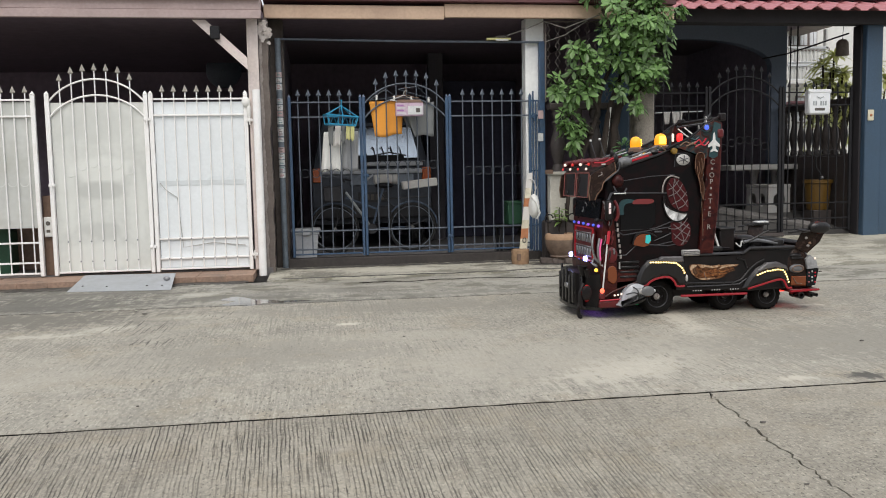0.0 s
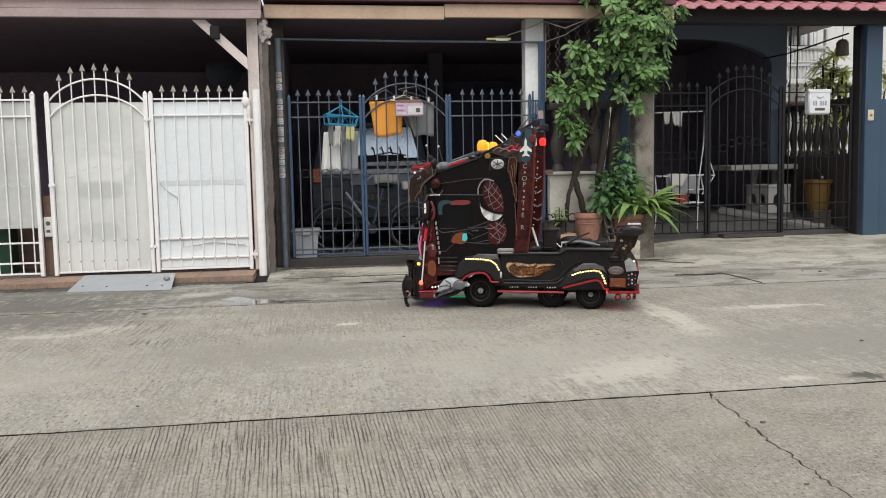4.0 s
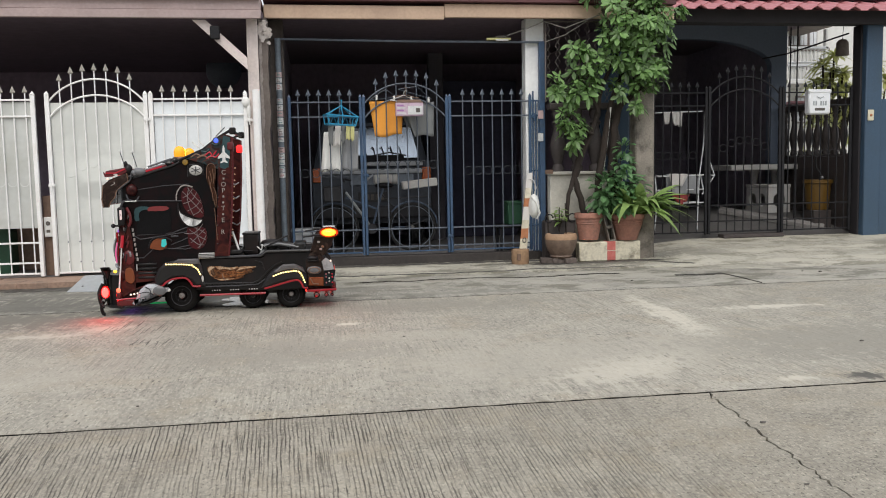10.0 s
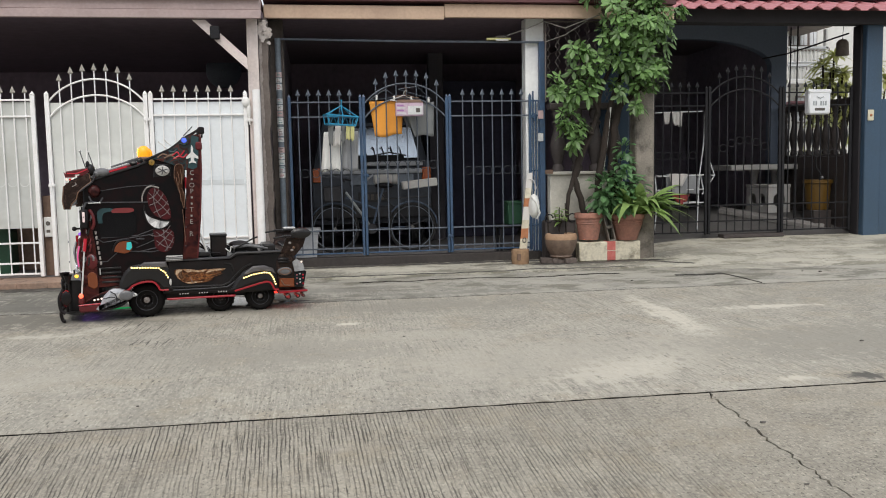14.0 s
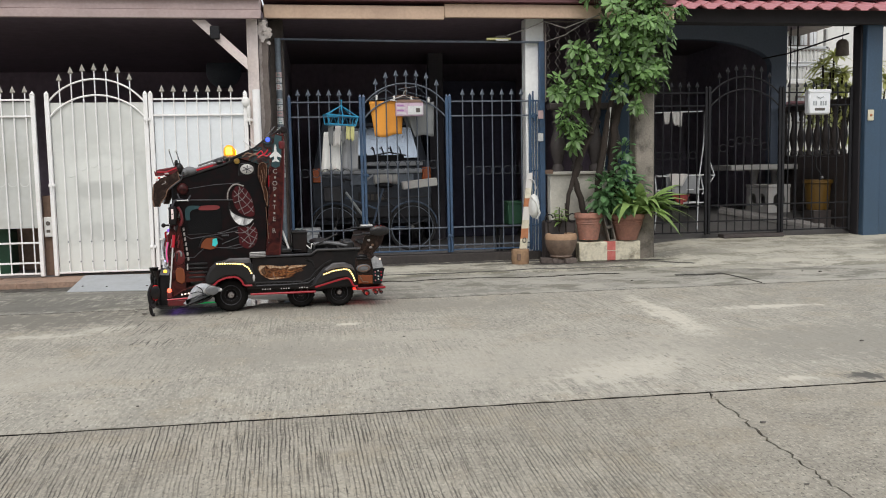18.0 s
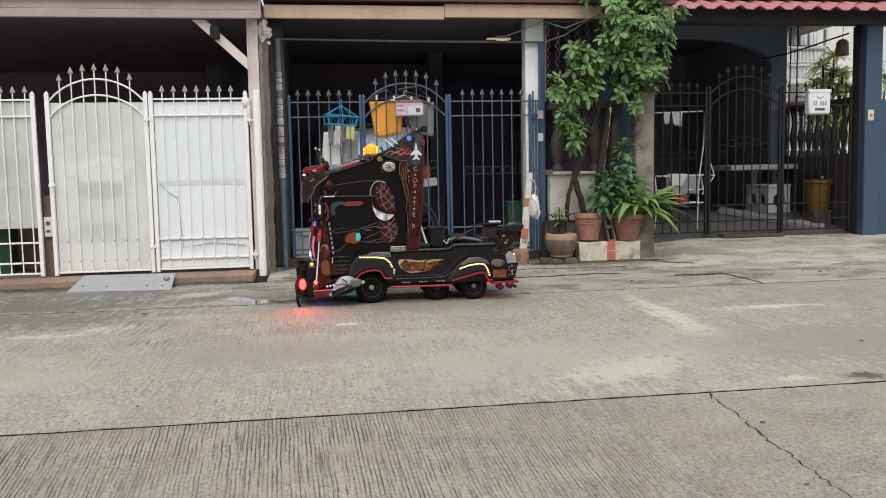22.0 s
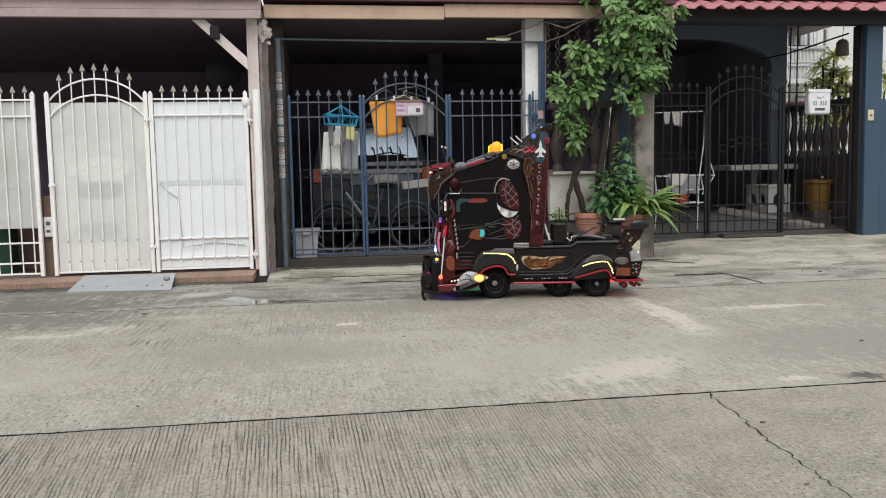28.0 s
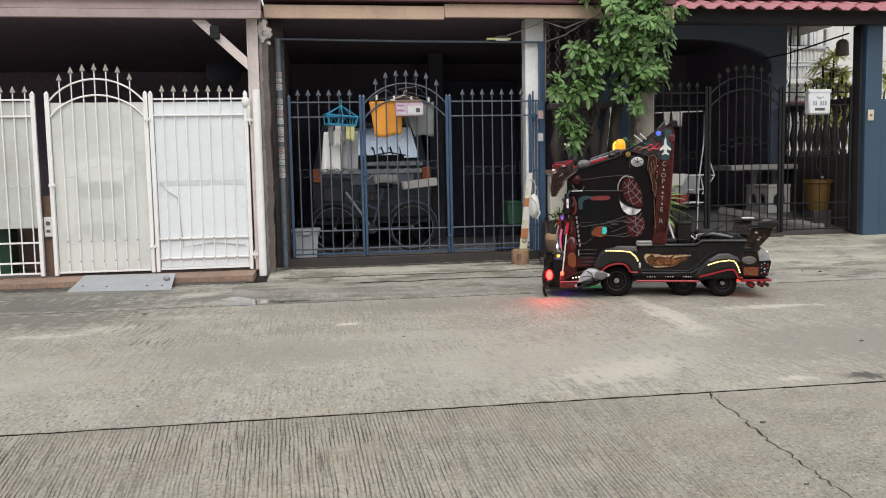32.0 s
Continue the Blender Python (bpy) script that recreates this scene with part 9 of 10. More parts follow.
def flasher(name, at, r, h, lit, rim, back, parent, label):
    """A blinking lamp as a turning drum: hot core, added halo ring, unlit back."""
    def dome(sign, d, u0, u1, k_=1.0):
        vs, fs = [], []
        n = 20
        for k in range(5):
            u = u0 + (u1 - u0) * k / 4
            for j in range(n):
                a = 2 * math.pi * j / n
                vs.append((r * k_ * u * math.cos(a), sign * r * d * math.sqrt(max(0.0, 1 - u * u)), h * k_ * 1.15 * u * math.sin(a)))
        for k in range(4):
            for j in range(n):
                q = (k * n + j, k * n + (j + 1) % n, (k + 1) * n + (j + 1) % n, (k + 1) * n + j)
                fs.append(q)
        if u0 < 0.1:
            fs.append(tuple(range(n)))
        return Shape().add(vs, fs)
    o = tp(name, dome(1, 0.3, 0.02, 1.0, 1.34), back, label, parent)
    part("lit_face", dome(-1, 0.7, 0.02, 0.80), lit, o, "glowing lamp face")
    part("halo_ring", dome(-1, 0.7, 0.80, 1.0), rim, o, "glowing ring as the glare halo round the lamp face")
    o.location = at
    # dark cup added behind the drum to stop its stray light
    vs, fs = [], []
    n = 20
    for k, (u, d) in enumerate(((1.26, 0.02), (1.24, 0.60), (1.05, 1.05), (0.5, 1.22), (0.06, 1.24))):
        vs += [(at[0] + r * u * math.cos(2 * math.pi * j / n), at[1] + r * d, at[2] + h * 1.3 * u * math.sin(2 * math.pi * j / n)) for j in range(n)]
        if k:
            fs += [((k - 1) * n + j, (k - 1) * n + (j + 1) % n, k * n + (j + 1) % n, k * n + j) for j in range(n)]
    fs.append(tuple(range(4 * n, 5 * n)))
    tp("light_block_cup", Shape().add(vs, fs), TRUCK_BLACK, "dark cup added to block the drum's stray light", parent)
    return o


head_flash = flasher("turning_lamp", (-0.150, -0.096, 0.208), 0.038, 0.025, STROBE_WARM, HALO_WARM, FISH_GREY, pod, "warm headlamp drum")
front_flash = flasher("turning_lamp", (-0.590, -0.010, 0.200), 0.028, 0.038, STROBE_RED, HALO_RED, TRUCK_BLACK, bp_, "red front signal drum")
tp("front_lamp", Shape().ball((-0.480, -0.035, 0.215), 0.018, 0.012, 0.020, 9, 6), glow("small_red_lamp", (1.0, 0.12, 0.06), 1.6), "small red lamp", bp_)

# long body
body = tp("body", Shape().bevel_prism([(0.12, 0.19), (0.165, 0.455), (0.66, 0.452), (0.70, 0.485), (1.06, 0.482), (1.10, 0.44), (1.08, 0.17), (0.70, 0.16), (0.66, 0.165)], 0.010, W - 0.010, 0.014), TRUCK_BLACK, "long black rear body with a flame panel")
for y0, y1, ys in ((-0.006, 0.03, 0.0), (W - 0.03, W + 0.006, W)):
    tp("body_rail", Shape().box(0.17, 0.655, y0, y1, 0.446, 0.466, 0.006), SILVER_LINE, "worn grey edge of the bed", body)
    tp("body_rail", strip([(0.65, ys, 0.456), (0.70, ys, 0.490), (1.06, ys, 0.488)], 0.013, 8), TRUCK_GREY, parent=body)
fl = closed([(0.215, 0.350), (0.232, 0.382), (0.32, 0.378), (0.43, 0.366), (0.52, 0.372), (0.615, 0.368), (0.57, 0.345), (0.585, 0.325), (0.51, 0.305), (0.50, 0.280), (0.40, 0.262), (0.31, 0.262), (0.245, 0.300)], 4)
fp = tp("flame_panel", flat(fl, 0.003, 0.014), FLAME_ART, "orange and cream flame artwork", body)
CREAM_LINE = mural("cream_flame_paint", [(0.40, 0.28, 0.18), (0.52, 0.40, 0.28), (0.26, 0.13, 0.06), (0.46, 0.34, 0.24)], 26)
AMBER_LINE = mural("amber_flame_paint", [(0.20, 0.07, 0.02), (0.30, 0.13, 0.045), (0.10, 0.03, 0.012), (0.34, 0.18, 0.08)], 24)
for k, pts in enumerate(([(0.222, 0.345), (0.235, 0.378), (0.275, 0.376), (0.262, 0.362), (0.246, 0.350), (0.245, 0.322), (0.262, 0.298), (0.236, 0.312)],
                         [(0.28, 0.380), (0.34, 0.376), (0.40, 0.366), (0.46, 0.374), (0.45, 0.358), (0.40, 0.350), (0.35, 0.360), (0.31, 0.352)],
                         [(0.47, 0.368), (0.53, 0.372), (0.612, 0.368), (0.56, 0.356), (0.50, 0.352), (0.45, 0.338), (0.47, 0.352)],
                         [(0.36, 0.330), (0.42, 0.338), (0.48, 0.326), (0.56, 0.340), (0.50, 0.318), (0.44, 0.318), (0.40, 0.312)],
                         [(0.30, 0.300), (0.34, 0.320), (0.39, 0.306), (0.47, 0.312), (0.52, 0.304), (0.44, 0.292), (0.38, 0.290), (0.33, 0.284)],
                         [(0.27, 0.286), (0.31, 0.274), (0.37, 0.276), (0.43, 0.274), (0.37, 0.264), (0.31, 0.264)])):
    tp("flame_tongue", flat(closed(pts, 3), 0.0005, 0.0035), (CREAM_LINE, CREAM_LINE, CREAM_LINE, AMBER_LINE, AMBER_LINE, CREAM_LINE)[k], "cream and amber flame tongue", fp, None)
side_line([(0.335, 0.318), (0.34, 0.295), (0.352, 0.272), (0.36, 0.258)], 0.0, 0.0025, WEB_LINE, fp)
tp("body_crease", strip([(0.18, 0.004, 0.240), (0.46, 0.004, 0.235), (0.58, 0.004, 0.232), (0.64, 0.004, 0.255), (0.70, 0.004, 0.325), (0.76, 0.004, 0.375), (0.82, 0.004, 0.40)], 0.008, 6), TRUCK_GREY, parent=body)
tp("body_crease", strip([(0.20, 0.004, 0.215), (0.46, 0.004, 0.215), (0.62, 0.004, 0.22), (0.68, 0.004, 0.26)], 0.006, 6), SILVER_LINE, parent=body)
tp("body_crease", strip([(0.60, 0.004, 0.42), (0.66, 0.004, 0.40), (0.68, 0.004, 0.34)], 0.006, 6), TRUCK_GREY, parent=body)
tp("cab_step", Shape().box(0.155, 0.285, -0.035, 0.03, 0.452, 0.495, 0.006), MARK_PALE, "ribbed silver step", body)
for i in range(3):
    tp("step_rib", Shape().box(0.155, 0.285, -0.038, -0.034, 0.458 + 0.013 * i, 0.463 + 0.013 * i), SILVER_LINE, parent=body)
for i in range(3):
    for j in range(4):
        x = 0.25 + 0.15 * i + 0.020 * j
        tp("sill_light", Shape().ball((x, 0.004, 0.182), 0.005 + 0.002 * (j % 2), 0.005, 0.006, 6, 4), MARK_PALE, parent=body)
for y in (0.0, W):
    tp("sill_tube", strip([(0.15, y, 0.147), (0.68, y, 0.145)], 0.009, 8), RED_TRIM, "red light tube along the sill", body)


def fender(pts_out, led, tube, cap, y0, y1, name="fender"):
    f = tp(name, Shape().bevel_prism(pts_out, y0, y1, 0.022), TRUCK_GREY, "faded black wheel arch with light dots")
    near = y0 < 0.2
    for x, z in led:
        tp("light_dot", Shape().ball((x, (y0 - 0.004) if near else (y1 + 0.004), z), 0.0075, 0.005, 0.0065, 6, 4), GOLD_LED, parent=f)
    if near:
        tp("fender_top", Shape().bevel_prism(cap, y0 - 0.004, y0 + 0.05, 0.010), FENDER_SHEEN, "fender shoulder with sky sheen put into its grey", f)
    y = (y0 - 0.004) if near else (y1 + 0.004)
    tp("arch_tube", strip([(x, y, z) for x, z in curved(tube, 4)], 0.008, 7), RED_TRIM, "red light tube round the arch", f)
    return f


def along(pts, n):
    ln = [0]
    for a, b in zip(pts, pts[1:]):
        ln.append(ln[-1] + math.dist(a, b))
    out = []
    for i in range(n):
        d = ln[-1] * i / (n - 1)
        for k in range(len(pts) - 1):
            if d <= ln[k + 1] + 1e-9:
                u = (d - ln[k]) / (ln[k + 1] - ln[k])
                out.append((pts[k][0] + (pts[k + 1][0] - pts[k][0]) * u, pts[k][1] + (pts[k + 1][1] - pts[k][1]) * u))
                break
    return out


F_OUT = [(-0.205, 0.235), (-0.20, 0.30), (-0.165, 0.375), (-0.115, 0.425), (0.0, 0.445), (0.15, 0.442), (0.172, 0.39), (0.195, 0.225), (0.115, 0.225), (0.085, 0.27), (0.03, 0.298), (-0.06, 0.292), (-0.115, 0.255), (-0.145, 0.237)]
F_TUBE = [(-0.20, 0.238), (-0.140, 0.238), (-0.10, 0.272), (-0.03, 0.296), (0.045, 0.296), (0.085, 0.262), (0.105, 0.228), (0.165, 0.226)]
F_CAP = [(-0.03, 0.436), (-0.01, 0.452), (0.155, 0.449), (0.165, 0.405), (0.12, 0.402), (-0.05, 0.418)]
F_LED = along([(-0.102, 0.413), (0.03, 0.409), (0.10, 0.400), (0.145, 0.365), (0.164, 0.326)], 16)
R_OUT = [(0.64, 0.185), (0.69, 0.27), (0.75, 0.335), (0.83, 0.372), (0.92, 0.375), (0.99, 0.345), (1.02, 0.29), (1.03, 0.18), (0.985, 0.18), (0.965, 0.225), (0.925, 0.245), (0.86, 0.238), (0.79, 0.218), (0.70, 0.185)]
R_TUBE = [(0.675, 0.185), (0.78, 0.212), (0.88, 0.238), (0.945, 0.246), (0.975, 0.222), (0.995, 0.182), (1.03, 0.178)]
R_CAP = [(0.755, 0.325), (0.83, 0.378), (0.92, 0.381), (0.99, 0.352), (1.01, 0.305), (0.97, 0.325), (0.90, 0.335), (0.82, 0.325), (0.77, 0.305)]
R_LED = along([(0.752, 0.288), (0.82, 0.312), (0.92, 0.325), (0.965, 0.315), (0.99, 0.27), (1.005, 0.225)], 16)
for y0, y1 in ((-0.025, 0.14), (W - 0.14, W + 0.025)):
    fender(F_OUT, F_LED, F_TUBE, F_CAP, y0, y1)
    fender(R_OUT, R_LED, R_TUBE, R_CAP, y0, y1)
tp("arch_tip", Shape().ball((0.182, -0.028, 0.285), 0.010, 0.006, 0.028, 8, 5), MARK_PALE, "pale clip at the arch's end")

# bed clutter
tp("bed_box", Shape().box(0.505, 0.632, 0.10, 0.30, 0.46, 0.632, 0.010), TRUCK_BLACK, "black box on the truck bed")
tp("box_lid", Shape().box(0.500, 0.637, 0.095, 0.305, 0.625, 0.645, 0.006), TRUCK_GREY, "dark box lid")
tp("bed_drum", Shape().lathe((0.74, 0.20, 0.48), [(0.01, 0.07), (0.06, 0.07), (0.075, 0.05), (0.07, 0.0)], 14), TRUCK_GREY, "dark round coupling on the bed")
tp("bed_lever", strip([(0.485, 0.05, 0.47), (0.45, 0.06, 0.58), (0.425, 0.06, 0.66)], 0.009, 7), PALE_PAINT, "pale lever behind the cab")
tp("bed_cable", strip(curved([(0.33, 0.12, 0.70), (0.42, 0.10, 0.58), (0.50, 0.08, 0.50), (0.58, 0.09, 0.49)]), 0.007, 6), TRUCK_BLACK, "black cable on the bed")
tp("bed_cable", strip(curved([(0.34, 0.30, 0.62), (0.45, 0.28, 0.52), (0.60, 0.32, 0.50), (0.78, 0.30, 0.53), (0.98, 0.25, 0.52)]), 0.008, 6), TRUCK_GREY, "grey cable on the bed")
tp("bed_cable", strip(curved([(0.62, 0.07, 0.53), (0.655, 0.06, 0.50), (0.665, 0.06, 0.54), (0.69, 0.07, 0.52)]), 0.005, 6), PALE_PAINT, "thin pale cable on the bed")
tp("bed_pipe", strip([(0.68, 0.06, 0.535), (0.80, 0.07, 0.545), (0.96, 0.07, 0.515)], 0.013, 8), FISH_GREY, "grey pipe along the bed")
tp("bed_pipe", strip([(0.70, 0.05, 0.53), (0.84, 0.05, 0.60), (0.88, 0.05, 0.615)], 0.007, 6), TRUCK_GREY, "thin rod over the bed")
tp("bed_bar", Shape().box(0.36, 0.50, 0.03, W - 0.05, 0.47, 0.51, 0.01), TRUCK_GREY, "dark crossbar behind the cab")
tp("bed_hump", Shape().ball((0.73, 0.14, 0.555), 0.085, 0.07, 0.030, 12, 6), TRUCK_BLACK, "black hump on the bed")

# tail
tail = tp("tail", Shape().bevel_prism([(1.02, 0.17), (1.01, 0.40), (1.06, 0.49), (1.13, 0.50), (1.20, 0.40), (1.245, 0.32), (1.225, 0.17)], 0.0, W, 0.016), TAIL_ART, "airbrushed tail panel with lamp clusters")
for s, ya, mt, lab in ((-1, 0.0, TAIL_ART, "flared tail side wing"), (1, W, TAIL_ART, "flared tail side wing")):
    vs = [(x, ya + s * (fl_ + d), z) for d in (0.0, 0.014) for x, z, fl_ in ((1.06, 0.485, 0.0), (1.10, 0.60, 0.03), (1.26, 0.612, 0.075), (1.235, 0.53, 0.05), (1.165, 0.44, 0.0))]
    tp("tail_wing", Shape().add(vs, [(0, 1, 2, 3, 4), (9, 8, 7, 6, 5)] + [(i, (i + 1) % 5, (i + 1) % 5 + 5, i + 5) for i in range(5)]), mt, lab, tail, None)
    yl = ya + s * 0.05
    tp("wing_top", Shape().box(1.075, 1.275, min(yl - 0.045, yl + 0.045), max(yl - 0.045, yl + 0.045), 0.610, 0.624, 0.005), TRUCK_BLACK, "flat top of the tail wing", tail)
    dl = tp("deck_lamp", Shape().box(1.16, 1.275, yl - 0.035, yl + 0.035, 0.624, 0.646, 0.008), LAMP_CLEAR, "clear deck lamp", tail)
    for i in range(3):
        tp("deck_cell", Shape().ball((1.175 + 0.038 * i, yl - 0.036, 0.636), 0.012, 0.004, 0.008, 8, 5), PALE_PAINT, parent=dl)
    tp("tail_blade", strip([(1.00, ya + s * 0.02, 0.602), (1.09, ya + s * 0.035, 0.612)], 0.008, 6), TRUCK_GREY, parent=tail)
tp("tail_deck", Shape().box(1.10, 1.23, 0.02, W - 0.02, 0.500, 0.522, 0.008), TRUCK_BLACK, "black tail deck", tail)
for i, (x, z, mt) in enumerate(((1.13, 0.56, MARK_GREY), (1.16, 0.52, GOLD_EDGE), (1.19, 0.575, SILVER_LINE), (1.145, 0.50, MARK_GREY), (1.20, 0.545, GOLD_EDGE))):
    tp("wing_mark", Shape().ball((x, -0.052, z), 0.013, 0.004, 0.011, 8, 5), mt, parent=tail)
tp("tail_plate", flat([(1.15, 0.395), (1.185, 0.425), (1.235, 0.385), (1.248, 0.325), (1.165, 0.318)], -0.022, 0.004), FISH_PALE, "pale dented tail plate", tail)
tp("plate_lamp", Shape().ball((1.222, -0.026, 0.398), 0.009, 0.006, 0.009, 7, 5), WARM_DOT, parent=tail)
pn = tp("tail_panel", flat([(1.165, 0.185), (1.163, 0.316), (1.25, 0.322), (1.262, 0.316), (1.235, 0.19)], -0.014, 0.002), SPOT_PANEL, "dark teal spotted lamp panel", tail)
for i in range(9):
    tp("tail_dot", Shape().ball((1.182 + 0.025 * (i % 3), -0.016, 0.215 + 0.036 * (i // 3) + 0.01 * (i % 2)), 0.0075, 0.004, 0.0075, 7, 4), (DOT_PINK, MARK_PALE, RED_LIT)[i % 3], parent=pn)
tp("tail_reflector", Shape().bevel_prism([(1.035, 0.195), (1.04, 0.265), (1.16, 0.262), (1.158, 0.188)], -0.018, 0.0, 0.006), ORANGE_LENS, "dull orange tail reflector", tail)
tp("reflector_line", strip([(1.05, -0.020, 0.255), (1.075, -0.020, 0.21), (1.12, -0.020, 0.205)], 0.005, 5), GOLD_EDGE, parent=tail)
tp("tail_eye", Shape().ball((1.085, -0.002, 0.322), 0.062, 0.022, 0.036, 14, 7), FISH_GREY, "grey oval tail ornament", tail)
tp("eye_ring", strip([(1.085 + 0.045 * math.cos(a), -0.022, 0.322 + 0.024 * math.sin(a)) for a in [2 * math.pi * i / 16 for i in range(17)]], 0.004, 5), GOLD_EDGE, parent=tail)
tp("tail_knot", Shape().ball((1.075, 0.0, 0.422), 0.050, 0.022, 0.022, 10, 6).box(1.03, 1.13, -0.02, 0.0, 0.395, 0.410, 0.004), TRUCK_BLACK, parent=tail)
tp("rear_panel", Shape().prism([(1.225, 0.19), (1.242, 0.315), (1.250, 0.315), (1.233, 0.19)], 0.04, W - 0.04), GOLD_PANEL, "worn copper-coloured rear panel", tail)
for y in (0.08, 0.20, W - 0.20, W - 0.08):
    tp("tail_lamp", Shape().box(1.240, 1.258, y - 0.035, y + 0.035, 0.21, 0.30, 0.006), RED_LED if y in (0.20, W - 0.20) else LAMP_CLEAR, "tail lamp", tail)
tp("tail_bumper", Shape().box(1.02, 1.262, -0.012, W + 0.012, 0.142, 0.164, 0.006), RED_SHINY, "red tail bumper", tail)
tp("tail_tube", strip([(1.03, -0.018, 0.148), (1.265, -0.018, 0.156)], 0.008, 7), RED_TRIM, "red light tube on the tail", tail)
for i, x in enumerate((1.10, 1.18, 1.225)):
    rr = (0.026, 0.018, 0.014)[i]
    tp("exhaust", Shape().lathe((x, 0.02, 0.118), [(rr * 0.65, -0.07), (rr, -0.07), (rr, 0.06), (rr * 0.65, 0.06), (rr * 0.65, -0.07)], 14, "y"), TRUCK_GREY, "short exhaust pipe", tail)
tail_flash = flasher("turning_lamp", (1.215, -0.100, 0.640), 0.062, 0.028, STROBE_AMBER, HALO_AMBER, TRUCK_GREY, tail, "amber tail signal drum")
tp("floor_light", strip([(-0.28, 0.16, 0.075), (-0.12, 0.16, 0.075)], 0.008, 6), GREEN_GLOW, "green light under the cab")
tp("floor_light", strip([(0.98, 0.20, 0.125), (1.22, 0.20, 0.13)], 0.009, 6), RED_FLOOR, "red light under the tail")
tp("axle_beam", Shape().box(-0.40, 1.06, 0.20, W - 0.20, 0.115, 0.19, 0.01), TRUCK_BLACK, "black chassis beam")
for x in (-0.008, 0.565, 0.885):
    tp("axle", strip([(x, 0.12, 0.12), (x, W - 0.12, 0.12)], 0.022, 10), TRUCK_BLACK, "black axle")
tp("floor_light", Shape().box(-0.54, -0.44, 0.06, 0.40, 0.075, 0.082, 0.002), glow("violet_floor_light", (0.30, 0.10, 1.0), 1.3), "violet light strip under the bumper")

# small trims that crowd the front, the roof and the bed
ro = random.Random(21)
for i in range(34):
    z = ro.uniform(0.42, 0.86)
    x = -0.475 + 0.05 * max(0, z - 0.4) - 0.012
    y = ro.choice((0.0, 0.0, ro.uniform(0.02, W - 0.02)))
    xx = x if y > 0.01 else ro.uniform(-0.465, -0.38)
    d = Vector((ro.uniform(-0.5, 0.5), 0 if y < 0.01 else ro.uniform(-0.4, 0.4), 1)).normalized() * ro.uniform(0.012, 0.036)
    c = Vector((xx, y - 0.008, z))
    tp("front_ornament", strip([c - d, c + Vector((0.004, -0.006, 0)), c + d], ro.uniform(0.004, 0.008), 6), ro.choice((CHROME, TRUCK_GREY, TRUCK_GREY, TRUCK_BLACK, RED_SHINY, FIN_RED)), parent=fr)
for i in range(20):
    u = ro.uniform(0, 1)
    c = Vector((-0.40 + 0.38 * u, ro.choice((0.03, 0.05, W - 0.05, ro.uniform(0.1, W - 0.1))), 1.125 + 0.095 * u))
    d = Vector((ro.uniform(0.02, 0.07), ro.uniform(-0.01, 0.01), ro.uniform(-0.01, 0.04)))
    tp("roof_ornament", strip([c, c + d * 0.5 + Vector((0, 0, 0.012)), c + d], ro.uniform(0.005, 0.010), 6), ro.choice((CHROME, RED_SHINY, TRUCK_BLACK, FISH_GREY, RED_LIT)), parent=cab)
for i in range(16):
    c = Vector((ro.uniform(0.38, 0.98), ro.uniform(0.05, W - 0.08), 0.475 + ro.uniform(0, 0.02)))
    d = Vector((ro.uniform(-0.12, 0.12), ro.uniform(-0.05, 0.05), ro.uniform(0.0, 0.06)))
    tp("bed_rod", strip([c, c + d * 0.6 + Vector((0, 0, 0.02)), c + d], ro.uniform(0.005, 0.011), 6), ro.choice((TRUCK_BLACK, TRUCK_GREY, FISH_GREY, TRUCK_BLACK)))
tp("bed_block", Shape().box(0.70, 0.88, 0.14, 0.50, 0.46, 0.535, 0.012), TRUCK_BLACK, "black box on the truck bed")
tp("bed_block", Shape().box(0.92, 1.02, 0.06, 0.36, 0.47, 0.55, 0.012), TRUCK_GREY, "dark box on the truck bed")
tp("door_handle", Shape().box(-0.06, 0.0, 0.0, 0.014, 0.63, 0.645, 0.004), SILVER_LINE, "slim door handle", cab)

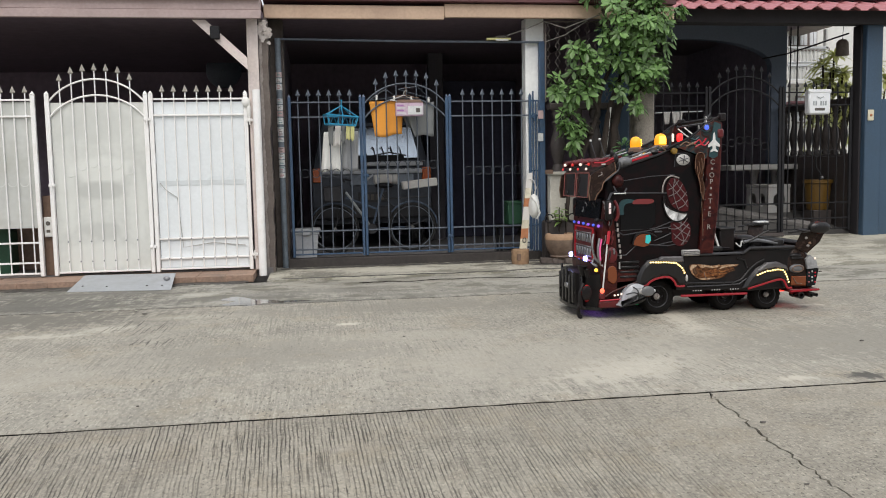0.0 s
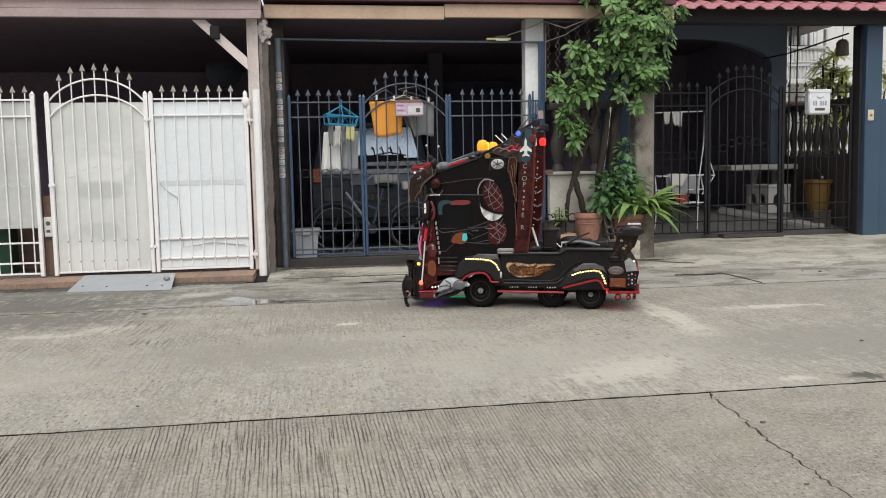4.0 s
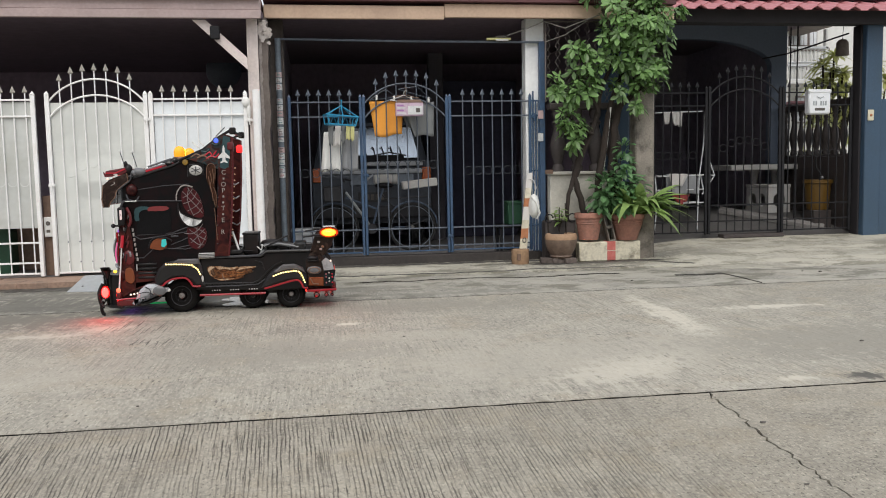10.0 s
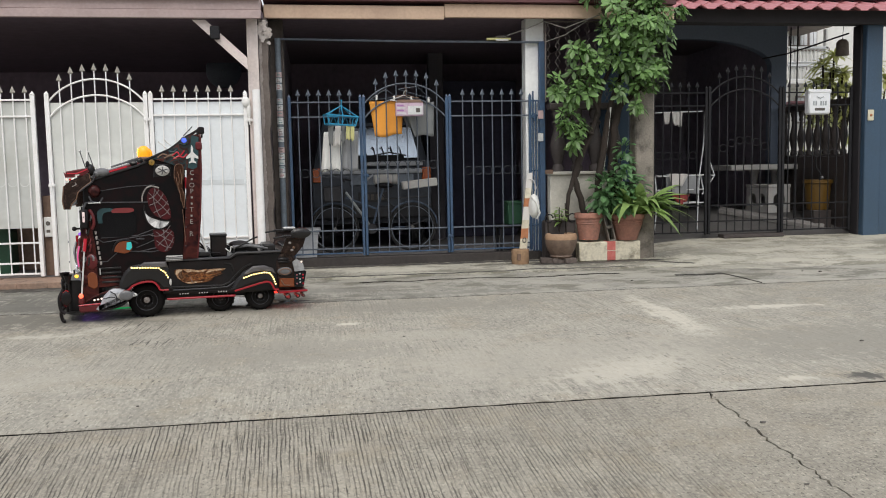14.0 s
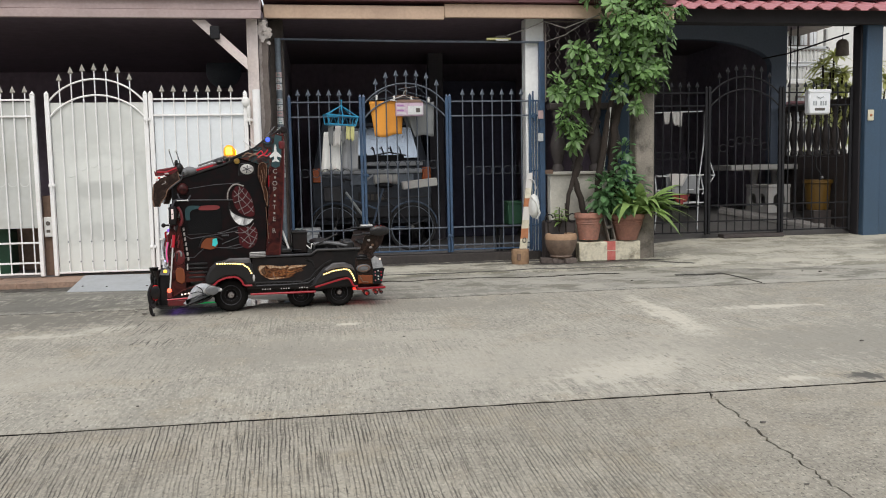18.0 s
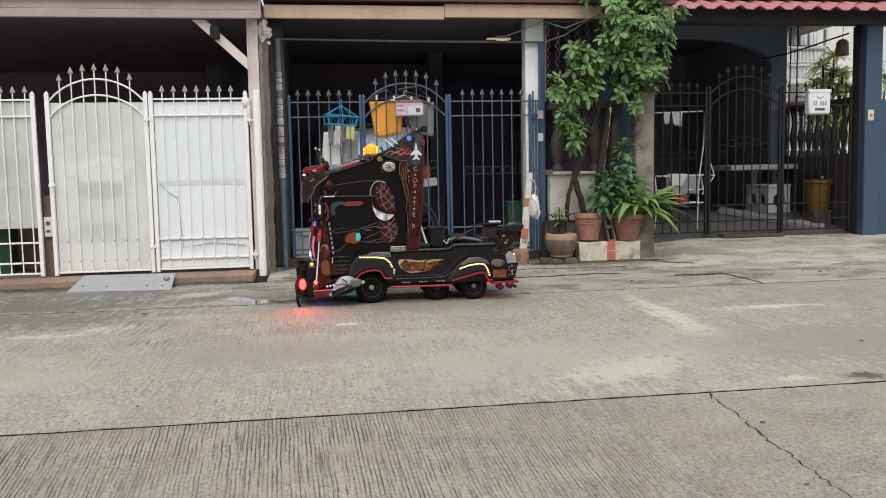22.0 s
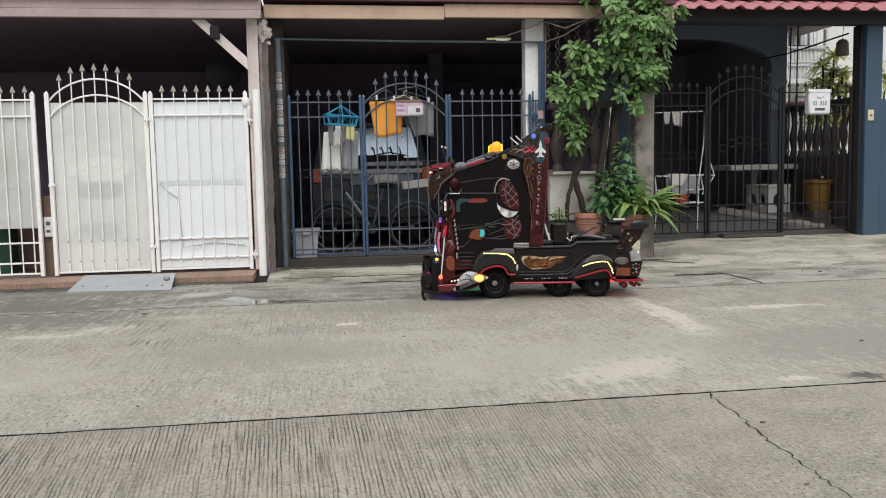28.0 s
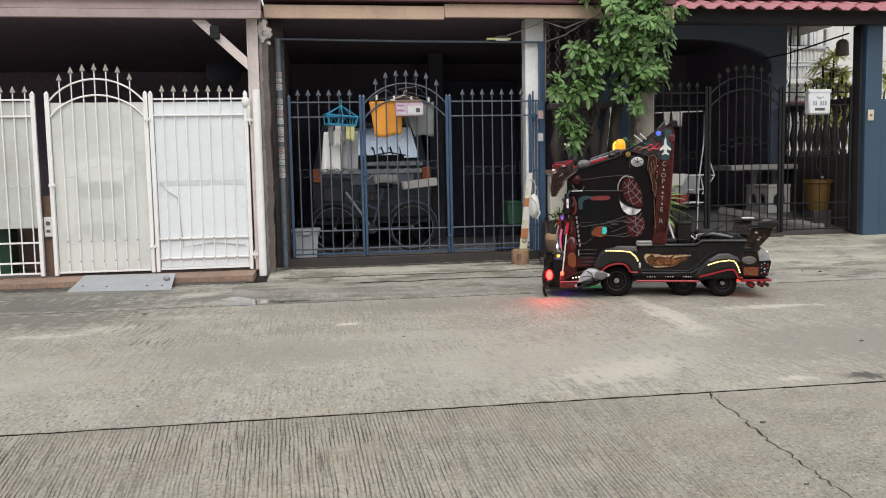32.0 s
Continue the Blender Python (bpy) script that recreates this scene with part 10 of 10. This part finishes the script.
wheels = []
for x, r, inset in ((-0.008, 0.138, 0.125), (0.565, 0.112, 0.175), (0.885, 0.118, 0.125)):
    block = Shape().box(-0.009, 0.009, -0.036, 0.036, -0.003, 0.003).mesh("tread_block", RUBBER)
    for y in (inset, W - inset):
        o = -1 if y < 0.3 else 1
        w = tp("wheel", Shape().lathe((0, 0, 0), [(0.05 * r / 0.128, -0.048), (r * .60, -0.050), (r * .66, -0.056), (r * .82, -0.058), (r * .92, -0.050), (r * .985, -0.036), (r, -0.016), (r, 0.016), (r * .985, 0.036),
                                                  (r * .92, 0.050), (r * .82, 0.058), (r * .62, 0.050), (0.05 * r / 0.128, 0.048)], 32, "y"), RUBBER, "black rubber wheel")
        part("rim", Shape().lathe((0, o * 0.048, 0), [(0.004, -0.010 * o), (r * .22, -0.010 * o), (r * .30, -0.026 * o), (r * .50, -0.022 * o), (r * .58, 0.003 * o), (r * .62, 0.005 * o)], 24, "y"), TRUCK_BLACK, w, "dark dished rim")
        part("rim_edge", Shape().lathe((0, o * 0.052, 0), [(r * .56, 0.0), (r * .59, 0.004 * o), (r * .62, 0.0)], 24, "y"), SILVER_LINE, w)
        part("hub_cap", Shape().lathe((0, o * 0.042, 0), [(0.002, 0.012 * o), (r * .10, 0.010 * o), (r * .16, 0.006 * o), (r * .19, -0.008 * o)], 14, "y"), MARK_GREY, w, "small metal hub cap")
        for i in range(5):
            a = 2 * math.pi * i / 5
            part("wheel_bolt", Shape().ball((r * .36 * math.cos(a), o * 0.028, r * .36 * math.sin(a)), 0.006, 0.006, 0.006, 6, 4), SILVER_LINE, w)
        for i in range(20):
            a = 2 * math.pi * i / 20
            part("tread_block", block, None, w).matrix_local = Matrix.Translation((r * math.cos(a) * 0.995, 0, r * math.sin(a) * 0.995)) @ Matrix.Rotation(math.pi / 2 - a, 4, "Y")
        w.location = (x, y, r)
        wheels.append((w, r))


# ---------------------------------------------------------------- movement
PATH = [
    (0.0, 2.543, 5.917, -0.2), (0.5, 2.424, 5.915, -3.3), (1.0, 2.278, 5.941, -6.0), (1.5, 2.114, 6.003, -8.7),
    (2.0, 1.944, 6.101, -12.0), (2.5, 1.782, 6.224, -15.6), (3.0, 1.650, 6.353, -19.1), (3.5, 1.554, 6.464, -21.8),
    (5.5, 0.060, 7.076, -21.7), (6.0, -0.162, 7.129, -19.0), (6.5, -0.377, 7.143, -16.3), (7.0, -0.587, 7.132, -13.2),
    (7.5, -0.785, 7.104, -9.0), (8.0, -0.973, 7.073, -5.1), (8.5, -1.085, 7.053, -3.0), (9.0, -1.119, 7.047, -1.7),
    (9.5, -1.126, 7.044, -1.1), (10.0, -1.126, 7.038, -0.7), (10.5, -1.137, 7.020, 0.0), (11.0, -1.206, 6.987, 1.5),
    (11.5, -1.296, 6.946, 3.6), (12.0, -1.392, 6.905, 5.7), (12.5, -1.421, 6.872, 6.5), (13.0, -1.406, 6.856, 7.1),
    (13.5, -1.384, 6.855, 7.8), (14.0, -1.357, 6.858, 8.3), (14.5, -1.301, 6.862, 8.6), (16.5, -1.085, 6.909, 7.2),
    (17.0, -0.981, 6.919, 6.2), (17.5, -0.847, 6.938, 5.0), (18.0, -0.713, 6.952, 4.1), (18.5, -0.580, 6.962, 3.7),
    (19.0, -0.442, 6.969, 3.6), (19.5, -0.294, 6.981, 3.8), (20.0, -0.148, 6.996, 3.9), (20.5, 0.003, 7.011, 3.6),
    (21.0, 0.151, 7.031, 2.7), (21.5, 0.297, 7.053, 1.3), (22.0, 0.448, 7.072, -0.6), (22.5, 0.601, 7.083, -3.0),
    (23.0, 0.774, 7.087, -5.5), (23.5, 0.932, 7.099, -7.0), (24.0, 1.054, 7.108, -7.9), (24.5, 1.128, 7.114, -8.2),
    (25.0, 1.147, 7.112, -8.2), (25.5, 1.152, 7.108, -8.2), (27.5, 1.399, 7.084, -8.8), (28.0, 1.511, 7.036, -8.9),
    (28.5, 1.637, 6.984, -8.9), (29.0, 1.754, 6.942, -8.9), (29.5, 1.858, 6.932, -8.9), (30.0, 1.954, 6.934, -9.4),
    (30.5, 2.071, 6.934, -10.6), (31.0, 2.222, 6.925, -12.5), (31.5, 2.388, 6.908, -14.8), (32.0, 2.556, 6.884, -17.5),
]


# seconds at which the flashing lamps show their lit face
FRONT_ON = (0.5, 2.0, 5.5, 7.0, 8.5, 9.0, 10.0, 11.5, 14.5, 17.0, 17.5, 19.0, 22.0, 23.5, 26.5, 30.5, 32.0)
TAIL_ON = (1.5, 2.0, 4.5, 7.0, 8.0, 8.5, 9.5, 10.0, 12.0, 12.5, 14.5, 16.5, 18.5, 19.0, 21.5, 22.5, 25.5, 27.5, 29.5, 30.5, 31.5)
HEAD_ON = (1.5, 6.0, 6.5, 10.5, 13.0, 14.5, 16.5, 20.5, 23.0, 25.0, 28.0)


def blink(lamp, times):
    """Turns a lamp drum's lit face outwards about each time given."""
    at = lamp.location.copy()
    rows = []
    for i in range(0, 321):
        t = i / 10
        near = min(abs(t - on) for on in times)
        rows.append((t, pose(*at, 0, 0, 0 if near < 0.13 else (75 if near < 0.23 else (150 if near < 0.33 else 180)))))
    walk(lamp, rows)


def motions():
    walk(truck, [(t, pose(x, y, 0, 0, 0, a)) for t, x, y, a in PATH])
    ts = np.array([p[0] for p in PATH])
    xs = np.array([p[1] for p in PATH])
    steps = np.arange(0, 32.01, 0.1)
    roll = np.interp(steps, ts, xs) - xs[0]
    for w, r in wheels:
        base = w.location.copy()
        walk(w, [(float(t), pose(*base, 0, math.degrees(d / r), 0)) for t, d in zip(steps, roll)])
    for lamp, times in ((front_flash, FRONT_ON), (tail_flash, TAIL_ON), (head_flash, HEAD_ON)):
        blink(lamp, times)
    for k, rot in enumerate(beacons):
        at = rot.location.copy()
        walk(rot, [(i / 5, pose(*at, 0, 0, (60 * i + 100 * k) % 360)) for i in range(161)])


motions()
